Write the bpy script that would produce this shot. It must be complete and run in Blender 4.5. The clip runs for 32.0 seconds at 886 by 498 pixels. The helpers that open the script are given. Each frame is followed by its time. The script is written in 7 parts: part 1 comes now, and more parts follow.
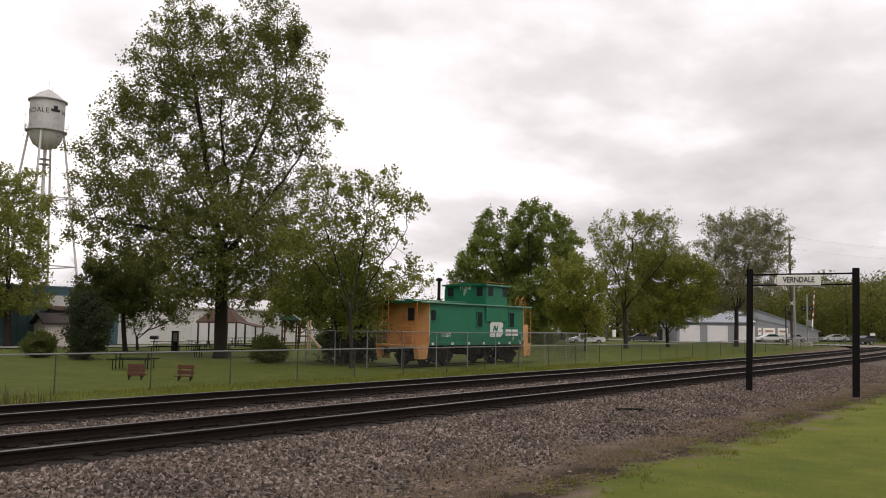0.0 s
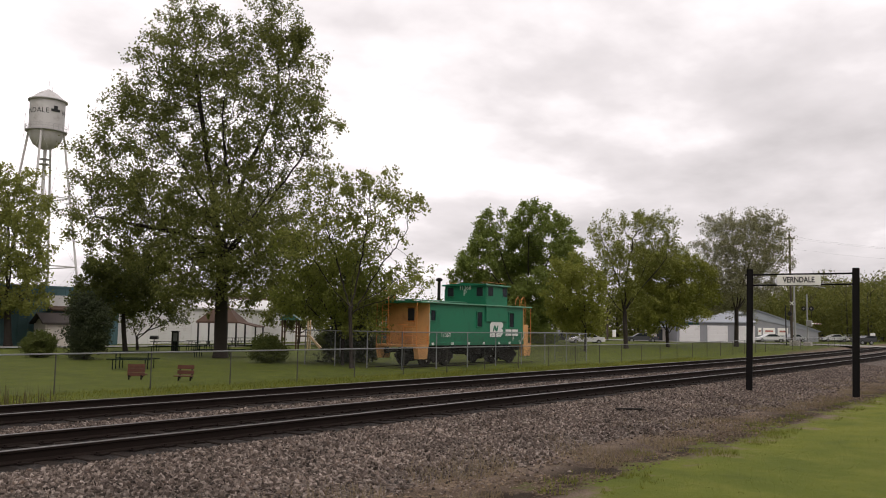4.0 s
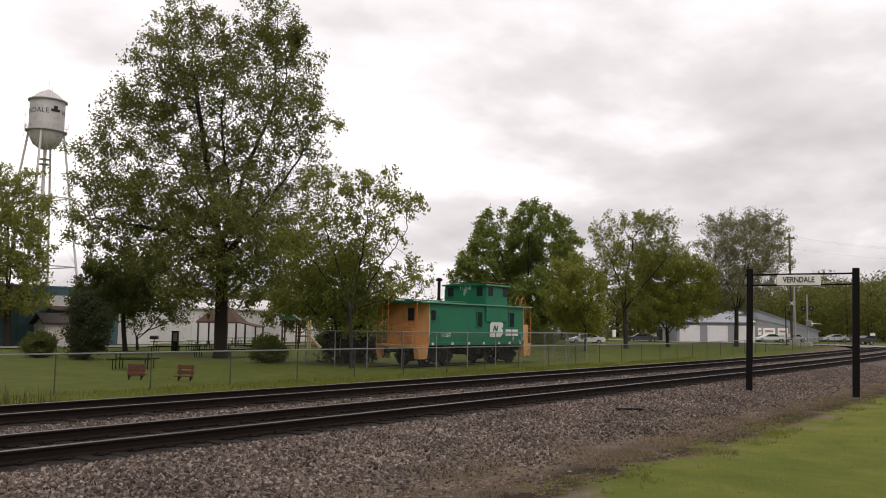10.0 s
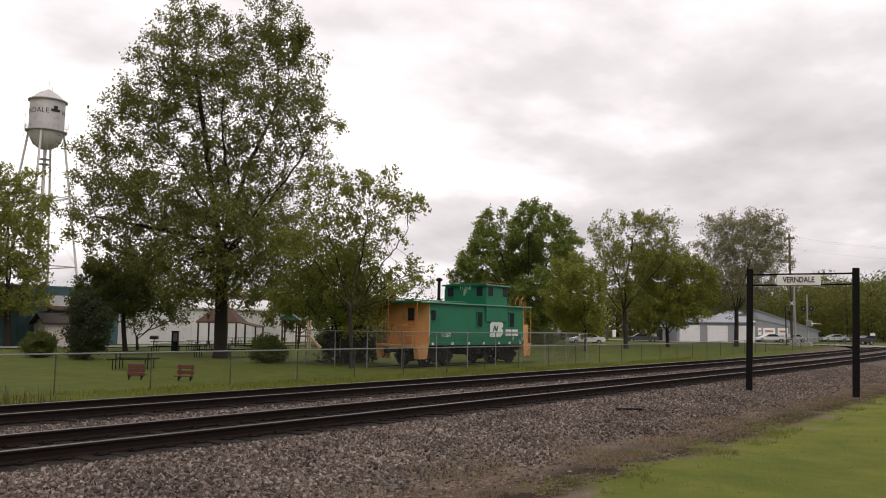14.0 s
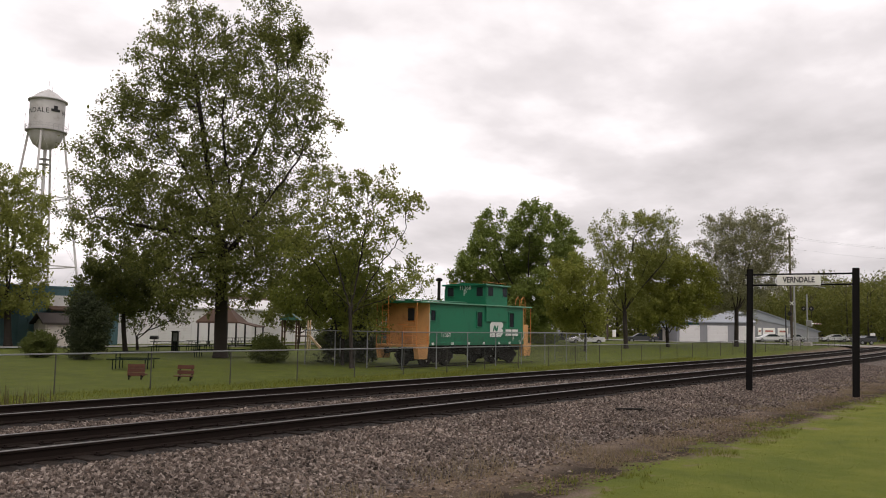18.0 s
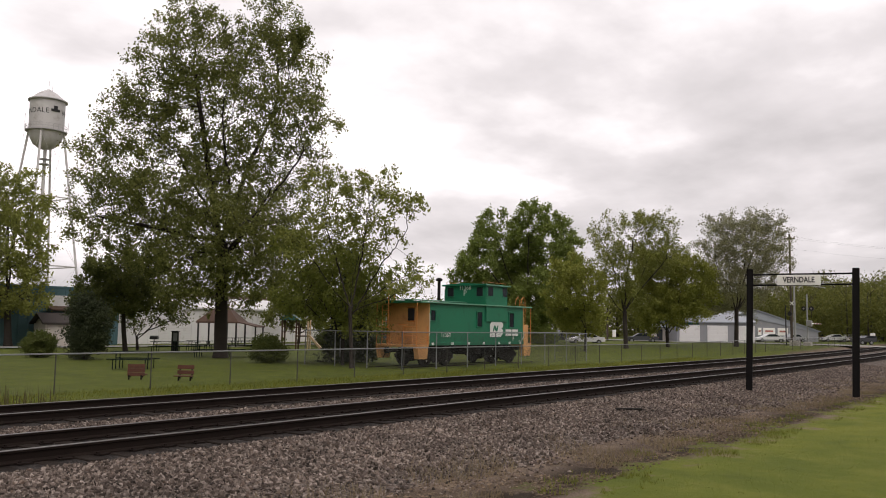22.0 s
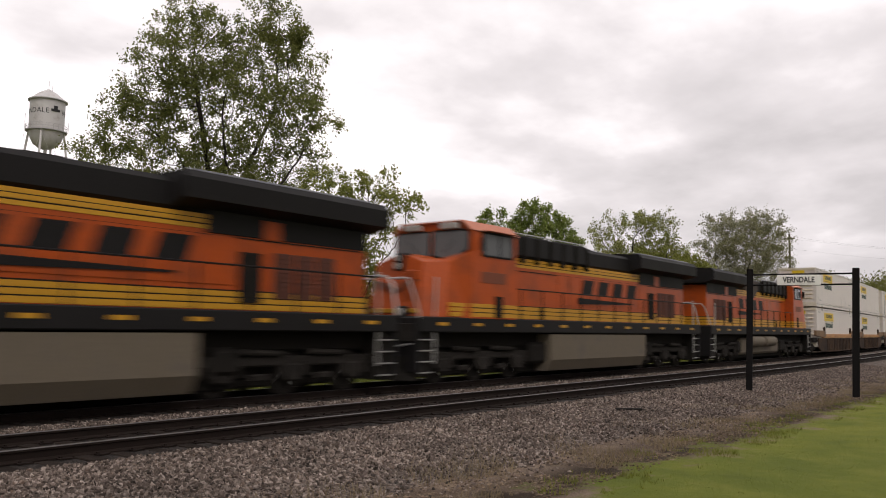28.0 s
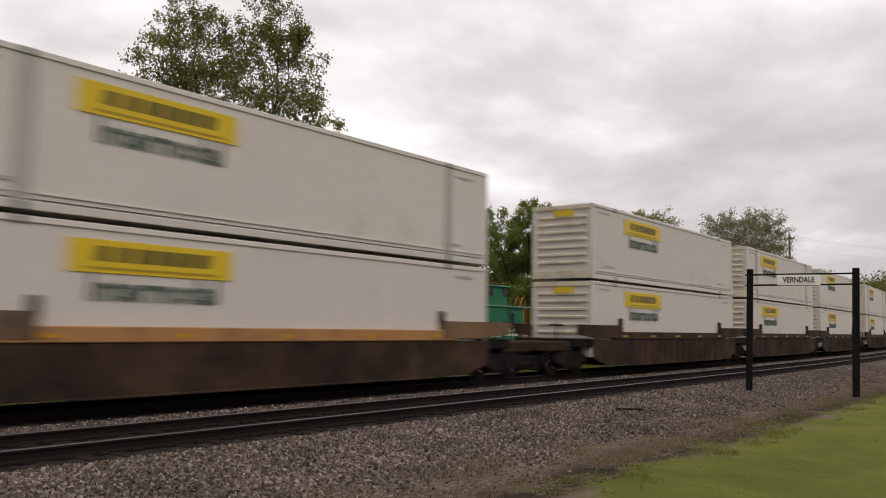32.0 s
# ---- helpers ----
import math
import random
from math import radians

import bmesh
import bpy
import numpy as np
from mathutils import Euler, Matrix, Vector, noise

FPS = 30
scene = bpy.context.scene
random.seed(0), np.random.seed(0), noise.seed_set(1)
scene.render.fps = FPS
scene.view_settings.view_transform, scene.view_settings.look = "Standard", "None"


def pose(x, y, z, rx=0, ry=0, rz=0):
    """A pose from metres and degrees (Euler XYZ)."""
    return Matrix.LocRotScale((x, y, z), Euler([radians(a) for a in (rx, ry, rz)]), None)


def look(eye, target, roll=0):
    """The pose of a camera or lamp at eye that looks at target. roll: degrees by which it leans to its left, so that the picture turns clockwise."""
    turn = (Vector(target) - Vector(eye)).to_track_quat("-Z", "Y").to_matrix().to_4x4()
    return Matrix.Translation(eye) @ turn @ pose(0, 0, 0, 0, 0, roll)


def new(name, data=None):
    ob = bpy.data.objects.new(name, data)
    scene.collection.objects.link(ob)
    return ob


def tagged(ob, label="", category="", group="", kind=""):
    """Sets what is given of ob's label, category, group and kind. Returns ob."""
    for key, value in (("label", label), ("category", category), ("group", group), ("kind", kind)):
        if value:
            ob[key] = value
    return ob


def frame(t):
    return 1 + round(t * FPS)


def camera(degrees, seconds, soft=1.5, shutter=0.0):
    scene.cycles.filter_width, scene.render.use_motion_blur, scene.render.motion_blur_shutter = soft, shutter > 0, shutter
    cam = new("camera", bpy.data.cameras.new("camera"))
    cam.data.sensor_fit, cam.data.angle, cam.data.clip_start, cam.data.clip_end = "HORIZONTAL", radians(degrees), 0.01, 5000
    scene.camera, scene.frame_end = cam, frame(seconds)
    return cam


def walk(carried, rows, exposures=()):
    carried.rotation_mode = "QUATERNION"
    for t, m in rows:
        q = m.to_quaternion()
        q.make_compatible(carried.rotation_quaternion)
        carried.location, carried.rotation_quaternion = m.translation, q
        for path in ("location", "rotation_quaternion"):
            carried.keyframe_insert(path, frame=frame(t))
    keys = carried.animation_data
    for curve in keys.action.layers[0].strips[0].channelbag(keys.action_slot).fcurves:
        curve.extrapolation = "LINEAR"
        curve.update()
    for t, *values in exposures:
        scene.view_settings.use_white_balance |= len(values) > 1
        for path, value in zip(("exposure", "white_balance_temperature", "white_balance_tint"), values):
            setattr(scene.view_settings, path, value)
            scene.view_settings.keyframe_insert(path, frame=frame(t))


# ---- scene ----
SECONDS = 32.0
# World: x runs along the railway, y across it, z = 0 is the top of the rails.
TH, PI_, RO = 37.476, 5.422, 0.855
EYE = Vector((0.0, 0.0, 1.605))
cam = camera(56.47, SECONDS, soft=1.0, shutter=0.5)
_aim = EYE + Vector((math.cos(radians(TH)) * math.cos(radians(PI_)), math.sin(radians(TH)) * math.cos(radians(PI_)), math.sin(radians(PI_))))
_eye_pose = look(EYE, _aim, RO)
walk(cam, [(0.0, _eye_pose), (SECONDS, _eye_pose)], exposures=[(0.0, 0.0, 6650, 12), (29.8, 0.0, 6650, 12), (31.0, -0.16, 6650, 12), (32.0, -0.16, 6650, 12)])
FACE = TH - 90.0  # turn of a thing that squarely faces the camera's side

# ---- world and sun ----
world = bpy.data.worlds.new("world")
scene.world = world
world.use_nodes = True
_nt = world.node_tree
_bg = _nt.nodes["Background"]
_sky = _nt.nodes.new("ShaderNodeTexSky")
_sky.sky_type, _sky.sun_disc = "NISHITA", False
_sky.sun_elevation, _sky.sun_rotation = radians(52), radians(215)
_sky.air_density, _sky.dust_density, _sky.ozone_density = 1.0, 4.0, 1.0
_hs = _nt.nodes.new("ShaderNodeHueSaturation")
_hs.inputs["Saturation"].default_value = 0.05
_tint = _nt.nodes.new("ShaderNodeMixRGB")
_tint.blend_type = "MULTIPLY"
_tint.inputs["Fac"].default_value = 1.0
_tint.inputs["Color2"].default_value = (1.0, 0.955, 0.965, 1)
_nt.links.new(_sky.outputs["Color"], _hs.inputs["Color"])
_nt.links.new(_hs.outputs["Color"], _tint.inputs["Color1"])
_nt.links.new(_tint.outputs["Color"], _bg.inputs["Color"])
_bg.inputs["Strength"].default_value = 0.09

sun_data = bpy.data.lights.new("sun", "SUN")
sun_data.energy, sun_data.angle, sun_data.color = 0.8, radians(50), (1.0, 0.96, 0.92)
sun = new("sun", sun_data)
sun.matrix_world = look((0, 0, 50), (0 + 0.32, 0.5, 50 - 0.8))

# ---- track geometry ----
Y_NEAR, Y_FAR, GAUGE = 11.39, 15.59, 0.755
BEND_X, BEND_K, BEND_END = 30.0, 0.00055, 82.0


def bend(x):
    """Sideways shift of the railway at x, and its slope there."""
    if x <= BEND_X:
        return 0.0, 0.0
    u = min(x, BEND_END) - BEND_X
    return BEND_K * u * u + 2 * BEND_K * u * max(0.0, x - BEND_END), 2 * BEND_K * u


def ground_z(x):
    return -0.47 + 0.47 * min(1.0, max(0.0, (x - 55) / 50.0))


# ---- mesh helpers ----
class Geo:
    """Gathers vertices and faces of one mesh."""

    def __init__(self):
        self.v, self.f, self.m = [], [], []

    def add(self, verts, faces, mi=0):
        o = len(self.v)
        self.v += [tuple(a) for a in verts]
        self.f += [tuple(i + o for i in a) for a in faces]
        self.m += [mi] * len(faces)
        return self

    def box(self, c, s, b=0.0, mi=0, m=None):
        """A box round c with sides s and chamfered edges b; m turns it about c."""
        hx, hy, hz = s[0] / 2, s[1] / 2, s[2] / 2
        b = min(b, hx * 0.8, hy * 0.8, hz * 0.8)
        if b <= 0:
            vs = [(sx * hx, sy * hy, sz * hz) for sx in (-1, 1) for sy in (-1, 1) for sz in (-1, 1)]
            fs = [(0, 1, 3, 2), (4, 6, 7, 5), (0, 4, 5, 1), (2, 3, 7, 6), (0, 2, 6, 4), (1, 5, 7, 3)]
        else:
            vs, idx = [], {}
            for sx in (-1, 1):
                for sy in (-1, 1):
                    for sz in (-1, 1):
                        for ax in range(3):
                            q = [sx * hx, sy * hy, sz * hz]
                            for k in range(3):
                                if k != ax:
                                    q[k] -= (sx, sy, sz)[k] * b
                            idx[(sx, sy, sz, ax)] = len(vs)
                            vs.append(tuple(q))
            fs = []
            for ax in range(3):
                u, w = (ax + 1) % 3, (ax + 2) % 3
                for sg in (-1, 1):
                    ring = []
                    for su, sw in ((-1, -1), (1, -1), (1, 1), (-1, 1)):
                        k = [0, 0, 0]
                        k[ax], k[u], k[w] = sg, su, sw
                        ring.append(idx[(*k, ax)])
                    fs.append(tuple(ring if sg > 0 else ring[::-1]))
                for su in (-1, 1):
                    for sw in (-1, 1):
                        ka, kb = [0, 0, 0], [0, 0, 0]
                        ka[u] = kb[u] = su
                        ka[w] = kb[w] = sw
                        ka[ax], kb[ax] = -1, 1
                        q = (idx[(*ka, u)], idx[(*kb, u)], idx[(*kb, w)], idx[(*ka, w)])
                        fs.append(q if su * sw < 0 else q[::-1])
            for sx in (-1, 1):
                for sy in (-1, 1):
                    for sz in (-1, 1):
                        q = tuple(idx[(sx, sy, sz, a)] for a in range(3))
                        fs.append(q if sx * sy * sz > 0 else q[::-1])
        c = Vector(c)
        self.add([(m @ Vector(a) if m else Vector(a)) + c for a in vs], fs, mi)
        return self

    def tube(self, pts, r, n=8, mi=0, caps=True):
        """A round bar along pts; r is one radius or one for each point."""
        pts = [Vector(a) for a in pts]
        rs = r if hasattr(r, "__len__") else [r] * len(pts)
        rings, ref = [], None
        for i, a in enumerate(pts):
            d = (pts[min(i + 1, len(pts) - 1)] - pts[max(i - 1, 0)])
            d = d.normalized() if d.length > 1e-9 else Vector((0, 0, 1))
            if ref is None or abs(ref.dot(d)) > 0.95:
                ref = Vector((1, 0, 0)) if abs(d.x) < 0.8 else Vector((0, 1, 0))
            u = d.cross(ref).normalized()
            w = d.cross(u)
            rings.append([a + (u * math.cos(2 * math.pi * k / n) + w * math.sin(2 * math.pi * k / n)) * rs[i] for k in range(n)])
        vs = [q for ring in rings for q in ring]
        fs = [(i * n + k, i * n + (k + 1) % n, (i + 1) * n + (k + 1) % n, (i + 1) * n + k) for i in range(len(pts) - 1) for k in range(n)]
        if caps:
            fs += [tuple(range(n))[::-1], tuple((len(pts) - 1) * n + k for k in range(n))]
        return self.add(vs, fs, mi)

    def lathe(self, prof, n=24, c=(0, 0, 0), mi=0):
        """Turns (radius, height) pairs about the z axis through c."""
        vs = [(c[0] + r * math.cos(2 * math.pi * k / n), c[1] + r * math.sin(2 * math.pi * k / n), c[2] + z) for r, z in prof for k in range(n)]
        fs = [(i * n + k, i * n + (k + 1) % n, (i + 1) * n + (k + 1) % n, (i + 1) * n + k) for i in range(len(prof) - 1) for k in range(n)]
        fs += [tuple(range(n))[::-1], tuple((len(prof) - 1) * n + k for k in range(n))]
        return self.add(vs, fs, mi)

    def prism(self, poly, y0, y1, mi=0, axis="y"):
        """Pulls a polygon of (a, b) pairs from y0 to y1 along an axis."""
        put = {"y": lambda a, b, t: (a, t, b), "x": lambda a, b, t: (t, a, b), "z": lambda a, b, t: (a, b, t)}[axis]
        n = len(poly)
        vs = [put(a, b, y0) for a, b in poly] + [put(a, b, y1) for a, b in poly]
        fs = [tuple(range(n)), tuple(range(2 * n - 1, n - 1, -1))] + [(i, n + i, n + (i + 1) % n, (i + 1) % n) for i in range(n)]
        return self.add(vs, fs, mi)

    def mesh(self, name, mats, smooth=True, angle=35):
        me = bpy.data.meshes.new(name)
        me.from_pydata(self.v, [], self.f)
        for k in (mats if isinstance(mats, (list, tuple)) else [mats]):
            me.materials.append(k)
        if any(self.m):
            me.polygons.foreach_set("material_index", self.m)
        bm = bmesh.new()
        bm.from_mesh(me)
        bmesh.ops.recalc_face_normals(bm, faces=bm.faces)
        bm.to_mesh(me)
        bm.free()
        if smooth:
            me.polygons.foreach_set("use_smooth", [True] * len(me.polygons))
            me.set_sharp_from_angle(angle=radians(angle))
        me.update()
        return me


def thing(name, m, label, category, group="", kind=""):
    """An Empty at a thing's base, which carries its parts."""
    ob = new(name)
    ob.empty_display_size = 0.3
    ob.matrix_basis = m
    return tagged(ob, label, category, group, kind)


def part(name, geo, material, parent, label="", m=None, smooth=True):
    """One mesh object under a thing or a part."""
    me = geo if isinstance(geo, bpy.types.Mesh) else geo.mesh(name, material, smooth)
    ob = new(name, me)
    ob.parent = parent
    if m is not None:
        ob.matrix_basis = m
    return tagged(ob, label)


def solo(name, geo, material, m, label, category, group="", kind="", smooth=True):
    """A thing of one mesh."""
    me = geo if isinstance(geo, bpy.types.Mesh) else geo.mesh(name, material, smooth)
    ob = new(name, me)
    ob.matrix_basis = m
    return tagged(ob, label, category, group, kind)


def raw_mesh(name, verts, faces, material, smooth=False):
    """A mesh straight from arrays of vertices (n, 3) and quads or triangles (k, 3 or 4)."""
    me = bpy.data.meshes.new(name)
    verts, faces = np.asarray(verts, np.float32), np.asarray(faces, np.int32)
    k = faces.shape[1]
    me.vertices.add(len(verts))
    me.vertices.foreach_set("co", verts.ravel())
    me.loops.add(faces.size)
    me.loops.foreach_set("vertex_index", faces.ravel())
    me.polygons.add(len(faces))
    me.polygons.foreach_set("loop_start", np.arange(0, faces.size, k, dtype=np.int32))
    me.polygons.foreach_set("use_smooth", np.full(len(faces), smooth))
    for q in (material if isinstance(material, (list, tuple)) else [material]):
        me.materials.append(q)
    me.update(calc_edges=True)
    return me


def letters(name, body, size, material, parent, m, label="", around=0.0, align="CENTER", bold=0.0):
    """Raised lettering in the built-in font as a mesh; around: radius of a drum about z that it is bent onto."""
    cu = bpy.data.curves.new(name, "FONT")
    cu.body, cu.size, cu.extrude, cu.align_x, cu.align_y = body, size, 0.004, align, "CENTER"
    cu.resolution_u, cu.offset = 3, bold
    tmp = bpy.data.objects.new(name, cu)
    scene.collection.objects.link(tmp)
    me = bpy.data.meshes.new_from_object(tmp.evaluated_get(bpy.context.evaluated_depsgraph_get()))
    bpy.data.objects.remove(tmp)
    me.materials.clear()
    me.materials.append(material)
    if around:
        for v in me.vertices:
            a, r = v.co.x / around, around + v.co.z
            v.co = Vector((r * math.sin(a), -r * math.cos(a), v.co.y))
    me.name = name
    ob = new(name, me)
    ob.parent = parent
    ob.matrix_basis = m
    return tagged(ob, label)


# ---- materials ----
def node(nt, kind, **values):
    n = nt.nodes.new(kind)
    for k, v in values.items():
        n.inputs[k.replace("_", " ")].default_value = v
    return n


def surface(name, color, rough=0.6, metal=0.0, spread=0.15, scale=3.0, fine=40.0, bump=0.15, dirt=None, dirt_amount=0.0, dirt_scale=1.2, piece=0.0, spec=0.5):
    """A worn, slightly uneven surface: colour varied at two scales, fine relief, dirt in blotches, and a change from piece to piece."""
    ma = bpy.data.materials.new(name)
    ma.use_nodes = True
    nt = ma.node_tree
    bs = nt.nodes["Principled BSDF"]
    tc = nt.nodes.new("ShaderNodeTexCoord")
    n1 = node(nt, "ShaderNodeTexNoise", Scale=scale, Detail=5.0, Roughness=0.6)
    n2 = node(nt, "ShaderNodeTexNoise", Scale=fine, Detail=3.0, Roughness=0.6)
    nt.links.new(tc.outputs["Object"], n1.inputs["Vector"])
    nt.links.new(tc.outputs["Object"], n2.inputs["Vector"])
    mx = nt.nodes.new("ShaderNodeMath")
    mx.operation = "ADD"
    nt.links.new(n1.outputs["Fac"], mx.inputs[0])
    nt.links.new(n2.outputs["Fac"], mx.inputs[1])
    val = nt.nodes.new("ShaderNodeMapRange")
    val.inputs["From Min"].default_value, val.inputs["From Max"].default_value = 0.6, 1.4
    val.inputs["To Min"].default_value, val.inputs["To Max"].default_value = 1 - spread, 1 + spread
    nt.links.new(mx.outputs[0], val.inputs["Value"])
    out = val.outputs[0]
    if piece:
        oi = nt.nodes.new("ShaderNodeObjectInfo")
        pr = nt.nodes.new("ShaderNodeMapRange")
        pr.inputs["To Min"].default_value, pr.inputs["To Max"].default_value = 1 - piece, 1 + piece
        nt.links.new(oi.outputs["Random"], pr.inputs["Value"])
        mm = nt.nodes.new("ShaderNodeMath")
        mm.operation = "MULTIPLY"
        nt.links.new(out, mm.inputs[0])
        nt.links.new(pr.outputs[0], mm.inputs[1])
        out = mm.outputs[0]
    hv = node(nt, "ShaderNodeHueSaturation", Color=(*color, 1))
    nt.links.new(out, hv.inputs["Value"])
    col = hv.outputs["Color"]
    if dirt:
        n3 = node(nt, "ShaderNodeTexNoise", Scale=dirt_scale, Detail=6.0, Roughness=0.65)
        nt.links.new(tc.outputs["Object"], n3.inputs["Vector"])
        rp = nt.nodes.new("ShaderNodeMapRange")
        rp.inputs["From Min"].default_value, rp.inputs["From Max"].default_value = 0.62 - 0.3 * dirt_amount, 0.8 - 0.2 * dirt_amount
        nt.links.new(n3.outputs["Fac"], rp.inputs["Value"])
        mc = nt.nodes.new("ShaderNodeMixRGB")
        mc.inputs["Color2"].default_value = (*dirt, 1)
        nt.links.new(rp.outputs[0], mc.inputs["Fac"])
        nt.links.new(col, mc.inputs["Color1"])
        col = mc.outputs["Color"]
    nt.links.new(col, bs.inputs["Base Color"])
    rr = nt.nodes.new("ShaderNodeMapRange")
    rr.inputs["To Min"].default_value, rr.inputs["To Max"].default_value = max(0.02, rough - 0.12), min(1.0, rough + 0.12)
    nt.links.new(n1.outputs["Fac"], rr.inputs["Value"])
    nt.links.new(rr.outputs[0], bs.inputs["Roughness"])
    bs.inputs["Metallic"].default_value = metal
    bs.inputs["Specular IOR Level"].default_value = spec
    if bump:
        bp = node(nt, "ShaderNodeBump", Strength=bump, Distance=0.01)
        nt.links.new(mx.outputs[0], bp.inputs["Height"])
        nt.links.new(bp.outputs["Normal"], bs.inputs["Normal"])
    return ma


def glow(name, color, strength):
    ma = bpy.data.materials.new(name)
    ma.use_nodes = True
    bs = ma.node_tree.nodes["Principled BSDF"]
    bs.inputs["Base Color"].default_value = (*color, 1)
    bs.inputs["Emission Color"].default_value = (*color, 1)
    bs.inputs["Emission Strength"].default_value = strength
    return ma


def glass(name, color=(0.02, 0.025, 0.03), rough=0.06):
    ma = bpy.data.materials.new(name)
    ma.use_nodes = True
    bs = ma.node_tree.nodes["Principled BSDF"]
    bs.inputs["Base Color"].default_value = (*color, 1)
    bs.inputs["Roughness"].default_value = rough
    bs.inputs["Specular IOR Level"].default_value = 0.6
    return ma


def leaf(name, dark, light, through_=0.35, rough=0.55):
    """Leaves: two greens mixed from leaf to leaf, letting some light through."""
    ma = bpy.data.materials.new(name)
    ma.use_nodes = True
    nt = ma.node_tree
    bs = nt.nodes["Principled BSDF"]
    ge = nt.nodes.new("ShaderNodeNewGeometry")
    tc = nt.nodes.new("ShaderNodeTexCoord")
    nz = node(nt, "ShaderNodeTexNoise", Scale=0.45, Detail=3.0)
    nt.links.new(tc.outputs["Object"], nz.inputs["Vector"])
    ad = nt.nodes.new("ShaderNodeMath")
    ad.operation = "MULTIPLY_ADD"
    ad.inputs[1].default_value, ad.inputs[2].default_value = 0.5, 0.0
    nt.links.new(ge.outputs["Random Per Island"], ad.inputs[0])
    mr = nt.nodes.new("ShaderNodeMapRange")
    mr.inputs["From Min"].default_value, mr.inputs["From Max"].default_value = 0.3, 0.7
    mr.inputs["To Max"].default_value = 0.5
    nt.links.new(nz.outputs["Fac"], mr.inputs["Value"])
    nt.links.new(mr.outputs[0], ad.inputs[2])
    mc = nt.nodes.new("ShaderNodeMixRGB")
    mc.inputs["Color1"].default_value, mc.inputs["Color2"].default_value = (*dark, 1), (*light, 1)
    nt.links.new(ad.outputs[0], mc.inputs["Fac"])
    nt.links.new(mc.outputs["Color"], bs.inputs["Base Color"])
    bs.inputs["Roughness"].default_value = rough
    bs.inputs["Specular IOR Level"].default_value = 0.3
    tr = nt.nodes.new("ShaderNodeBsdfTranslucent")
    nt.links.new(mc.outputs["Color"], tr.inputs["Color"])
    ms = nt.nodes.new("ShaderNodeMixShader")
    ms.inputs["Fac"].default_value = through_
    nt.links.new(bs.outputs["BSDF"], ms.inputs[1])
    nt.links.new(tr.outputs["BSDF"], ms.inputs[2])
    nt.links.new(ms.outputs["Shader"], nt.nodes["Material Output"].inputs["Surface"])
    return ma


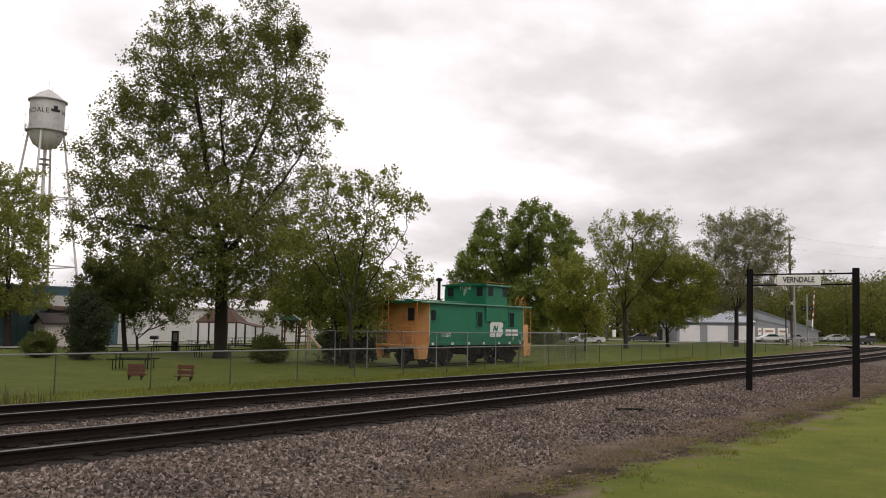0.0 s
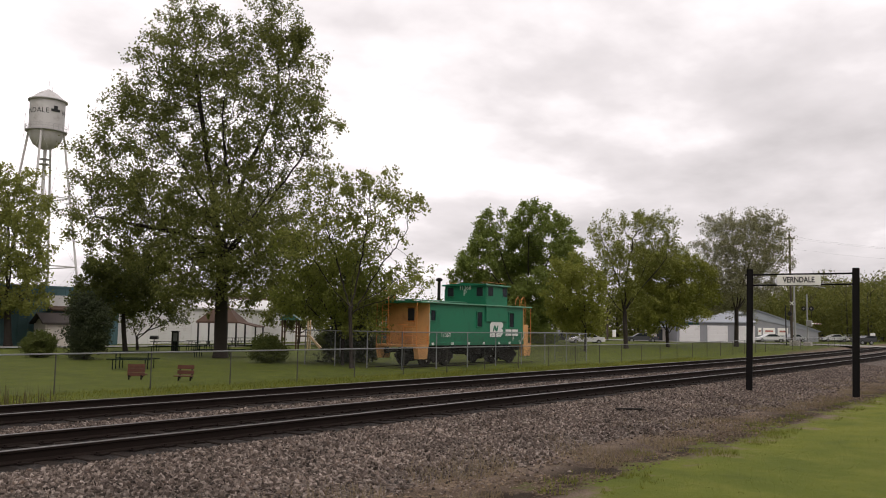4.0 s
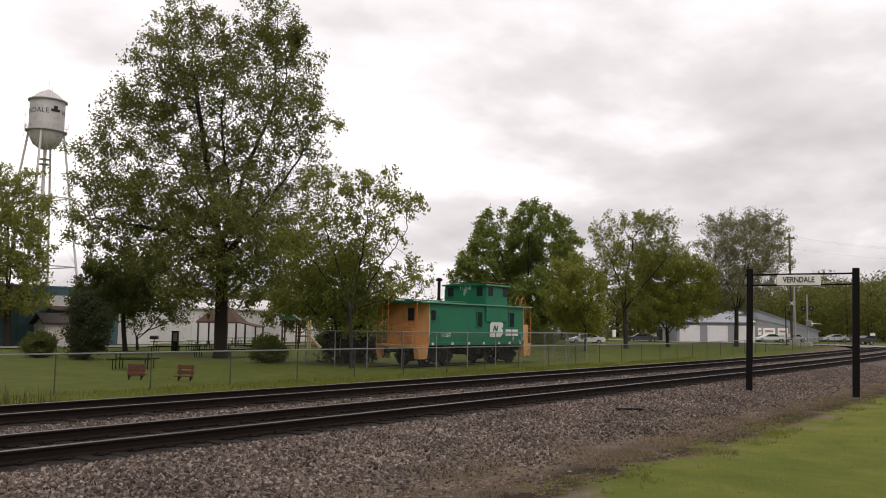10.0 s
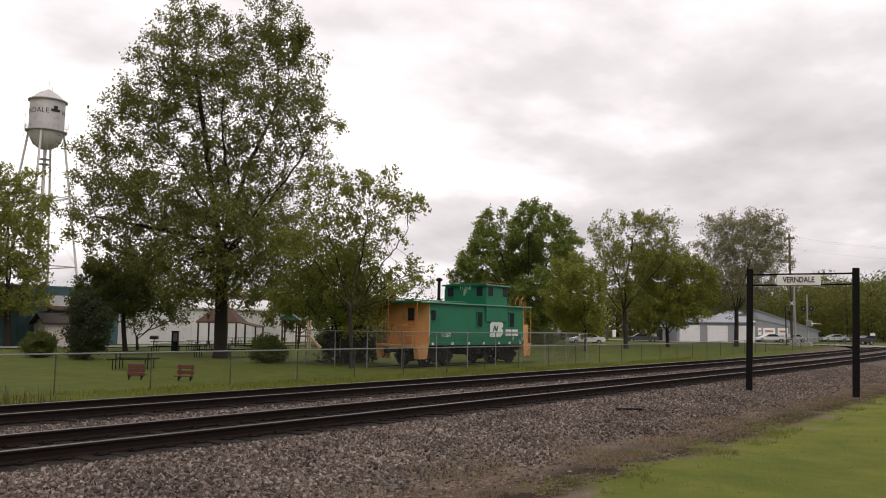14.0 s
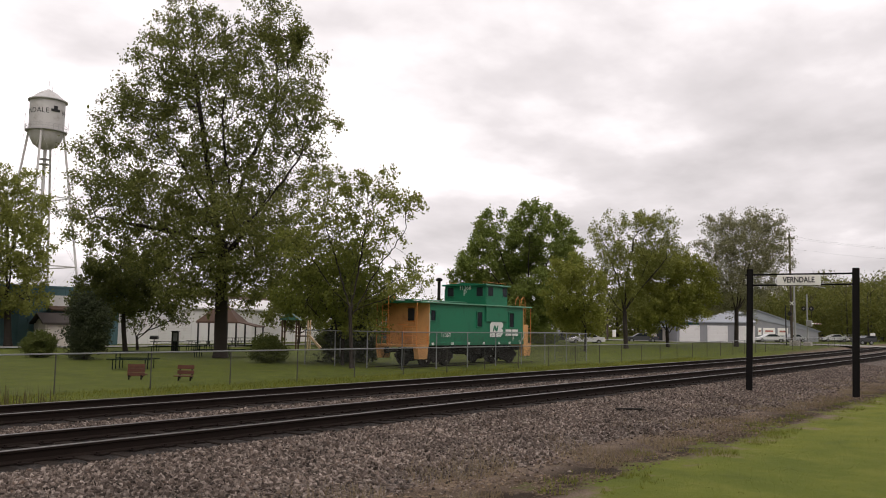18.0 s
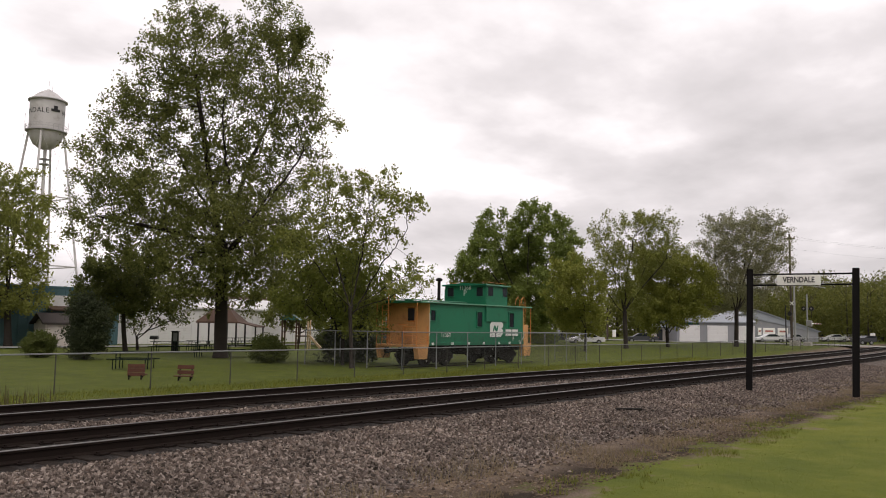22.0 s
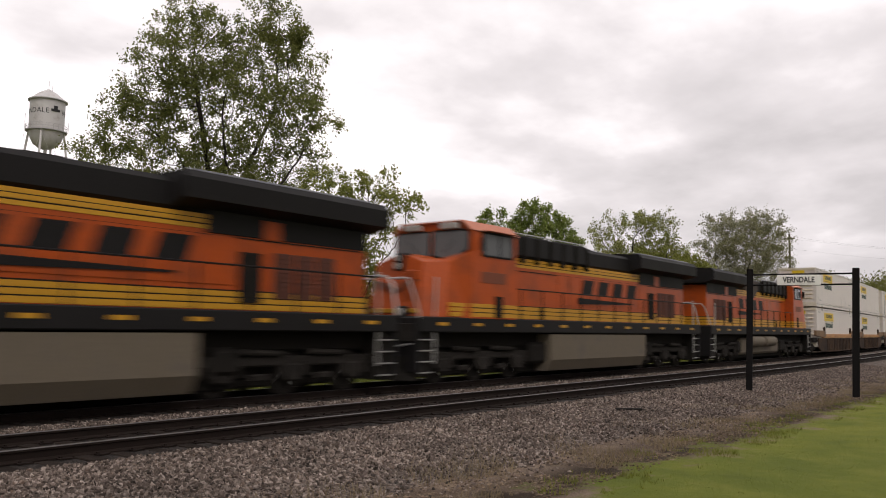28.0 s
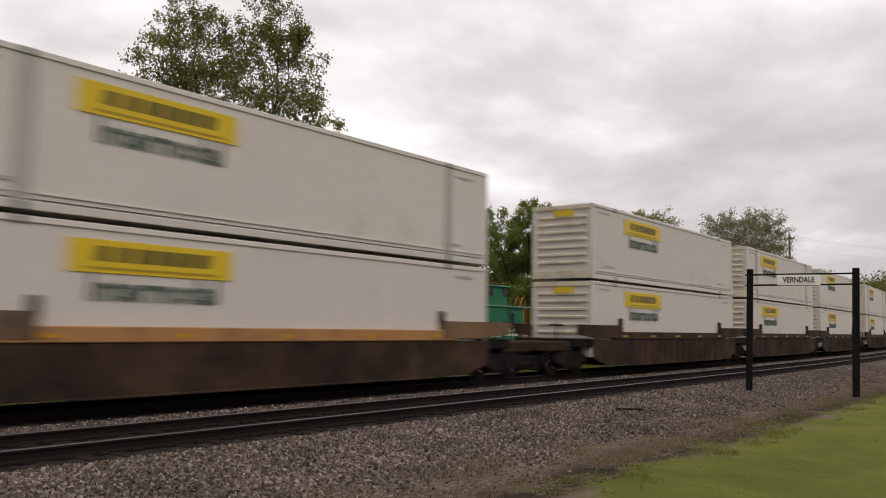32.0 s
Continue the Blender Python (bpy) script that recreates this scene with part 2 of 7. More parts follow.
def ground_material(name):
    """Lawn on both sides of the railway and bare, dry earth with old grass along it."""
    ma = bpy.data.materials.new(name)
    ma.use_nodes = True
    nt = ma.node_tree
    bs = nt.nodes["Principled BSDF"]
    tc = nt.nodes.new("ShaderNodeTexCoord")
    sp = nt.nodes.new("ShaderNodeSeparateXYZ")
    nt.links.new(tc.outputs["Object"], sp.inputs["Vector"])

    def mth(op, a, b=None):
        n = nt.nodes.new("ShaderNodeMath")
        n.operation = op
        for i, q in enumerate((a, b)):
            if q is None:
                continue
            if isinstance(q, (int, float)):
                n.inputs[i].default_value = q
            else:
                nt.links.new(q, n.inputs[i])
        return n.outputs[0]

    def noise_at(scale, detail=5.0, rough=0.6):
        n = node(nt, "ShaderNodeTexNoise", Scale=scale, Detail=detail, Roughness=rough)
        nt.links.new(tc.outputs["Object"], n.inputs["Vector"])
        return n.outputs["Fac"]

    def ramp(v, a, b):
        n = nt.nodes.new("ShaderNodeMapRange")
        n.inputs["From Min"].default_value, n.inputs["From Max"].default_value = a, b
        nt.links.new(v, n.inputs["Value"])
        return n.outputs[0]

    def mix(f, a, b):
        n = nt.nodes.new("ShaderNodeMixRGB")
        for key, q in (("Fac", f), ("Color1", a), ("Color2", b)):
            if isinstance(q, tuple):
                n.inputs[key].default_value = (*q, 1)
            else:
                nt.links.new(q, n.inputs[key])
        return n.outputs["Color"]

    u = mth("MAXIMUM", mth("SUBTRACT", mth("MINIMUM", sp.outputs["X"], BEND_END), BEND_X), 0.0)
    past = mth("MULTIPLY", mth("MAXIMUM", mth("SUBTRACT", sp.outputs["X"], BEND_END), 0.0), 2 * BEND_K * (BEND_END - BEND_X))
    d = mth("SUBTRACT", sp.outputs["Y"], mth("ADD", mth("MULTIPLY", mth("MULTIPLY", u, u), BEND_K), past))
    big, mid, fine, tiny = noise_at(0.18), noise_at(1.1), noise_at(7.0), noise_at(45.0, 4.0, 0.7)
    wob = mth("ADD", mth("MULTIPLY", mth("SUBTRACT", mid, 0.5), 3.6), mth("MULTIPLY", mth("SUBTRACT", fine, 0.5), 1.3))
    dw = mth("ADD", d, wob)
    lawn = mix(ramp(big, 0.35, 0.65), (0.092, 0.118, 0.018), (0.215, 0.222, 0.034))
    lawn = mix(ramp(tiny, 0.3, 0.8), lawn, (0.115, 0.150, 0.018))
    lawn = mix(ramp(fine, 0.55, 0.8), lawn, (0.16, 0.18, 0.045))
    lawn = mix(mth("MULTIPLY", ramp(mid, 0.50, 0.68), 0.35), lawn, (0.240, 0.245, 0.052))
    lawn = mix(mth("MULTIPLY", ramp(mid, 0.46, 0.32), 0.5), lawn, (0.080, 0.108, 0.018))
    # park lawn is mixed darker, the trees' shade put into its colour
    shaded_lawn = mix(ramp(mid, 0.35, 0.65), (0.072, 0.094, 0.014), (0.116, 0.136, 0.020))
    shaded_lawn = mix(ramp(fine, 0.5, 0.8), shaded_lawn, (0.125, 0.146, 0.028))
    earth = mix(ramp(mid, 0.40, 0.62), (0.104, 0.075, 0.055), (0.265, 0.202, 0.154))
    earth = mix(ramp(tiny, 0.44, 0.66), earth, (0.085, 0.058, 0.039))
    earth = mix(ramp(fine, 0.56, 0.70), earth, (0.205, 0.155, 0.105))
    strip = mth("MULTIPLY", ramp(d, 4.7, 5.1), ramp(d, 6.3, 5.6))
    bare = mth("MULTIPLY", strip, ramp(mth("ADD", mid, mth("MULTIPLY", fine, 0.35)), 0.62, 0.70))
    earth = mix(bare, earth, (0.040, 0.028, 0.018))
    near = ramp(dw, 4.55, 5.15)
    col = mix(near, lawn, earth)
    far = ramp(dw, 19.6, 20.6)
    col = mix(far, col, shaded_lawn)
    col = mix(ramp(d, 110, 220), col, (0.105, 0.100, 0.062))
    col = mix(ramp(d, -40, -120), col, (0.105, 0.100, 0.062))
    nt.links.new(col, bs.inputs["Base Color"])
    bs.inputs["Roughness"].default_value = 0.9
    bs.inputs["Specular IOR Level"].default_value = 0.15
    bp = node(nt, "ShaderNodeBump", Strength=0.6, Distance=0.05)
    nt.links.new(mth("ADD", tiny, fine), bp.inputs["Height"])
    nt.links.new(bp.outputs["Normal"], bs.inputs["Normal"])
    return ma


def stone_material(name, colors, per_island=True):
    """Broken stone: each piece takes one of several greys and browns."""
    ma = bpy.data.materials.new(name)
    ma.use_nodes = True
    nt = ma.node_tree
    bs = nt.nodes["Principled BSDF"]
    rp = nt.nodes.new("ShaderNodeValToRGB")
    while len(rp.color_ramp.elements) < len(colors):
        rp.color_ramp.elements.new(0.5)
    for i, c in enumerate(colors):
        rp.color_ramp.elements[i].position = i / (len(colors) - 1)
        rp.color_ramp.elements[i].color = (*c, 1)
    tc = nt.nodes.new("ShaderNodeTexCoord")
    if per_island:
        src = nt.nodes.new("ShaderNodeNewGeometry").outputs["Random Per Island"]
    else:
        vo = node(nt, "ShaderNodeTexVoronoi", Scale=26.0)
        nt.links.new(tc.outputs["Object"], vo.inputs["Vector"])
        sx = nt.nodes.new("ShaderNodeSeparateXYZ")
        nt.links.new(vo.outputs["Color"], sx.inputs["Vector"])
        src = sx.outputs["X"]
        bp = node(nt, "ShaderNodeBump", Strength=1.0, Distance=0.06)
        nt.links.new(vo.outputs["Distance"], bp.inputs["Height"])
        bp.invert = True
        nt.links.new(bp.outputs["Normal"], bs.inputs["Normal"])
    nt.links.new(src, rp.inputs["Fac"])
    nz = node(nt, "ShaderNodeTexNoise", Scale=0.8, Detail=6.0)
    nt.links.new(tc.outputs["Object"], nz.inputs["Vector"])
    mr = nt.nodes.new("ShaderNodeMapRange")
    mr.inputs["From Min"].default_value, mr.inputs["From Max"].default_value = 0.3, 0.7
    mr.inputs["To Min"].default_value, mr.inputs["To Max"].default_value = 0.75, 1.2
    nt.links.new(nz.outputs["Fac"], mr.inputs["Value"])
    hv = nt.nodes.new("ShaderNodeHueSaturation")
    nt.links.new(rp.outputs["Color"], hv.inputs["Color"])
    nt.links.new(mr.outputs[0], hv.inputs["Value"])
    nt.links.new(hv.outputs["Color"], bs.inputs["Base Color"])
    bs.inputs["Roughness"].default_value = 0.85
    bs.inputs["Specular IOR Level"].default_value = 0.25
    return ma


def cloud_material(name):
    """The cloud layer: soft grey folds, brighter where it is thin."""
    ma = bpy.data.materials.new(name)
    ma.use_nodes = True
    nt = ma.node_tree
    nt.nodes.remove(nt.nodes["Principled BSDF"])
    tc = nt.nodes.new("ShaderNodeTexCoord")
    uv = nt.nodes.new("ShaderNodeMapping")
    uv.inputs["Scale"].default_value = (1, 1, 1)
    nt.links.new(tc.outputs["UV"], uv.inputs["Vector"])
    n1 = node(nt, "ShaderNodeTexNoise", Scale=1.1, Detail=6.0, Roughness=0.5, Distortion=0.3)
    n2 = node(nt, "ShaderNodeTexNoise", Scale=3.4, Detail=5.0, Roughness=0.5)
    nt.links.new(uv.outputs["Vector"], n1.inputs["Vector"])
    nt.links.new(uv.outputs["Vector"], n2.inputs["Vector"])
    ad = nt.nodes.new("ShaderNodeMath")
    ad.operation = "MULTIPLY_ADD"
    ad.inputs[1].default_value = 0.45
    nt.links.new(n2.outputs["Fac"], ad.inputs[0])
    nt.links.new(n1.outputs["Fac"], ad.inputs[2])
    dt = nt.nodes.new("ShaderNodeVectorMath")
    dt.operation = "DOT_PRODUCT"
    dt.inputs[1].default_value = (-0.608 / 2600, 0.794 / 2600, 0.25 / 2600)
    nt.links.new(tc.outputs["Object"], dt.inputs[0])
    gr = nt.nodes.new("ShaderNodeMath")
    gr.operation = "MULTIPLY_ADD"
    gr.inputs[1].default_value = 0.24
    nt.links.new(dt.outputs["Value"], gr.inputs[0])
    nt.links.new(ad.outputs[0], gr.inputs[2])
    sz = nt.nodes.new("ShaderNodeSeparateXYZ")
    nt.links.new(tc.outputs["Object"], sz.inputs["Vector"])
    low = nt.nodes.new("ShaderNodeMapRange")
    low.interpolation_type = "SMOOTHSTEP"
    low.inputs["From Min"].default_value, low.inputs["From Max"].default_value = 0.10 * 2600, 0.30 * 2600
    low.inputs["To Min"].default_value, low.inputs["To Max"].default_value = -0.11, 0.035
    nt.links.new(sz.outputs["Z"], low.inputs["Value"])
    ag = nt.nodes.new("ShaderNodeMath")
    nt.links.new(gr.outputs[0], ag.inputs[0])
    nt.links.new(low.outputs[0], ag.inputs[1])
    gr = ag
    rp = nt.nodes.new("ShaderNodeValToRGB")
    stops = ((0.0, (0.66, 0.635, 0.65)), (0.40, (0.85, 0.815, 0.835)), (0.62, (1.05, 1.01, 1.03)), (1.0, (1.45, 1.39, 1.41)))
    while len(rp.color_ramp.elements) < len(stops):
        rp.color_ramp.elements.new(0.5)
    for e, (q, c) in zip(rp.color_ramp.elements, stops):
        e.position, e.color = q, (*c, 1)
    mr = nt.nodes.new("ShaderNodeMapRange")
    mr.inputs["From Min"].default_value, mr.inputs["From Max"].default_value = 0.45, 0.92
    nt.links.new(gr.outputs[0], mr.inputs["Value"])
    nt.links.new(mr.outputs[0], rp.inputs["Fac"])
    em = nt.nodes.new("ShaderNodeEmission")
    nt.links.new(rp.outputs["Color"], em.inputs["Color"])
    nt.links.new(em.outputs["Emission"], nt.nodes["Material Output"].inputs["Surface"])
    return ma


GROUND = ground_material("lawn and dry earth")
STONE_COLORS = ((0.022, 0.017, 0.013), (0.116, 0.089, 0.074), (0.186, 0.148, 0.126), (0.054, 0.040, 0.032), (0.365, 0.305, 0.265), (0.122, 0.084, 0.062))
BALLAST = stone_material("ballast bed", STONE_COLORS, False)
STONES = stone_material("broken stone", STONE_COLORS)
CLODS = stone_material("earth clods", ((0.07, 0.047, 0.031), (0.15, 0.107, 0.07), (0.26, 0.195, 0.135), (0.05, 0.034, 0.023)))
RAIL_SIDE = surface("rusty rail", (0.017, 0.012, 0.010), 0.9, 0.0, 0.3, 2, 60, spec=0.1)
RAIL_TOP = surface("worn rail head", (0.19, 0.18, 0.175), 0.42, 0.9, 0.12, 0.6, 30, 0.05)
TIE = surface("creosoted sleeper", (0.022, 0.017, 0.014), 0.95, 0, 0.35, 6, 60, 0.5, piece=0.3, spec=0.1)
# stone darkened for oil and for the shade between the rails
BED_DARK = stone_material("oily and shaded ballast between the rails", ((0.018, 0.015, 0.013), (0.035, 0.029, 0.026), (0.06, 0.05, 0.045)), False)
BARK = surface("bark", (0.030, 0.023, 0.018), 0.95, 0, 0.35, 2.5, 18, 0.8)
LEAF_OLIVE = leaf("dark maple leaves", (0.104, 0.120, 0.030), (0.258, 0.270, 0.077), 0.52)
LEAF_LIME = leaf("young yellow-green leaves", (0.158, 0.180, 0.036), (0.330, 0.340, 0.090), 0.5)
LEAF_DEEP = leaf("deep green leaves", (0.140, 0.190, 0.042), (0.290, 0.340, 0.088), 0.52)
LEAF_GREY = leaf("grey-green buds", (0.170, 0.172, 0.080), (0.33, 0.32, 0.175), 0.42)
LEAF_MID = leaf("spring green leaves", (0.130, 0.158, 0.028), (0.272, 0.292, 0.064), 0.5)
LEAF_FRESH = leaf("soft yellow-green leaves", (0.170, 0.195, 0.034), (0.345, 0.350, 0.078), 0.55)
LEAF_WOODS = leaf("spring woods", (0.096, 0.106, 0.022), (0.215, 0.220, 0.050), 0.5)
LEAF_DARK = leaf("dark green leaves", (0.072, 0.090, 0.023), (0.165, 0.180, 0.050), 0.48)
LEAF_SHRUB = leaf("shrub leaves", (0.062, 0.084, 0.018), (0.150, 0.170, 0.044), 0.4)
WIRE_DULL = surface("dull fence wire", (0.07, 0.07, 0.068), 0.8, 0.0, 0.1)
NEEDLE = leaf("spruce needles", (0.026, 0.036, 0.016), (0.062, 0.075, 0.030), 0.2)
GRASS = leaf("grass blades", (0.108, 0.132, 0.018), (0.238, 0.244, 0.040), 0.4)
STRAW = leaf("dry grass", (0.16, 0.12, 0.07), (0.30, 0.24, 0.14), 0.3)
STRAW_RED = leaf("dry red weeds", (0.05, 0.034, 0.022), (0.095, 0.065, 0.04), 0.3)
GALV = surface("galvanised steel", (0.24, 0.245, 0.25), 0.5, 0.3, 0.15, 6, 60, 0.05)
POST_BLACK = surface("black painted post", (0.010, 0.009, 0.009), 0.8, 0, 0.3, 3, 40, 0.3, spec=0.12)
POST_STEEL = surface("dull grey fence post", (0.062, 0.060, 0.050), 0.7, 0.2, 0.2, 3, 40, 0.1)
SIGN_WHITE = surface("white sign enamel", (0.86, 0.85, 0.80), 0.5, 0, 0.08, 4, 30, 0.03)
INK = surface("black lettering", (0.012, 0.012, 0.013), 0.6, 0, 0.1)
CAB_GREEN = surface("caboose green", (0.012, 0.165, 0.085), 0.5, 0, 0.10, 0.9, 12, 0.06, (0.010, 0.10, 0.055), 0.25)
CAB_TRIM = surface("pale green roof edge", (0.13, 0.33, 0.22), 0.5)
CAB_ORANGE = surface("faded orange paint", (0.64, 0.340, 0.130), 0.6, 0, 0.16, 1.4, 20, 0.08, (0.44, 0.20, 0.07), 0.35)
CAB_PALE_ORANGE = surface("orange handrail paint", (0.60, 0.22, 0.05), 0.55)
UNDER = surface("grimy running gear", (0.015, 0.013, 0.011), 0.9, 0.0, 0.35, 3, 40, 0.3, spec=0.15)
UNDER_GREY = surface("dusty running gear", (0.024, 0.021, 0.018), 0.9, 0.0, 0.6, 3, 40, 0.3, spec=0.15)
LOGO_WHITE = surface("white stencil paint", (0.72, 0.73, 0.70), 0.6, 0, 0.1)
DARK_GLASS = glass("dark window glass")
# sky reflection on the cab windows is put into this grey base colour
CAB_GLASS_SKY = glass("locomotive glass greyed by painted sky reflection", (0.13, 0.135, 0.14), 0.12)
LOCO_ORANGE = surface("orange locomotive paint", (0.42, 0.072, 0.010), 0.40, 0, 0.16, 0.8, 12, 0.03, (0.25, 0.055, 0.018), 0.5, spec=0.28)
LOCO_BLACK = surface("black locomotive paint", (0.011, 0.010, 0.010), 0.6, 0, 0.3, 1.2, 20, 0.06, spec=0.2)
LOCO_YELLOW = surface("yellow stripe paint", (0.52, 0.26, 0.012), 0.45, 0, 0.08)
LOCO_RUST = surface("dull red-brown stencil", (0.17, 0.045, 0.018), 0.6)
# lighter copy of the orange; light on the sloped roof is in its colour
LOCO_ROOF_LIT = surface("cab roof orange with light painted in", (0.50, 0.16, 0.08), 0.5, 0, 0.1)
TANK_GREY = surface("dusty fuel tank", (0.128, 0.104, 0.072), 0.75, 0, 0.2, 1.2, 20, 0.1, (0.10, 0.085, 0.07), 0.3)
STEEL_WORN = surface("bright worn steel", (0.50, 0.49, 0.47), 0.4, 0.7, 0.1)
WELL_BROWN = surface("rusty brown well car", (0.072, 0.043, 0.027), 0.85, 0, 0.45, 1.4, 18, 0.15, (0.022, 0.017, 0.014), 0.75, 0.8, spec=0.15)
WELL_TAN = surface("tan painted sill", (0.42, 0.21, 0.075), 0.65, 0, 0.15, 0.7, 18, 0.08, (0.20, 0.10, 0.05), 0.3)
WELL_MID = surface("worn tan-brown sill end", (0.20, 0.115, 0.055), 0.75, 0, 0.3, 0.9, 18, 0.1, (0.05, 0.035, 0.025), 0.5)
BOX_WHITE = surface("white container paint", (0.66, 0.612, 0.560), 0.5, 0, 0.06, 0.5, 8, 0.03, (0.50, 0.47, 0.42), 0.12, 0.6, 0.06)
BOX_RUST = surface("rust-streaked white", (0.64, 0.58, 0.46), 0.6, 0, 0.12, 1.2, 12, 0.05, (0.33, 0.22, 0.13), 0.4, 1.4, 0.06)
BOX_YELLOW = surface("yellow panel", (0.72, 0.50, 0.02), 0.5, 0, 0.08)
BOX_SLATE = surface("grey-green panel", (0.075, 0.105, 0.088), 0.6, 0, 0.12)
BOX_OCHRE = surface("dark yellow lettering", (0.40, 0.27, 0.02), 0.55)
LAMP = glow("headlamp", (1.0, 0.80, 0.50), 24.0)
MARKER = glow("number board", (1.0, 0.82, 0.42), 1.5)
LAMP_OFF = glass("unlit lamp", (0.35, 0.33, 0.30), 0.15)
CLOUD = cloud_material("overcast cloud")

# ---- sky backdrop ----
def sky_backdrop():
    az = np.radians(np.linspace(-30, 105, 90))
    el = np.radians(np.concatenate([np.linspace(-1.0, 12, 24), np.linspace(13, 62, 36)]))
    vs, uv = [], []
    for e in el:
        for a in az:
            d = (math.cos(e) * math.cos(a), math.cos(e) * math.sin(a), math.sin(e))
            vs.append((2600 * d[0], 2600 * d[1], 2600 * d[2]))
            k = 1.0 / (max(d[2], 0.0) + 0.22)
            uv.append((d[0] * k, d[1] * k))
    n = len(az)
    fs = [(j * n + i, j * n + i + 1, (j + 1) * n + i + 1, (j + 1) * n + i) for j in range(len(el) - 1) for i in range(n - 1)]
    me = raw_mesh("sky_backdrop", vs, fs, CLOUD, True)
    lay = me.uv_layers.new(name="sheet")
    idx = np.array(fs).ravel()
    lay.data.foreach_set("uv", np.array(uv, np.float32)[idx].ravel())
    ob = new("backdrop", me)
    return tagged(ob, "overcast sky of soft grey and white cloud", "sky", "", "structure")


SKY = sky_backdrop()

# ---- ground, ballast, tracks ----
BED = ((6.1, -0.405), (7.2, -0.335), (8.6, -0.285), (9.55, -0.21), (10.0, -0.197), (12.85, -0.197), (13.25, -0.215), (13.75, -0.215), (14.1, -0.197), (17.0, -0.197), (18.2, -0.34), (19.4, -0.52))


def bed_z(d):
    return float(np.interp(d, [q[0] for q in BED], [q[1] for q in BED]))


def ground_profile(d, x):
    """Height of the soil at d metres across from the camera's line."""
    far = ground_z(x)
    return float(np.interp(d, (-40, 3.0, 5.0, 6.0, 8.0, 18.0, 19.6, 21), (far - 0.02, -0.31, -0.335, -0.37, -0.40, -0.60, -0.55 if far < -0.2 else far - 0.1, far)))


def build_ground():
    xs = [-3000, -1200, -500, -200, -90] + list(np.arange(-40, 60, 0.5)) + list(np.arange(60, 160, 4)) + [180, 220, 300, 420, 600, 900, 1400, 2200, 3200]
    ds = [-3000, -1000, -300, -100, -40, -15, -6] + list(np.arange(-2, 9, 0.25)) + [10, 12, 14, 16, 17.5, 18.3, 19, 19.6, 20.2, 21, 22.5] + list(np.arange(24, 60, 3)) + [65, 75, 90, 120, 180, 300, 500, 900, 1500, 2300, 3200]
    vs = []
    for x in xs:
        b = bend(x)[0]
        for d in ds:
            q = Vector((x * 0.35, d * 0.35, 0.0))
            bumpy = 0.035 * noise.noise(q) + 0.016 * noise.noise(q * 4.7)
            z = ground_profile(d, x) + (bumpy if d < 9 or d > 20.5 else 0) - (0.05 if abs(d) > 200 or abs(x) > 300 else 0)
            vs.append((x, d + b * max(0.0, 1 - max(0.0, abs(d) - 60) / 300), z))
    n = len(ds)
    fs = [(i * n + j, (i + 1) * n + j, (i + 1) * n + j + 1, i * n + j + 1) for i in range(len(xs) - 1) for j in range(n - 1)]
    ob = new("ground", raw_mesh("ground", vs, fs, GROUND, True))
    tagged(ob, "green mown lawn with a strip of dry brown earth beside the ballast", "ground", "", "structure")


def build_bed():
    xs = list(np.arange(-60, 40, 0.6)) + list(np.arange(40, 200, 4)) + list(np.arange(200, 960, 30))
    vs = []
    for x in xs:
        b, s = bend(x)
        for k, (d, z) in enumerate(BED):
            dd = d + (0.35 * noise.noise(Vector((x * 0.5, k, 3))) if k < 3 else 0)
            vs.append((x, dd + b, z + 0.012 * noise.noise(Vector((x * 3, d * 3, 0)))))
    n = len(BED)
    fs = [(i * n + j, (i + 1) * n + j, (i + 1) * n + j + 1, i * n + j + 1) for i in range(len(xs) - 1) for j in range(n - 1)]
    ob = new("ballast_bed", raw_mesh("ballast_bed", vs, fs, BALLAST, True))
    tagged(ob, "grey crushed-stone ballast bed under both tracks", "ballast", "", "structure")


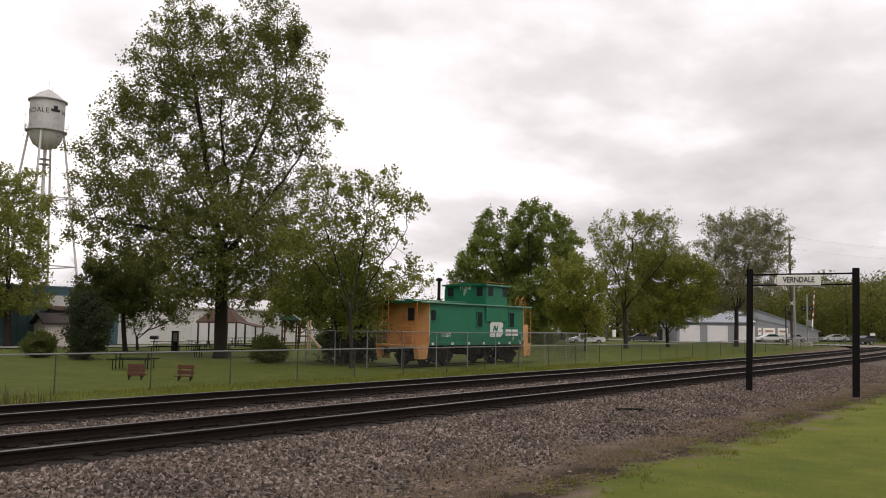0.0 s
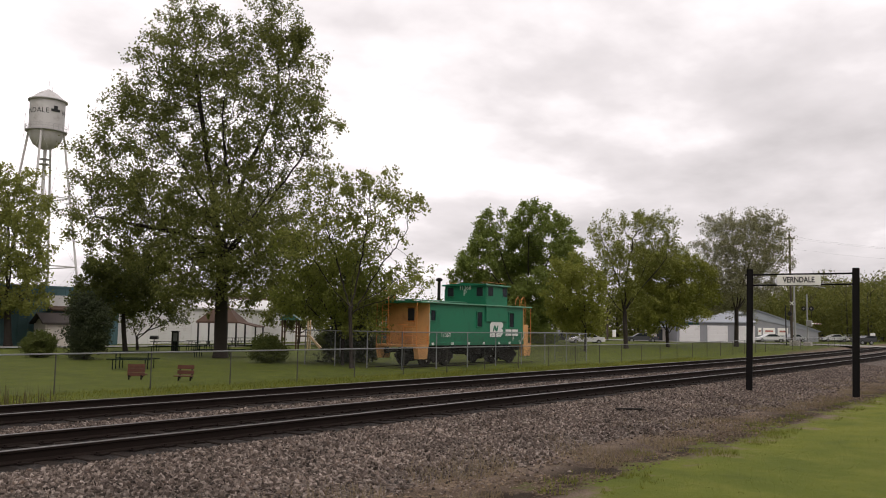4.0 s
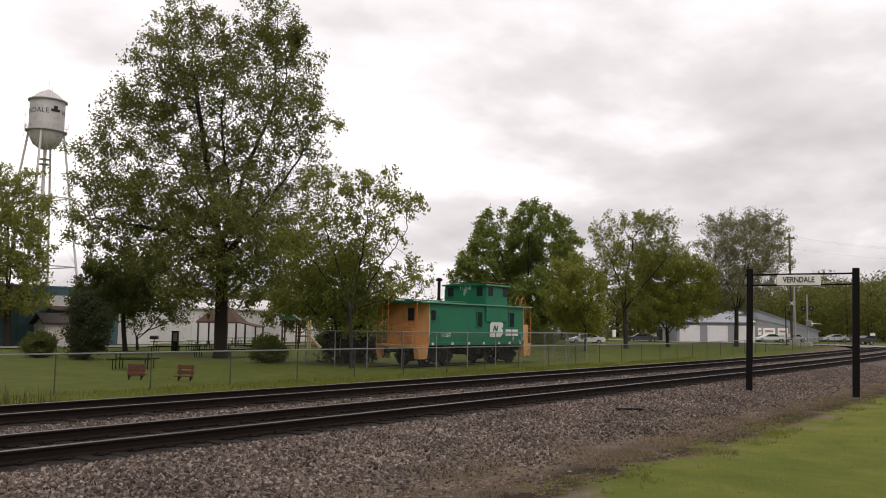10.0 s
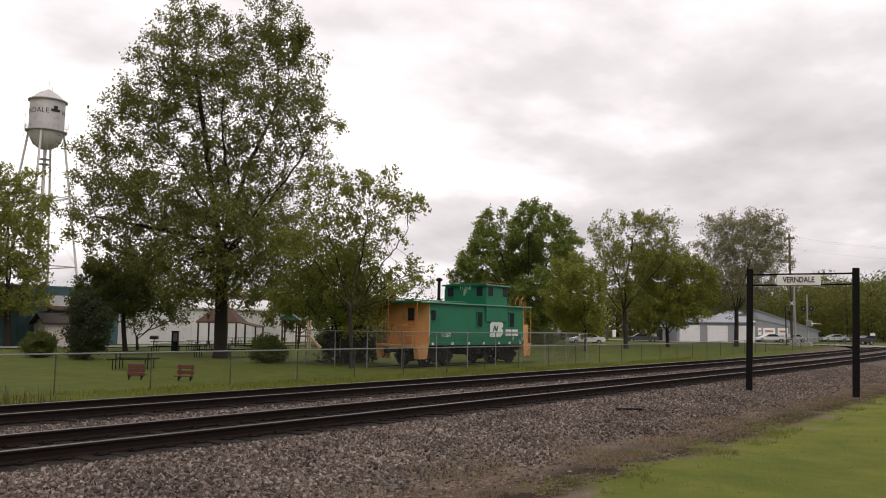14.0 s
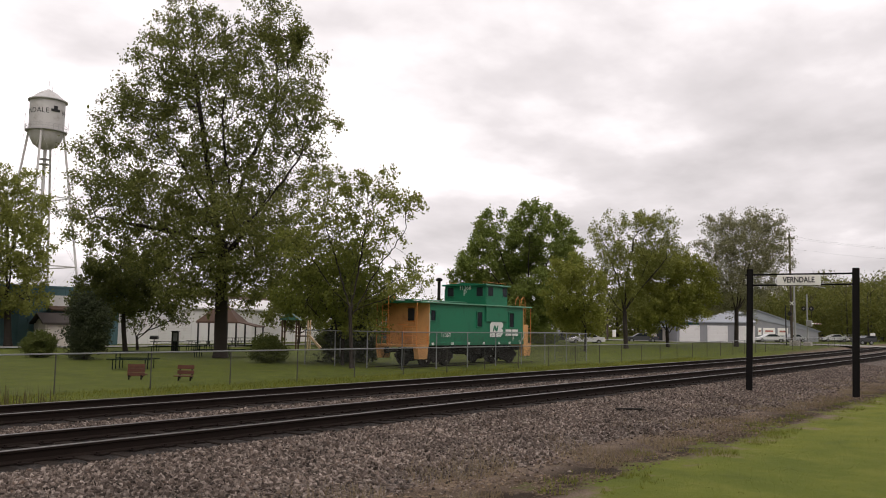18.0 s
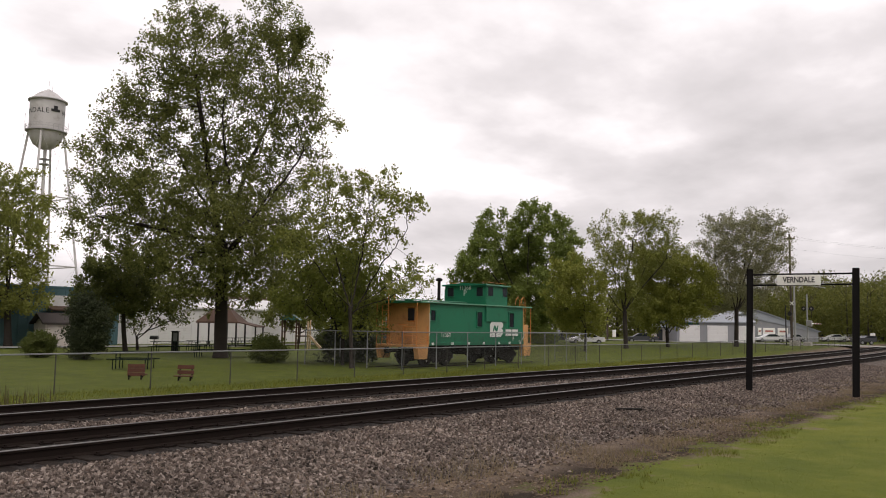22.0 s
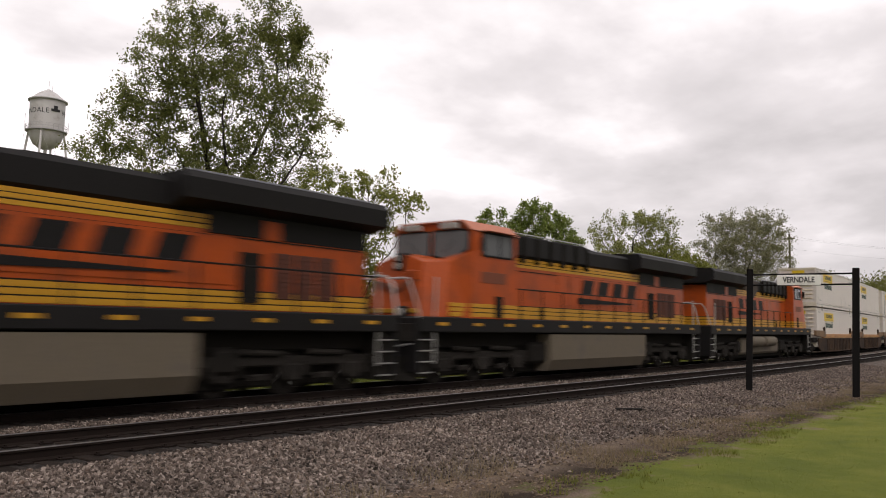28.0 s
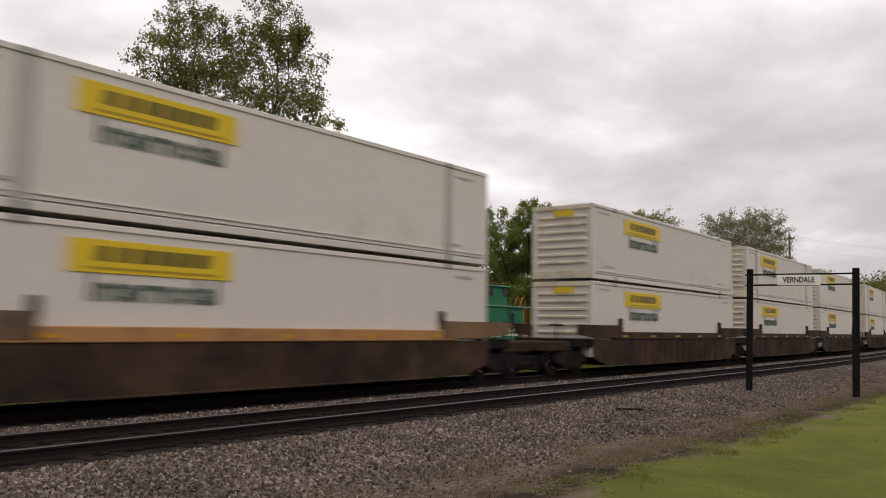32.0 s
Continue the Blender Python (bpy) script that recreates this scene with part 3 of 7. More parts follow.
def scatter_stones():
    rng = np.random.default_rng(5)
    n = 132000
    x = 1.5 + 52 * rng.random(n) ** 1.7
    d = np.where(rng.random(n) < 0.82, 5.2 + 4.9 * rng.random(n) ** 0.8, 12.75 + 1.5 * rng.random(n))
    wav = np.array([noise.noise(Vector((a * 0.45, 0, 7))) for a in x])
    keep = (d > 7.6 + 0.5 * wav) | (rng.random(n) < np.clip((d - 4.9 - 0.6 * wav) / 2.6, 0, 1) ** 1.5 * 0.75)
    x, d = x[keep], d[keep]
    n = len(x)
    off = np.where(x > BEND_X, BEND_K * (x - BEND_X) ** 2, 0)
    z = np.maximum(np.interp(d, [q[0] for q in BED], [q[1] for q in BED]), -0.385)
    size = 0.013 + 0.021 * rng.random(n) ** 1.4
    octa = np.array([(1, 0, 0), (-1, 0, 0), (0, 1, 0), (0, -1, 0), (0, 0, 1), (0, 0, -1)], float)
    v = octa[None] + rng.uniform(-0.42, 0.42, (n, 6, 3))
    v *= (size[:, None] * (0.7 + 0.7 * rng.random((n, 3))))[:, None, :]
    q = rng.normal(size=(n, 4))
    q /= np.linalg.norm(q, axis=1)[:, None]
    w, a, b, c = q.T
    R = np.stack([1 - 2 * (b * b + c * c), 2 * (a * b - c * w), 2 * (a * c + b * w), 2 * (a * b + c * w), 1 - 2 * (a * a + c * c), 2 * (b * c - a * w),
                  2 * (a * c - b * w), 2 * (b * c + a * w), 1 - 2 * (a * a + b * b)], 1).reshape(n, 3, 3)
    v = np.einsum("nij,nkj->nki", R, v)
    v += np.stack([x, d + off, z + size * 0.35], 1)[:, None, :]
    base = np.array([(0, 2, 4), (2, 1, 4), (1, 3, 4), (3, 0, 4), (2, 0, 5), (1, 2, 5), (3, 1, 5), (0, 3, 5)])
    f = (base[None] + 6 * np.arange(n)[:, None, None]).reshape(-1, 3)
    ob = new("ballast_stones", raw_mesh("ballast_stones", v.reshape(-1, 3), f, STONES))
    tagged(ob, "loose grey and brown crushed stones on the ballast", "stones", "", "stuff")
    n = 38000
    x = 2 + 45 * rng.random(n) ** 1.5
    d = 4.9 + 2.6 * rng.random(n)
    keep = np.array([noise.noise(Vector((p * 0.9, q * 0.9, 4))) + 0.5 * noise.noise(Vector((p * 3, q * 3, 4))) > -0.16 for p, q in zip(x, d)])
    x, d = x[keep], d[keep]
    n = len(x)
    off = np.where(x > BEND_X, BEND_K * (x - BEND_X) ** 2, 0)
    z = np.array([ground_profile(q, p) for p, q in zip(x, d)])
    size = 0.007 + 0.019 * rng.random(n) ** 3
    v = (octa[None] + rng.uniform(-0.4, 0.4, (n, 6, 3))) * np.stack([size * 1.4, size * 1.2, size * 0.7], 1)[:, None, :]
    v += np.stack([x, d + off, z + size * 0.3], 1)[:, None, :]
    f = (base[None] + 6 * np.arange(n)[:, None, None]).reshape(-1, 3)
    ob = new("earth_clods", raw_mesh("earth_clods", v.reshape(-1, 3), f, CLODS))
    tagged(ob, "small clods of dry brown earth and gravel", "earth", "", "stuff")


RAIL_XS = list(np.arange(-60, 30, 6.0)) + list(np.arange(30, 152, 2.0)) + list(np.arange(160, 960, 40.0))


def build_track(y, label):
    tr = thing("railway_track", pose(0, y, 0), label, "railway track", "railway tracks")
    prof = [(-0.07, -0.172), (0.07, -0.172), (0.07, -0.155), (0.012, -0.13), (0.012, -0.045), (0.036, -0.036), (0.036, -0.008), (0.026, 0.0), (-0.026, 0.0), (-0.036, -0.008), (-0.036, -0.036), (-0.012, -0.045), (-0.012, -0.13), (-0.07, -0.155)]
    n = len(prof)
    for side in (-1, 1):
        vs, fs, mi = [], [], []
        for x in RAIL_XS:
            b, s = bend(x)
            vs += [(x - s * (side * GAUGE + a), b + side * GAUGE + a, z) for a, z in prof]
        for i in range(len(RAIL_XS) - 1):
            for k in range(n):
                fs.append((i * n + k, i * n + (k + 1) % n, (i + 1) * n + (k + 1) % n, (i + 1) * n + k))
                mi.append(1 if k in (6, 7, 8) else 0)
        g = Geo()
        g.v, g.f, g.m = vs, fs, mi
        part("rail", g, [RAIL_SIDE, RAIL_TOP], tr, "dark rusty steel rail with a bright worn head", smooth=False)
    # dark strip: the rails' shade is put into its colour, with some oil
    g = Geo()
    n = len(RAIL_XS)
    rows = [(d, -0.183) for d in (-1.34, -0.6, 0.6, 1.34)]
    g.add([(x - bend(x)[1] * d, bend(x)[0] + d, z) for x in RAIL_XS for d, z in rows], [(4 * i + j, 4 * i + 4 + j, 4 * i + 5 + j, 4 * i + 1 + j) for i in range(n - 1) for j in range(3)])
    part("oily_ballast", g, BED_DARK, tr, "oil-stained stone between the rails, darkened for the rails' shade")
    plates = Geo()
    for x in np.arange(0, 60, 0.52):
        b = bend(x)[0]
        for side in (-1, 1):
            for e in (-1, 1):
                plates.box((x, b + side * GAUGE + e * 0.11, -0.166), (0.19, 0.09, 0.018))
                plates.box((x + 0.05 * e, b + side * GAUGE + e * 0.082, -0.152), (0.03, 0.035, 0.03))
    ob = part("tie_plate", plates, RAIL_SIDE, tr, "rusty tie plates and spikes", smooth=False)
    tagged(ob, kind="stuff")
    return tr


build_ground()
build_bed()
scatter_stones()
TRACK_NEAR = build_track(Y_NEAR, "main track with rusty rails on dark sleepers in grey ballast")
TRACK_FAR = build_track(Y_FAR, "second track with rusty rails on dark sleepers, carrying the freight train")


# ---- plants ----
def leaves_at(rng, pts, per, spread, size, flat=0.0):
    """Vertices and quads of leaves in bunches round pts."""
    n = len(pts) * per
    c = np.repeat(pts, per, 0) + rng.normal(size=(n, 3)) * spread
    a = rng.normal(size=(n, 3))
    a[:, 2] *= 1 - flat
    a /= np.linalg.norm(a, axis=1)[:, None]
    b = np.cross(a, rng.normal(size=(n, 3)))
    b /= np.linalg.norm(b, axis=1)[:, None]
    s = size * (0.6 + 0.8 * rng.random(n))[:, None]
    fold = np.cross(a, b) * s * 0.25
    v = np.stack([c - a * s, c + b * s * 0.62 + fold, c + a * s, c - b * s * 0.62 + fold], 1)
    return v.reshape(-1, 3), np.arange(n * 4).reshape(n, 4)


def in_lobe(rng, n, r, clump, seed, gap=-0.08):
    """Points in an ellipsoid, a little thicker towards its skin, with gaps."""
    out = []
    while len(out) < n:
        q = rng.normal(size=3)
        q = q / np.linalg.norm(q) * rng.random() ** 0.4 * (0.72 + 0.5 * rng.random()) * r
        if noise.noise(Vector(q * clump) + Vector((seed, 0, 0))) > gap:
            out.append(q)
    return np.array(out)


SWAY = []


def grow(rng, nodes, parents, goals, step, kill, rise=0.22, most=9000):
    """Branches grow step by step from the given nodes towards the goals; a goal that is reached goes."""
    P, par = [np.array(q, float) for q in nodes], list(parents)
    goals = np.array(goals)
    arr = np.array(P)
    d2 = ((goals[:, None, :] - arr[None]) ** 2).sum(2)
    near, dist = d2.argmin(1), np.sqrt(d2.min(1))
    live = np.ones(len(goals), bool)
    for _ in range(140):
        live &= dist > kill
        ids = np.nonzero(live)[0]
        if not len(ids) or len(P) > most:
            break
        arr = np.array(P)
        away = goals[ids] - arr[near[ids]]
        away /= np.linalg.norm(away, axis=1)[:, None]
        pull = np.zeros((len(P), 3))
        np.add.at(pull, near[ids], away)
        used = np.unique(near[ids])
        v = pull[used]
        v /= np.linalg.norm(v, axis=1)[:, None] + 1e-6
        v += rng.normal(size=v.shape) * 0.16
        v[:, 2] += rise
        v /= np.linalg.norm(v, axis=1)[:, None]
        fresh = arr[used] + v * step
        base = len(P)
        for q, k in zip(fresh, used):
            P.append(q)
            par.append(int(k))
        e2 = ((goals[ids][:, None, :] - fresh[None]) ** 2).sum(2)
        j = e2.argmin(1)
        e = np.sqrt(e2[np.arange(len(ids)), j])
        better = e < dist[ids]
        near[ids[better]], dist[ids[better]] = base + j[better], e[better]
        # a goal that no growth comes nearer to is given up now and then
        stuck = ids[~better]
        live[stuck[rng.random(len(stuck)) < 0.12]] = False
    return np.array(P), par


def tree(name, at, height, lobes, leaves, bark, label, seed, trunk=0.3, gap_m=0.6, per=16, size=0.1, spread=0.16, fork=0.3, leaders=6, sway=0.6, lean=0.0, group="", clump=0.9, gap=-0.05, fill=1.1, shoot=0.45, reach=3):
    """A broad-leaved tree: tapered trunk, leading limbs that divide into branches and twigs, and leaves on the outer twigs. A lobe of the crown: x, height, half width, half height."""
    rng = np.random.default_rng(seed)
    t = thing(name, pose(at[0], at[1], at[2], 0, 0, FACE), label, "tree", group)
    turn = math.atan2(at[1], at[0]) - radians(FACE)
    away = (math.cos(turn), math.sin(turn))  # crown depth runs along the camera's sight line, to fit its view

    def stem(z):
        k = z / height
        return np.array([lean * k + 0.25 * math.sin(3 * k + seed) * k * 2, 0.2 * math.sin(4 * k + seed * 2) * k * 2, z])

    centres, goals = [], []
    for i, (lx, lz, rx, rz) in enumerate(lobes):
        wide = max(abs(q[0]) + q[2] for q in lobes if abs(q[1] - lz) < 1.2 * max(rz, 1.0))
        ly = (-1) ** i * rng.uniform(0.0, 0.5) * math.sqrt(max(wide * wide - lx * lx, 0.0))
        # lobes scale with depth to keep the outline fitted to the camera's view
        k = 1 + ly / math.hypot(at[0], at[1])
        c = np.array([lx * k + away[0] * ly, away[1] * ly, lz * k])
        r = np.array([rx, max(rx, 0.9) * 0.95, rz]) * fill
        n = int(min(420, 2.4 * r[0] * r[1] * r[2] / gap_m ** 3)) + 8
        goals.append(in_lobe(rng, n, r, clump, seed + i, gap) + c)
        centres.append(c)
    centres, goals = np.array(centres), np.concatenate(goals)
    goals = goals[goals[:, 2] > 0.5]
    # trunk nodes, then the leading limbs towards well-spread lobes
    top, step = fork * height, gap_m * 0.72
    nodes = [stem(z) for z in np.arange(-0.15, top, step)]
    parents = [-1] + list(range(len(nodes) - 1))
    n_trunk = len(nodes)
    chosen = [int(np.argmax(centres[:, 2]))]
    while len(chosen) < min(leaders, len(centres)):
        d = np.min([np.linalg.norm(centres - centres[c], axis=1) for c in chosen], 0) * (centres[:, 2] > top * 0.8)
        chosen.append(int(np.argmax(d)))
    for c in chosen:
        foot = max(1, n_trunk - 1 - int(rng.integers(0, max(2, n_trunk // 4))))
        o = nodes[foot]
        v = centres[c] - o
        bow = np.array([0.05 * v[0], 0.05 * v[1], 0.0]) if v[2] > 0 else np.array([0, 0, 0.1 * np.linalg.norm(v)])
        m = max(3, int(0.85 * np.linalg.norm(v) / step))
        prev = foot
        wob = rng.normal(size=3) * 0.035 * np.linalg.norm(v)
        for k in range(1, m + 1):
            q = 0.85 * k / m
            nodes.append(o + v * q + (bow + wob * math.sin(5 * q)) * 4 * q * (1 - q) * 0.6 + rng.normal(size=3) * 0.03)
            parents.append(prev)
            prev = len(nodes) - 1
    P, par = grow(rng, nodes, parents, goals, step, gap_m * 0.85)
    n = len(P)
    kids = [[] for _ in range(n)]
    for i in range(1, n):
        kids[par[i]].append(i)
    weight, deep = np.zeros(n), np.zeros(n, int)
    for i in range(n - 1, -1, -1):
        if not kids[i]:
            weight[i] = 1.0
        else:
            weight[i] = sum(weight[k] for k in kids[i])
            deep[i] = 1 + max(deep[k] for k in kids[i])
    rad = 0.006 + (trunk * 0.62 - 0.006) * (weight / max(weight[n_trunk - 1], weight[n_trunk:].max() * 2.2, 1.0)) ** 0.62
    g = Geo()
    g.tube(list(P[:n_trunk]), [trunk * (1.32 if i == 0 else 1.08 if i == 1 else 1.0 - 0.22 * i / n_trunk) for i in range(n_trunk)], 12)
    part("trunk", g, bark, t)
    # one limb for every branch that leaves the trunk
    for root in [k for i in range(n_trunk) for k in kids[i] if k >= n_trunk]:
        o = P[par[root]]
        lg, tips, stack = Geo(), [], [(par[root], root)]
        while stack:
            a, b = stack.pop()
            chain = [a, b]
            while kids[chain[-1]]:
                ks = sorted(kids[chain[-1]], key=lambda q: -weight[q])
                stack += [(chain[-1], q) for q in ks[1:]]
                chain.append(ks[0])
            rs = [min(rad[q], rad[chain[1]]) for q in chain]
            pts = [P[q] - o for q in chain]
            end = pts[-1] - pts[-2]
            end = end / (np.linalg.norm(end) + 1e-6) + np.array([0, 0, 0.5]) + rng.normal(size=3) * 0.25
            tip = pts[-1] + end / np.linalg.norm(end) * shoot * rng.uniform(0.5, 1.3)
            lg.tube(pts + [tip], rs + [0.003], 6 if rs[0] > 0.04 else 4, caps=False)
            for q in (0.35, 0.7, 1.0):
                tips.append(pts[-1] + (tip - pts[-1]) * q)
            tips += [P[q] - o for q in chain[1:] if deep[q] <= reach]
        limb = part("limb", lg, bark, t, m=Matrix.Translation(o))
        lv, lf = leaves_at(rng, np.array(tips), per, spread, size)
        part("foliage", raw_mesh("foliage", lv, lf, leaves), leaves, limb)
        SWAY.append((limb, Vector(o), sway, seed + root * 1.7))
    return t


def conifer(name, at, height, radius, label, seed, mat=None, skirt=0.06, rows=26):
    """A spruce: straight trunk, whorls of drooping boughs with hanging needles."""
    rng = np.random.default_rng(seed)
    t = thing(name, pose(at[0], at[1], at[2], 0, 0, FACE), label, "tree")
    part("trunk", Geo().tube([(0, 0, -0.1), (0.03, 0, height * 0.5), (0, 0, height)], [0.17, 0.1, 0.015], 8), BARK, t)
    pts = []
    for i in range(rows):
        k = i / rows
        z = height * (skirt + (0.97 - skirt) * k)
        for j in range(7):
            a = rng.uniform(0, 2 * math.pi)
            ln = radius * (1 - k) ** 0.8 * rng.uniform(0.65, 1.1) + 0.12
            tip = np.array([math.cos(a) * ln, math.sin(a) * ln, z - 0.18 * ln])
            part("bough", Geo().tube([(0, 0, z), tip * 0.55 + np.array([0, 0, z * 0.45 + 0.03]), tip], [0.022, 0.014, 0.004], 4, caps=False), BARK, t)
            for q in np.linspace(0.2, 1, int(3 + ln * 4)):
                pts.append(np.array([tip[0] * q, tip[1] * q, z + (tip[2] - z) * q]) + rng.normal(size=3) * 0.07)
    lv, lf = leaves_at(rng, np.array(pts), 9, 0.11, 0.10, 0.4)
    crown = part("foliage", raw_mesh("foliage", lv, lf, mat or NEEDLE), mat or NEEDLE, t)
    SWAY.append((crown, Vector((0, 0, 0)), 0.25, seed))
    return t


def bush(at, w, h, label, seed, mat):
    rng = np.random.default_rng(seed)
    t = thing("shrub", pose(at[0], at[1], at[2], 0, 0, FACE), label, "shrub")
    for k in range(9):
        a = rng.uniform(0, 6.3)
        part("stem", Geo().tube([(0.1 * math.cos(a), 0.1 * math.sin(a), -0.05), (0.3 * w * math.cos(a), 0.3 * w * math.sin(a), h * 0.75)], [0.025, 0.006], 5), BARK, t)
    pts = in_lobe(rng, int(380 * w * h), np.array([w / 2, w / 2, h * 0.52]), 1.6, seed) + np.array([0, 0, h * 0.5])
    lv, lf = leaves_at(rng, pts[pts[:, 2] > 0.03], 12, 0.09, 0.05)
    part("foliage", raw_mesh("foliage", lv, lf, mat), mat, t)
    return t


tree("tree", (32.18, 41.71, -0.47), 22.3, ((-2.81, 20.59, 1.9, 2.35), (-1.31, 19.13, 1.5, 2.24), (1.04, 18.62, 1.66, 2.21), (2.59, 20.41, 1.93, 2.3), (4.08, 18.67, 1.28, 2.01), (-4.31, 18.17, 1.81, 2.27), (-2.8, 16.37, 2.15, 2.04), (-0.33, 17.13, 2.28, 2.03), (3.21, 17.74, 1.75, 2), (-6.81, 14.67, 1.81, 2.27), (-5.21, 14.69, 1.68, 2.06), (-8.47, 12.48, 1.33, 1.7), (-3.38, 13.46, 2.13, 2.02), (0.53, 13.33, 2.24, 1.8), (-1.53, 11.69, 2.17, 1.99), (2.23, 15.35, 1.99, 1.99), (-3.49, 8.1, 2.54, 1.99), (1.43, 8.17, 2.48, 1.77), (4.35, 15.56, 1.79, 1.72), (5.46, 14.24, 1.42, 1.21), (4.81, 12.32, 1.41, 1.13), (-5.33, 9.84, 2.21, 2.02), (-9.32, 8.9, 1.06, 0.75), (-1.09, 9.55, 2.59, 2.15), (2.92, 10.68, 1.95, 1.7), (-8.03, 7.68, 1.68, 1.42), (-4.63, 6.32, 2.26, 1.64), (0.11, 6.04, 2.84, 1.77), (3.22, 7.14, 1.47, 1.47), (-2.25, 3.98, 2.15, 0.93), (1.24, 3.78, 1.76, 0.91), (-5.4, 11.27, 1.85, 1.66), (-6.48, 8.23, 1.77, 1.55), (-2.71, 6.35, 2.16, 1.51), (2.03, 5.89, 2.11, 1.48), (4.07, 7.86, 1.57, 1.33), (3.63, 5.39, 1.47, 0.98), (-1.25, 4.97, 2.14, 1.21), (-8.35, 10.33, 1.43, 1.43), (-7.13, 10.53, 1.49, 1.42), (2.12, 8.54, 1.76, 1.48)), LEAF_OLIVE, BARK, "tall spreading maple with dark olive spring leaves", 11, trunk=0.43, gap_m=0.56, per=20, size=0.086, spread=0.19, fork=0.33, leaders=11, sway=0.6, clump=0.8, gap=-0.01, fill=1.12, shoot=0.8)
tree("tree", (29.89, 28.49, -0.47), 9.6, ((-1.99, 9.05, 1.07, 1.07), (-0.56, 8.64, 1.26, 1.12), (0.85, 9.09, 1.07, 0.95), (2.01, 8.1, 0.95, 0.78), (3.01, 7.92, 0.5, 0.45), (-1.51, 7.05, 1.4, 1.12), (0.34, 6.79, 1.53, 1.17), (1.76, 6.24, 0.83, 0.78), (2.64, 4.56, 0.99, 0.61), (3.16, 4.12, 0.83, 0.44), (2.09, 4.27, 0.88, 0.66), (2.1, 3.71, 0.72, 0.44), (-2.47, 5.9, 0.98, 1.12)), LEAF_LIME, BARK, "airy young maple with sparse yellow-green leaves", 23, trunk=0.11, gap_m=0.40, per=11, size=0.078, spread=0.12, fork=0.32, leaders=7, sway=0.7, clump=1.3, gap=0.0, fill=1.1, shoot=0.45)
tree("tree", (32.08, 31.24, -0.47), 7.4, ((-2.78, 5.9, 1.22, 1.37), (-1.23, 5, 1.45, 1.36), (0.29, 5.33, 1.36, 1.14), (-2.25, 3.46, 1.36, 1.27), (-0.26, 3.04, 1.81, 1.26), (1.4, 3.52, 1.14, 1.44), (-3.3, 3.14, 0.76, 0.76), (0.98, 2, 1.2, 0.66), (2.09, 3.68, 0.9, 1.35), (-0.3, 4.41, 1.66, 1.36)), LEAF_MID, BARK, "bushy young tree with dense green leaves", 37, trunk=0.09, gap_m=0.42, per=14, size=0.085, spread=0.17, fork=0.25, leaders=5, sway=0.5, clump=1.2, gap=-0.05)
tree("tree", (31.9, 68.5, -0.47), 14.1, ((-0.78, 12.84, 2.32, 2.06), (-3.18, 10.7, 2.87, 2.87), (0.76, 10.53, 1.78, 2.29), (-0.22, 7.96, 2.8, 2.3), (-3.38, 6.98, 2.86, 2.6), (1.21, 7.05, 1.52, 2.02), (-0.94, 4.71, 3.07, 2.04), (1.18, 3.83, 1.61, 1.26), (-3.63, 3.76, 2.07, 1.56)), LEAF_LIME, BARK, "broad tree with fresh yellow-green leaves", 41, trunk=0.30, gap_m=0.66, per=19, size=0.125, spread=0.22, fork=0.3, leaders=6, lean=-1.0, sway=0.6, gap=0.0, shoot=0.7)
tree("tree", (88.61, 54.74, -0.10), 17.53, ((-4.36, 14, 2.32, 2.53), (0.49, 15.01, 2.68, 2.4), (4.07, 13.4, 2.26, 2.69), (-5.75, 10.25, 2.93, 2.65), (-0.77, 10.68, 4.07, 3.16), (4.93, 10.05, 2.12, 3.17), (-3.58, 6.36, 4.05, 2.65), (2.09, 6.45, 3.86, 2.81), (-7.87, 8.65, 1.53, 1.95), (-0.02, 3.23, 4.89, 2.1)), LEAF_DEEP, BARK, "dense rounded tree with deep green foliage", 53, trunk=0.4, gap_m=0.72, per=38, size=0.155, spread=0.30, fork=0.25, leaders=7, sway=0.35, clump=0.5, gap=-0.1, fill=0.98, shoot=0.5)
tree("tree", (67.73, 35.48, -0.37), 8.85, ((-1.23, 7.01, 1.44, 1.64), (-0.2, 5.48, 1.75, 1.95), (-1.69, 3.65, 1.74, 1.94), (0.21, 2.91, 1.44, 1.34), (-2.62, 5.18, 1.12, 1.74)), LEAF_FRESH, BARK, "bushy roadside tree with soft green leaves", 59, trunk=0.14, gap_m=0.5, per=22, size=0.11, spread=0.22, fork=0.2, leaders=5, sway=0.4, gap=-0.1)
tree("tree", (78.10, 36.33, -0.25), 13.79, ((-2.02, 11.31, 1.74, 1.85), (0.77, 12.4, 1.98, 1.52), (3.09, 12.26, 1.88, 1.59), (-0.99, 8.71, 2.55, 2.2), (2.49, 9.34, 2.57, 2.22), (4.69, 10.24, 1.18, 1.47), (0.15, 5.84, 2.43, 2.08), (-2.38, 6.37, 1.5, 2.07)), LEAF_LIME, BARK, "vase-shaped tree with thin light green leaves", 61, trunk=0.24, gap_m=0.55, per=19, size=0.09, spread=0.19, fork=0.3, leaders=7, sway=0.5, gap=-0.1, fill=1.0, shoot=0.9)
tree("tree", (86.23, 35.24, -0.25), 10.81, ((-0.77, 8.32, 2.63, 2.25), (2.12, 7.87, 2.4, 2.4), (-2.22, 5.53, 2.36, 2.49), (1.16, 4.96, 2.82, 2.26), (3.64, 6.23, 1.65, 2.15), (-1.01, 3.09, 2.49, 1.37)), LEAF_FRESH, BARK, "low dense tree with soft yellow-green leaves", 67, trunk=0.2, gap_m=0.55, per=26, size=0.115, spread=0.26, fork=0.2, leaders=6, sway=0.4, gap=-0.12)
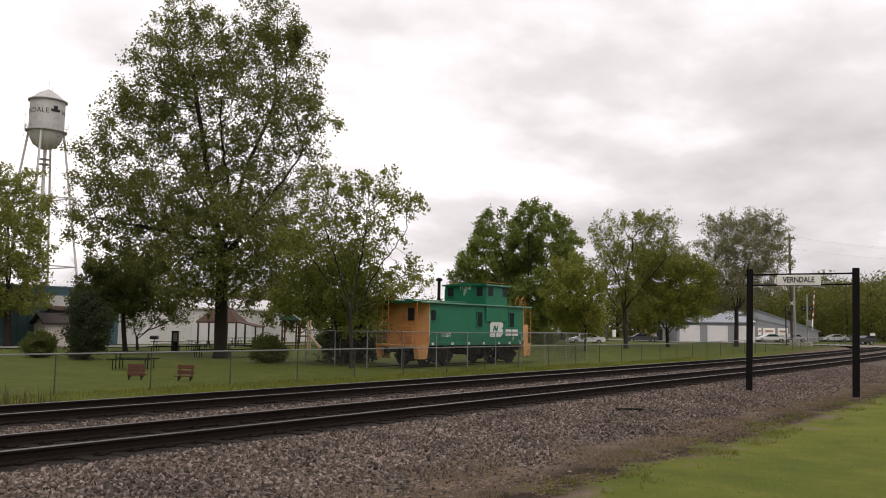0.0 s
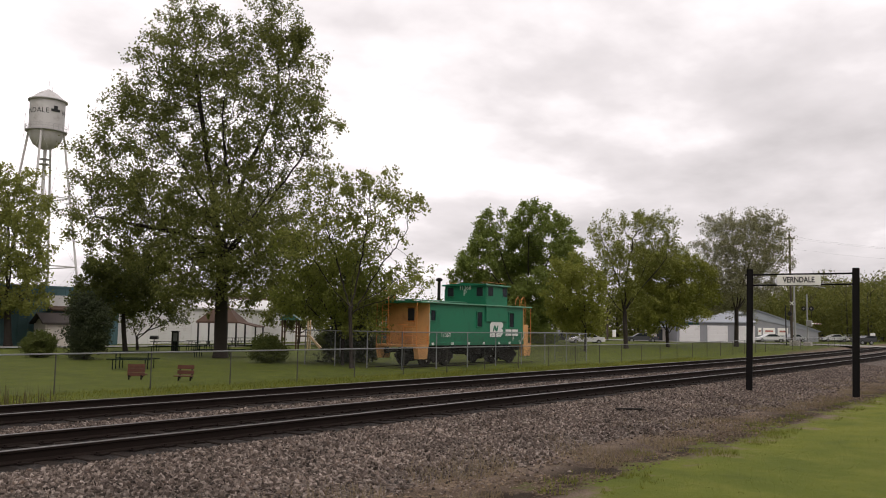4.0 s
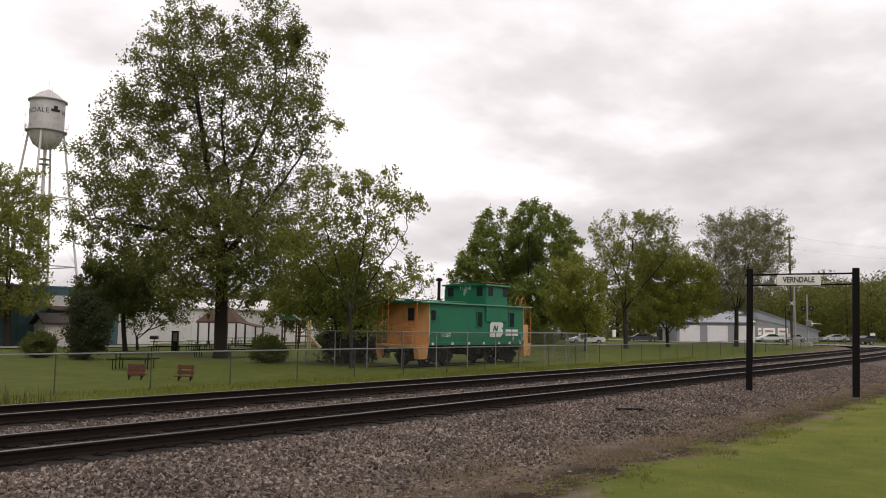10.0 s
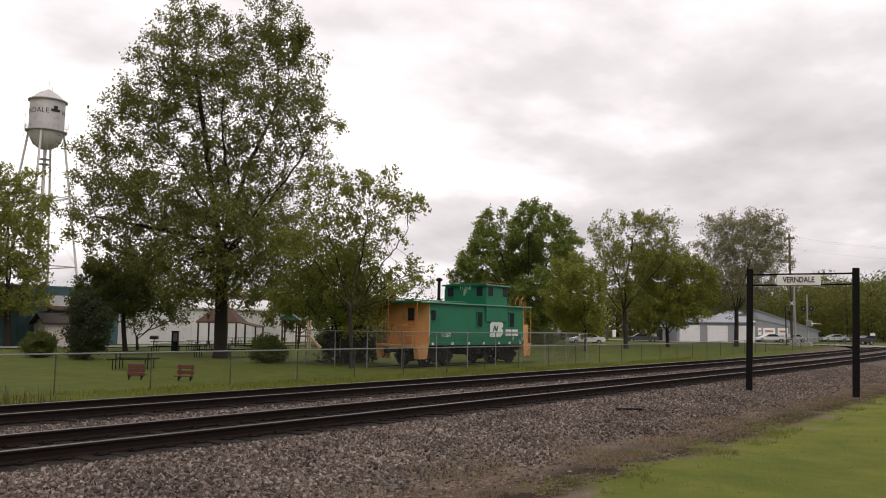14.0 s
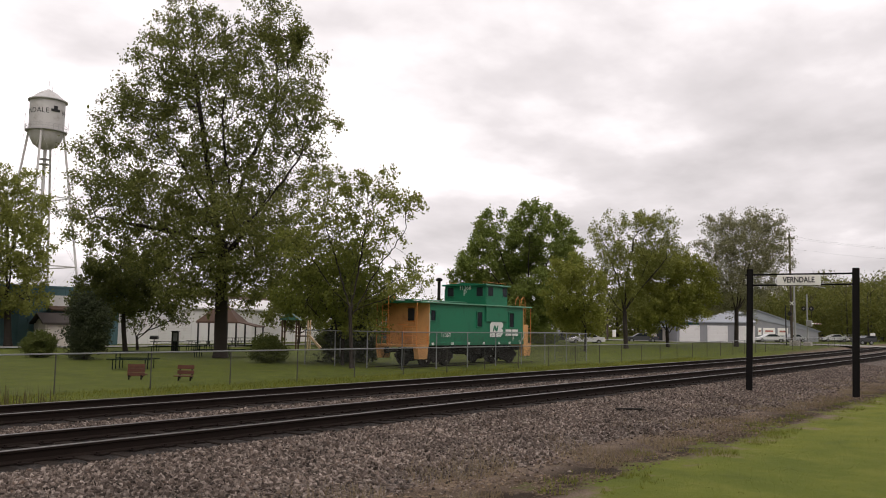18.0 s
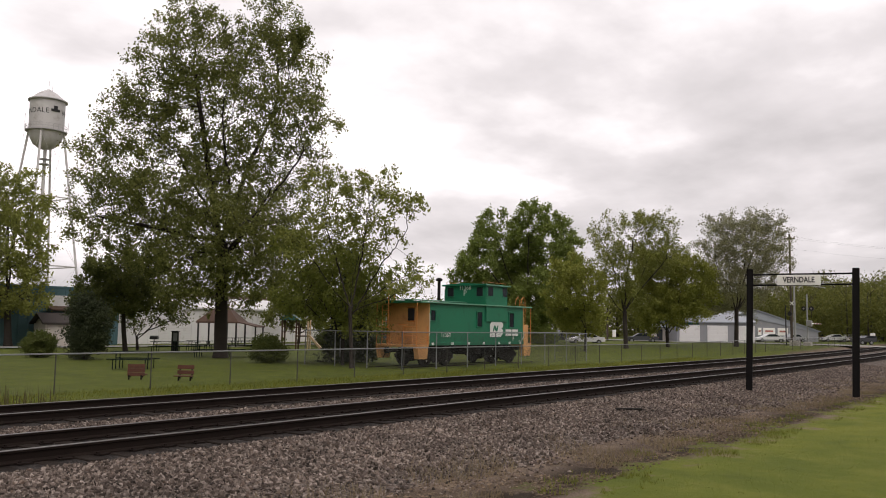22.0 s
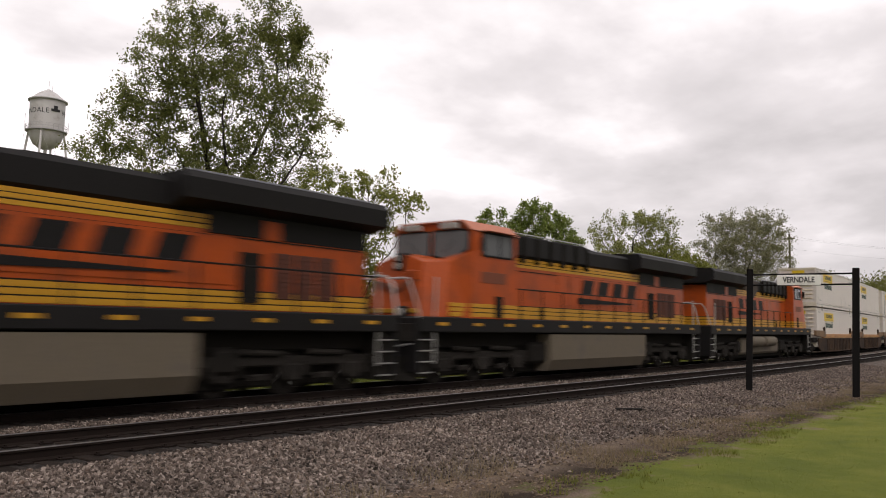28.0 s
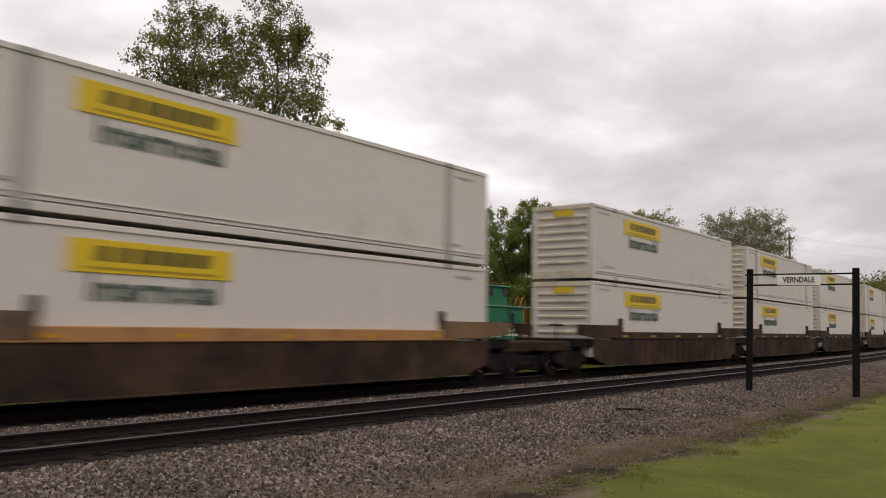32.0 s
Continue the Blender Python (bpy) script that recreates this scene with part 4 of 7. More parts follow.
tree("tree", (95.08, 30.77, -0.10), 15.26, ((-0.92, 13.28, 2.42, 1.88), (2.66, 13.66, 2.59, 1.84), (-2.26, 10.52, 2.14, 2.27), (1.31, 10.9, 3.25, 2.57), (4.56, 11.27, 1.92, 2.33), (-0.7, 7.63, 2.95, 2.28), (2.53, 7.35, 2.58, 2.3), (-2.81, 5.01, 2.13, 1.66), (0.21, 4.42, 2.42, 1.21), (5.42, 9.34, 1.23, 1.51)), LEAF_GREY, BARK, "budding tree with thin grey-green leaves and dark branches", 71, trunk=0.26, gap_m=0.52, per=20, size=0.085, spread=0.21, fork=0.3, leaders=8, sway=0.5, gap=-0.1, fill=1.0, shoot=0.9)
tree("tree", (32.68, 52.88, -0.47), 7.30, ((-0.73, 6.41, 1.26, 1.18), (-1.87, 5.47, 1.35, 1.27), (0.64, 5.31, 1.58, 1.33), (-0.9, 4.29, 2.1, 1.43), (1.38, 4.05, 1.49, 1.08), (-2.46, 3.75, 1.27, 1.19), (2.35, 3.03, 0.74, 0.58), (-0.17, 3.31, 1.67, 0.84), (-1.41, 2.7, 1.18, 0.67)), LEAF_DARK, BARK, "dark green tree with a bare leaning trunk", 5, trunk=0.17, gap_m=0.42, per=24, size=0.09, spread=0.16, fork=0.45, leaders=6, sway=0.4, clump=1.2, lean=-0.5)
conifer("spruce_tree", (34.90, 33.46, -0.47), 6.72, 1.7, "narrow dark spruce behind the young maple", 9)
tree("tree", (36.12, 56.86, -0.47), 4.4, ((-0.51, 3.21, 1.18, 0.91), (1.88, 3.03, 1.52, 0.9), (3.11, 2.62, 0.8, 0.71), (0.71, 2.15, 1.35, 0.72), (-0.88, 2.13, 0.82, 0.73)), LEAF_SHRUB, BARK, "small forked ornamental tree with dark leaves", 73, trunk=0.11, gap_m=0.42, per=8, size=0.075, spread=0.12, fork=0.3, leaders=5, sway=0.5)
tree("tree", (59.91, 64.83, -0.47), 8.37, ((-1.54, 5.36, 1.9, 2.26), (1.01, 5.69, 2.13, 2.25), (-0.1, 3.3, 2.61, 1.66), (2.39, 3.34, 2.01, 1.77), (-2.35, 2.97, 1.55, 1.43)), LEAF_OLIVE, BARK, "dark bushy tree beyond the playground", 83, trunk=0.16, gap_m=0.6, per=18, size=0.13, spread=0.24, fork=0.2, leaders=5, sway=0.4)
bush((24.47, 43.55, -0.47), 2.4, 3.5, "tall dark clipped evergreen shrub", 3, NEEDLE)
bush((23.88, 47.57, -0.47), 1.75, 1.45, "rounded dark green shrub on the lawn", 4, LEAF_SHRUB)
bush((30.12, 34.91, -0.47), 2.05, 1.45, "rounded dark green shrub beside the big maple", 6, LEAF_SHRUB)
bush((58.24, 58.64, -0.47), 2.6, 1.5, "low shrub behind the playground", 7, LEAF_SHRUB)
bush((56.34, 51.42, -0.47), 3.2, 1.3, "low hedge behind the caboose yard", 8, LEAF_SHRUB)
bush((86.50, 50.89, -0.47), 3.4, 2.2, "tall shrub beyond the caboose", 9, LEAF_DEEP)


def far_woods():
    """The line of spring woods beyond the crossing."""
    rng = np.random.default_rng(77)
    pts, g = [], Geo()
    spots = []
    for k in range(290):
        f = rng.random()
        x = 165 + 270 * f ** 1.3
        spots.append((x, bend(x)[0] + Y_FAR + 7 + 55 * rng.random(), rng.uniform(10, 15.5) * (0.85 + 0.5 * f)))
    for k in range(130):
        x = rng.uniform(190, 330)
        spots.append((x, bend(x)[0] + Y_FAR + 6 + 20 * rng.random(), rng.uniform(13, 18)))
    for k in range(70):
        x = rng.uniform(90, 185)
        spots.append((x, 70 + 75 * rng.random() + (165 - x) * 0.35, rng.uniform(6, 10)))
    for k in range(40):
        spots.append((rng.uniform(78, 112), rng.uniform(98, 150), rng.uniform(6, 10.5)))
    for x, y, h in spots:
        g.tube([(x, y, -0.5), (x + rng.uniform(-0.6, 0.6), y, h * 0.88)], [0.2, 0.02], 5)
        for b in range(6):
            a, z = rng.uniform(0, 6.3), h * rng.uniform(0.45, 0.8)
            g.tube([(x, y, z), (x + 1.8 * math.cos(a), y + 1.8 * math.sin(a), z + h * 0.15)], [0.05, 0.01], 4, caps=False)
        n = int(104 * rng.uniform(0.6, 1.0))
        q = rng.normal(size=(n, 3)) * (2.1, 2.1, h * 0.25) + (x, y, h * 0.48)
        pts.append(q[(q[:, 2] > 0.2) & (q[:, 2] < h * 0.93)])
        if x > 140:
            pts.append(np.stack([rng.normal(x, 3.2, 40), rng.normal(y, 3.2, 40), h * 0.75 * rng.random(40)], 1))
    lv, lf = leaves_at(rng, np.concatenate(pts), 9, 0.55, 0.24)
    t = thing("far_woods", pose(0, 0, 0), "distant line of olive-green spring woods", "woods", "", "stuff")
    tagged(part("trunks", g, BARK, t), kind="stuff")
    tagged(part("foliage", raw_mesh("foliage", lv, lf, LEAF_WOODS), LEAF_WOODS, t), kind="stuff")


far_woods()


def grass_tufts():
    """Blades on the near lawn, dry stems along its edge, and weeds at the far fence."""
    rng = np.random.default_rng(8)

    def blades(x, y, z, h, wd, droop=0.35):
        n = len(x)
        a = rng.uniform(0, 2 * math.pi, n)
        bend_ = rng.normal(size=(n, 2)) * (h * droop)[:, None]
        dx, dy = np.cos(a) * wd, np.sin(a) * wd
        base = np.stack([x, y, z], 1)
        v = np.stack([base - np.stack([dx, dy, 0 * dx], 1), base + np.stack([dx, dy, 0 * dx], 1), base + np.stack([bend_[:, 0], bend_[:, 1], h], 1)], 1)
        return v.reshape(-1, 3), np.arange(n * 3).reshape(n, 3)

    def soil(x, d):
        return np.array([ground_profile(b, a) + 0.035 * noise.noise(Vector((a * 0.35, b * 0.35, 0))) + 0.016 * noise.noise(Vector((a * 1.645, b * 1.645, 0))) for a, b in zip(x, d)])

    n = 24000
    x = 4 + 34 * rng.random(n) ** 1.4
    d = 5.1 - 5.4 * rng.random(n) ** 1.1
    keep = np.array([noise.noise(Vector((a * 0.9, b * 0.9, 5))) * 1.3 + (4.75 - b) > 0.25 for a, b in zip(x, d)])
    x, d = x[keep], d[keep]
    off = np.where(x > BEND_X, BEND_K * (x - BEND_X) ** 2, 0)
    v, f = blades(x, d + off, soil(x, d) - 0.005, 0.010 + 0.014 * rng.random(len(x)), 0.004 + 0.003 * rng.random(len(x)))
    ob = new("lawn_grass", raw_mesh("lawn_grass", v, f, GRASS))
    tagged(ob, "short bright green mown grass", "grass", "", "stuff")
    n = 26000
    x = 6 + 26 * rng.random(n) ** 1.3
    d = 4.3 + 1.5 * rng.random(n)
    keep = np.array([noise.noise(Vector((a * 1.4, b * 1.4, 2))) + 0.4 * noise.noise(Vector((a * 5, b * 5, 2))) > 0.16 + 0.3 * max(0.0, b - 5.2) for a, b in zip(x, d)])
    x, d = x[keep], d[keep]
    off = np.where(x > BEND_X, BEND_K * (x - BEND_X) ** 2, 0)
    v, f = blades(x, d + off, soil(x, d) - 0.005, 0.03 + 0.09 * rng.random(len(x)) ** 2, 0.0035 + 0.003 * rng.random(len(x)))
    ob = new("edge_grass", raw_mesh("edge_grass", v, f, GRASS))
    tagged(ob, "ragged green grass tufts along the lawn's edge", "grass", "", "stuff")
    n = 30000
    x = 3 + 45 * rng.random(n) ** 1.2
    d = 5.3 + 2.6 * rng.random(n) ** 1.3
    keep = np.array([noise.noise(Vector((a * 0.8, b * 0.8, 9))) > 0.05 for a, b in zip(x, d)])
    x, d = x[keep], d[keep]
    off = np.where(x > BEND_X, BEND_K * (x - BEND_X) ** 2, 0)
    v, f = blades(x, d + off, soil(x, d) + 0.02, 0.05 + 0.14 * rng.random(len(x)) ** 2, 0.0035 + 0.002 * rng.random(len(x)))
    ob = new("dry_grass", raw_mesh("dry_grass", v, f, STRAW))
    tagged(ob, "sparse dry straw-coloured grass at the gravel's edge", "grass", "", "stuff")
    n = 30000
    x = 6 + 55 * rng.random(n)
    d = 20.0 + 3.4 * rng.random(n) ** 0.7
    v, f = blades(x, d, np.array([ground_profile(b, a) for a, b in zip(x, d)]) - 0.01, 0.05 + 0.16 * rng.random(n) ** 3, 0.007 + 0.006 * rng.random(n))
    ob = new("verge_grass", raw_mesh("verge_grass", v, f, GRASS))
    tagged(ob, "unmown green grass below the chain-link fence", "grass", "", "stuff")
    n = 130
    x = 8.6 + 2.6 * rng.random(n)
    d = 20.2 + 1.3 * rng.random(n)
    v, f = blades(x, d, np.array([ground_profile(b, a) for a, b in zip(x, d)]) - 0.01, 0.2 + 0.55 * rng.random(n) ** 1.5, 0.006 + 0.004 * rng.random(n), 0.06)
    ob = new("dry_weeds", raw_mesh("dry_weeds", v, f, STRAW_RED))
    tagged(ob, "few dark dry weed stalks standing along the fence", "weeds", "", "stuff")


grass_tufts()


# ---- station name sign ----
def name_sign():
    a, b = Vector((27.50, 8.51, -0.33)), Vector((28.30, 5.51, -0.30))
    mid = (a + b) / 2
    ang = math.degrees(math.atan2(b.y - a.y, b.x - a.x))
    t = thing("station_sign", pose(mid.x, mid.y, -0.32, 0, 0, ang), "white name board between two black posts beside the track", "sign")
    w = (b - a).length
    for s, lean in ((-1, 0.0), (1, -0.03)):
        g = Geo()
        g.box((0, 0, 1.92), (0.2, 0.2, 4.1), 0.015)
        part("post", g, POST_BLACK, t, m=pose(s * w / 2, 0, 0, 0, 1.5, 0))
    for z in (3.78, 3.44):
        part("crossbar", Geo().tube([(-w / 2 - 0.05, -0.02, z), (w / 2, -0.02, z + 0.02)], 0.028, 8), POST_BLACK, t)
    board = part("name_board", Geo().box((0.0, -0.06, 3.6), (1.28, 0.035, 0.33), 0.012), SIGN_WHITE, t, "white enamelled name board")
    letters("lettering", "VERNDALE", 0.25, INK, board, pose(0, -0.082, 3.6, 90, 0, 0) @ Matrix.Diagonal((0.76, 1, 1, 1)), "black place name", bold=0.005)
    return t


name_sign()


# ---- chain-link fence ----
def wire_mesh(w, h, pitch=0.075, r=0.0011):
    g = Geo()
    k = -h
    while k < w:
        for s in (0, 1):
            x0, z0, x1, z1 = k, 0.0, k + h, h
            if x0 < 0:
                z0, x0 = -x0, 0.0
            if x1 > w:
                z1, x1 = h - (x1 - w), w
            if s:
                x0, x1 = w - x0, w - x1
            g.tube([(x0, 0, z0), (x1, 0, z1)], r, 3, caps=False)
        k += pitch
    return g.mesh("wire_mesh", WIRE_DULL, False)


def fence(x0, y, count, height, name_label, step=3.06, r=0.028):
    t = thing("chain_link_fence", pose(x0, y, 0), name_label, "fence", "chain-link fences")
    wires = wire_mesh(step, height - 0.06)
    for i in range(count + 1):
        z = ground_z(x0 + i * step)
        part("post", Geo().tube([(i * step, 0, z - 0.1), (i * step, 0, z + height - 0.02)], r * 0.72, 8), POST_STEEL, t)
        if i < count:
            z1 = ground_z(x0 + (i + 1) * step)
            part("top_rail", Geo().tube([(i * step, 0, z + height), ((i + 1) * step, 0, z1 + height)], r * 0.8, 6), GALV, t)
            part("wire_mesh", wires, GALV, t, m=pose(i * step, 0, z + 0.03))
    return t


fence(-6.3, 23.0, 42, 1.16, "low galvanised chain-link fence between lawn and railway")


# ---- the freight train ----
SOOT = surface("exhaust soot", (0.06, 0.045, 0.035), 0.9, 0, 0.4, 2, 20)
SPEED, WHEEL_R = 24.3, 0.525
TRAIN, WHEELS = [], []


def on_track(s, flip=False):
    b, k = bend(s)
    return pose(s, Y_FAR + b, 0, 0, 0, math.degrees(math.atan(k)) + (180 if flip else 0))


def joined(name, s30, label, category, group, flip=False):
    """A vehicle whose middle is at s30 at 30 s."""
    t = thing(name, on_track(s30, flip), label, category, group)
    TRAIN.append((t, s30, flip))
    return t


def wheelset_mesh():
    g = Geo()
    for s in (-1, 1):
        prof = [(0.09, -0.05), (0.16, -0.05), (0.18, -0.02), (0.40, -0.02), (0.43, -0.06), (WHEEL_R, -0.06), (WHEEL_R, 0.05), (WHEEL_R + 0.028, 0.06), (WHEEL_R + 0.028, 0.085), (0.42, 0.085), (0.16, 0.05), (0.09, 0.05)]
        n = 20
        vs = [(r * math.cos(2 * math.pi * k / n), s * (0.755 - z), r * math.sin(2 * math.pi * k / n)) for r, z in prof for k in range(n)]
        fs = [(i * n + k, i * n + (k + 1) % n, (i + 1) * n + (k + 1) % n, (i + 1) * n + k) for i in range(len(prof) - 1) for k in range(n)]
        g.add(vs, fs)
        for k in range(4):
            a = k * math.pi / 2 + 0.4
            g.box((0.29 * math.cos(a), s * 0.78, 0.29 * math.sin(a)), (0.09, 0.02, 0.09), 0.01, 1)
    g.tube([(0, -0.95, 0), (0, 0.95, 0)], 0.085, 10)
    return g.mesh("wheelset", [UNDER_GREY, STEEL_WORN])


WHEELSET = wheelset_mesh()


def truck(parent, x, axles, long_):
    """A bogie: side frames with journal boxes and springs, a bolster, and its wheelsets."""
    g = Geo()
    for s in (-1, 1):
        y = s * 1.02
        if long_:
            g.box((x, y, 0.78), (axles[-1] - axles[0] + 1.2, 0.16, 0.24), 0.04)
            for a in axles:
                g.box((x + a, y + s * 0.03, 0.52), (0.46, 0.22, 0.42), 0.05)
                for e in (-0.36, 0.36):
                    g.tube([(x + a + e, y + s * 0.06, 0.45), (x + a + e, y + s * 0.06, 0.78)], 0.085, 8)
            for a, b in zip(axles, axles[1:]):
                g.box((x + (a + b) / 2, y + s * 0.05, 0.42), (0.5, 0.12, 0.16), 0.03)
                g.tube([(x + a + 0.4, y + s * 0.12, 1.0), (x + b - 0.4, y + s * 0.12, 0.95)], 0.07, 8)
        else:
            poly = [(x - 1.2, 0.62), (x - 1.15, 0.42), (x - 0.75, 0.40), (x - 0.42, 0.20), (x + 0.42, 0.20), (x + 0.75, 0.40), (x + 1.15, 0.42), (x + 1.2, 0.62), (x + 0.6, 0.84), (x - 0.6, 0.84)]
            g.prism(poly, y - 0.07, y + 0.07)
            for e in (-0.2, 0.0, 0.2):
                g.tube([(x + e, y + s * 0.08, 0.28), (x + e, y + s * 0.08, 0.6)], 0.07, 8)
            for a in axles:
                g.box((x + a, y + s * 0.07, 0.5), (0.26, 0.16, 0.24), 0.04)
    g.box((x, 0, 0.72), (0.5, 2.0, 0.26), 0.03)
    # added dark block closes the see-through gap between the wheels
    g.box((x, 0, 0.42), (axles[-1] - axles[0] + 1.5, 1.2, 0.5), 0.05)
    t = part("truck", g, UNDER_GREY if long_ else UNDER, parent)
    for a in axles:
        w = part("wheelset", WHEELSET, None, t, m=pose(x + a, 0, WHEEL_R))
        WHEELS.append((w, x + a))
    return t


def coupler(parent, x, s):
    g = Geo()
    g.box((x, 0, 0.86), (0.7, 0.18, 0.22), 0.04)
    g.box((x + s * 0.42, 0.03, 0.86), (0.26, 0.28, 0.3), 0.06)
    part("coupler", g, UNDER, parent)
    part("air_hose", Geo().tube([(x + s * 0.1, 0.35, 0.8), (x + s * 0.3, 0.33, 0.55), (x + s * 0.5, 0.2, 0.5)], 0.025, 6), UNDER, parent)


def locomotive(s30, label, flip=False, lit=False, tank_round=False, soot=False):
    """A six-axle road diesel, its cab towards -x."""
    t = joined("locomotive", s30, label, "locomotive", "locomotives of the freight train", flip)
    # frame and walkway
    part("frame", Geo().box((0.1, 0, 1.68), (21.0, 2.98, 0.44), 0.03).box((0.1, 0, 1.36), (20.2, 1.7, 0.24), 0.02), LOCO_BLACK, t, "black underframe and walkway")
    for k in range(12):
        for s in (-1, 1):
            part("reflector", Geo().box((-9.4 + 1.72 * k, s * 1.495, 1.70), (0.42, 0.012, 0.09)), LOCO_YELLOW, t, "yellow reflective patch")
    # long hood in its bands of paint
    x0, x1 = -5.6, 9.8
    mid, ln = (x0 + x1) / 2, x1 - x0
    hood = part("hood", Geo().box((mid, 0, 2.90), (ln, 1.98, 2.06), 0.03), LOCO_ORANGE, t, "orange long hood")
    for z, hh in ((1.985, 0.12), (2.125, 0.11), (2.262, 0.11)):
        part("stripe", Geo().box((mid, 0, z), (ln + 0.012, 2.0, hh), 0.004), LOCO_YELLOW, hood, "yellow stripe")
    for z in (2.055, 2.193, 2.335):
        part("stripe_line", Geo().box((mid, 0, z), (ln + 0.012, 1.996, 0.03), 0.004), LOCO_BLACK, hood)
    upper = part("upper_hood", Geo().box((mid, 0, 4.26), (ln - 0.1, 1.96, 0.72), 0.12), LOCO_BLACK, t, "black upper hood")
    for z in (3.66, 3.78, 3.885):
        part("stripe", Geo().box((-0.35, 0, z), (10.4, 2.004, 0.09), 0.004), LOCO_YELLOW, hood, "yellow stripe")
    for z in (3.72, 3.833):
        part("stripe_line", Geo().box((-0.35, 0, z), (10.4, 2.0, 0.026), 0.004), LOCO_BLACK, hood)
    # doors and grilles along the hood
    for s in (-1, 1):
        for k in range(9):
            part("hood_door", Geo().box((-1.7 + 0.86 * k, s * 1.0, 2.98), (0.78, 0.02, 1.06), 0.01), LOCO_ORANGE, hood)
        # flat plate; the dark inside the opening is put into its colour
        part("tall_opening", Geo().box((6.03, s * 1.0, 2.64), (0.62, 0.05, 1.12), 0.01), UNDER, hood, "tall flat dark plate for the opening beside the grilles")
        for k in range(3):
            g = Geo().box((7.0 + 0.68 * k, s * 1.0, 2.72), (0.6, 0.04, 1.06), 0.01)
            for q in range(9):
                g.box((7.0 + 0.68 * k, s * 1.025, 2.29 + 0.107 * q), (0.54, 0.02, 0.05))
            part("grille", g, surface_once("grille"), hood, "dark louvred radiator door")
        for k in range(5):
            g = Geo().box((-4.5 + 1.0 * k, s * 0.985, 4.22), (0.85, 0.05, 0.46), 0.01)
            for q in range(5):
                g.box((-4.5 + 1.0 * k, s * 1.015, 4.05 + 0.085 * q), (0.78, 0.02, 0.03))
            part("vent", g, LOCO_BLACK, upper)
        # no hole here either: a dark plate carries the opening's shade
        part("opening", Geo().box((-3.2, s * 1.0, 2.12), (0.22, 0.06, 0.40), 0.01), UNDER, hood, "flat dark plate for the intake opening")
        part("air_intake", Geo().box((7.28, s * 0.995, 3.80), (4.95, 0.04, 0.52), 0.01), LOCO_BLACK, hood, "black intake below the radiator")
        part("intake_post", Geo().box((6.62, s * 1.012, 3.74), (0.5, 0.03, 0.44), 0.01), LOCO_ORANGE, hood)
        for k in range(6):
            part("filter_box", Geo().box((-5.0 + 0.9 * k, s * 1.03, 4.33), (0.76, 0.16, 0.72), 0.05), LOCO_BLACK, upper)
        for k in range(7):
            part("filter_divider", Geo().box((-5.45 + 0.9 * k, s * 1.06, 4.2), (0.09, 0.2, 0.86), 0.02), UNDER, upper)
        part("roof_rail", Geo().tube([(-5.3, s * 1.12, 4.72), (-0.2, s * 1.12, 4.72)], 0.02, 5), STEEL_WORN, upper)
        part("stripe_line", Geo().box((mid, s * 0.998, 3.5), (ln - 0.4, 0.02, 0.025)), LOCO_BLACK, hood)
    # radiator wings
    g = Geo()
    poly = [(-0.98, 4.02), (-1.5, 4.16), (-1.52, 4.58), (-1.38, 4.74), (1.38, 4.74), (1.52, 4.58), (1.5, 4.16), (0.98, 4.02)]
    g.prism(poly, 3.9, 10.15, axis="x")
    wing = part("radiator", g, LOCO_BLACK, t, "black overhanging radiator housing", smooth=False)
    for k in range(3):
        part("radiator_fan", Geo().lathe([(0.92, 4.73), (0.95, 4.79), (0.88, 4.8)], 20, (5.0 + 1.98 * k, 0, 0)), LOCO_BLACK, wing)
    part("roof_strip", Geo().box((6.9, -1.16, 4.765), (5.4, 0.34, 0.05), 0.01), GALV, wing, "pale grey strip along the radiator roof")
    part("exhaust_stack", Geo().box((1.6, 0, 4.66), (1.1, 0.7, 0.2), 0.06), UNDER, upper)
    part("brake_hatch", Geo().box((-2.8, 0, 4.64), (2.6, 1.5, 0.1), 0.05), LOCO_BLACK, upper)
    if soot:
        for s in (-1, 1):
            part("soot_patch", Geo().prism([(0.55, 4.55), (3.55, 4.50), (3.15, 3.95), (2.4, 3.72), (1.5, 3.56), (0.95, 3.85)], s * 0.99, s * 1.014), SOOT, hood, "sooty brown patch below the exhaust", smooth=False)
    # cab
    cab_poly = [(-1.5, 1.88), (-1.5, 4.52), (-1.2, 4.78), (1.2, 4.78), (1.5, 4.52), (1.5, 1.88)]
    cab = part("cab", Geo().prism(cab_poly, -8.05, -5.6, axis="x"), LOCO_ORANGE, t, "orange wide-nosed cab", smooth=False)
    part("cab_roof", Geo().prism([(-1.54, 4.50), (-1.21, 4.81), (1.21, 4.81), (1.54, 4.50), (1.50, 4.49), (1.18, 4.775), (-1.18, 4.775), (-1.50, 4.49)], -8.15, -5.55, axis="x"), LOCO_ROOF_LIT, cab, "orange roof panel, paled for the light on its slope", smooth=False)
    part("air_conditioner", Geo().box((-6.4, 0, 4.86), (1.0, 1.1, 0.18), 0.05), GALV, cab)
    part("horn", Geo().tube([(-5.6, -0.5, 4.86), (-6.2, -0.5, 4.86)], [0.05, 0.1], 8).box((-5.7, -0.5, 4.78), (0.1, 0.1, 0.14)), UNDER, cab)
    for z, hh in ((1.985, 0.12), (2.125, 0.11), (2.262, 0.11)):
        part("stripe", Geo().box((-6.825, 0, z), (2.462, 3.012, hh), 0.004), LOCO_YELLOW, cab, "yellow stripe")
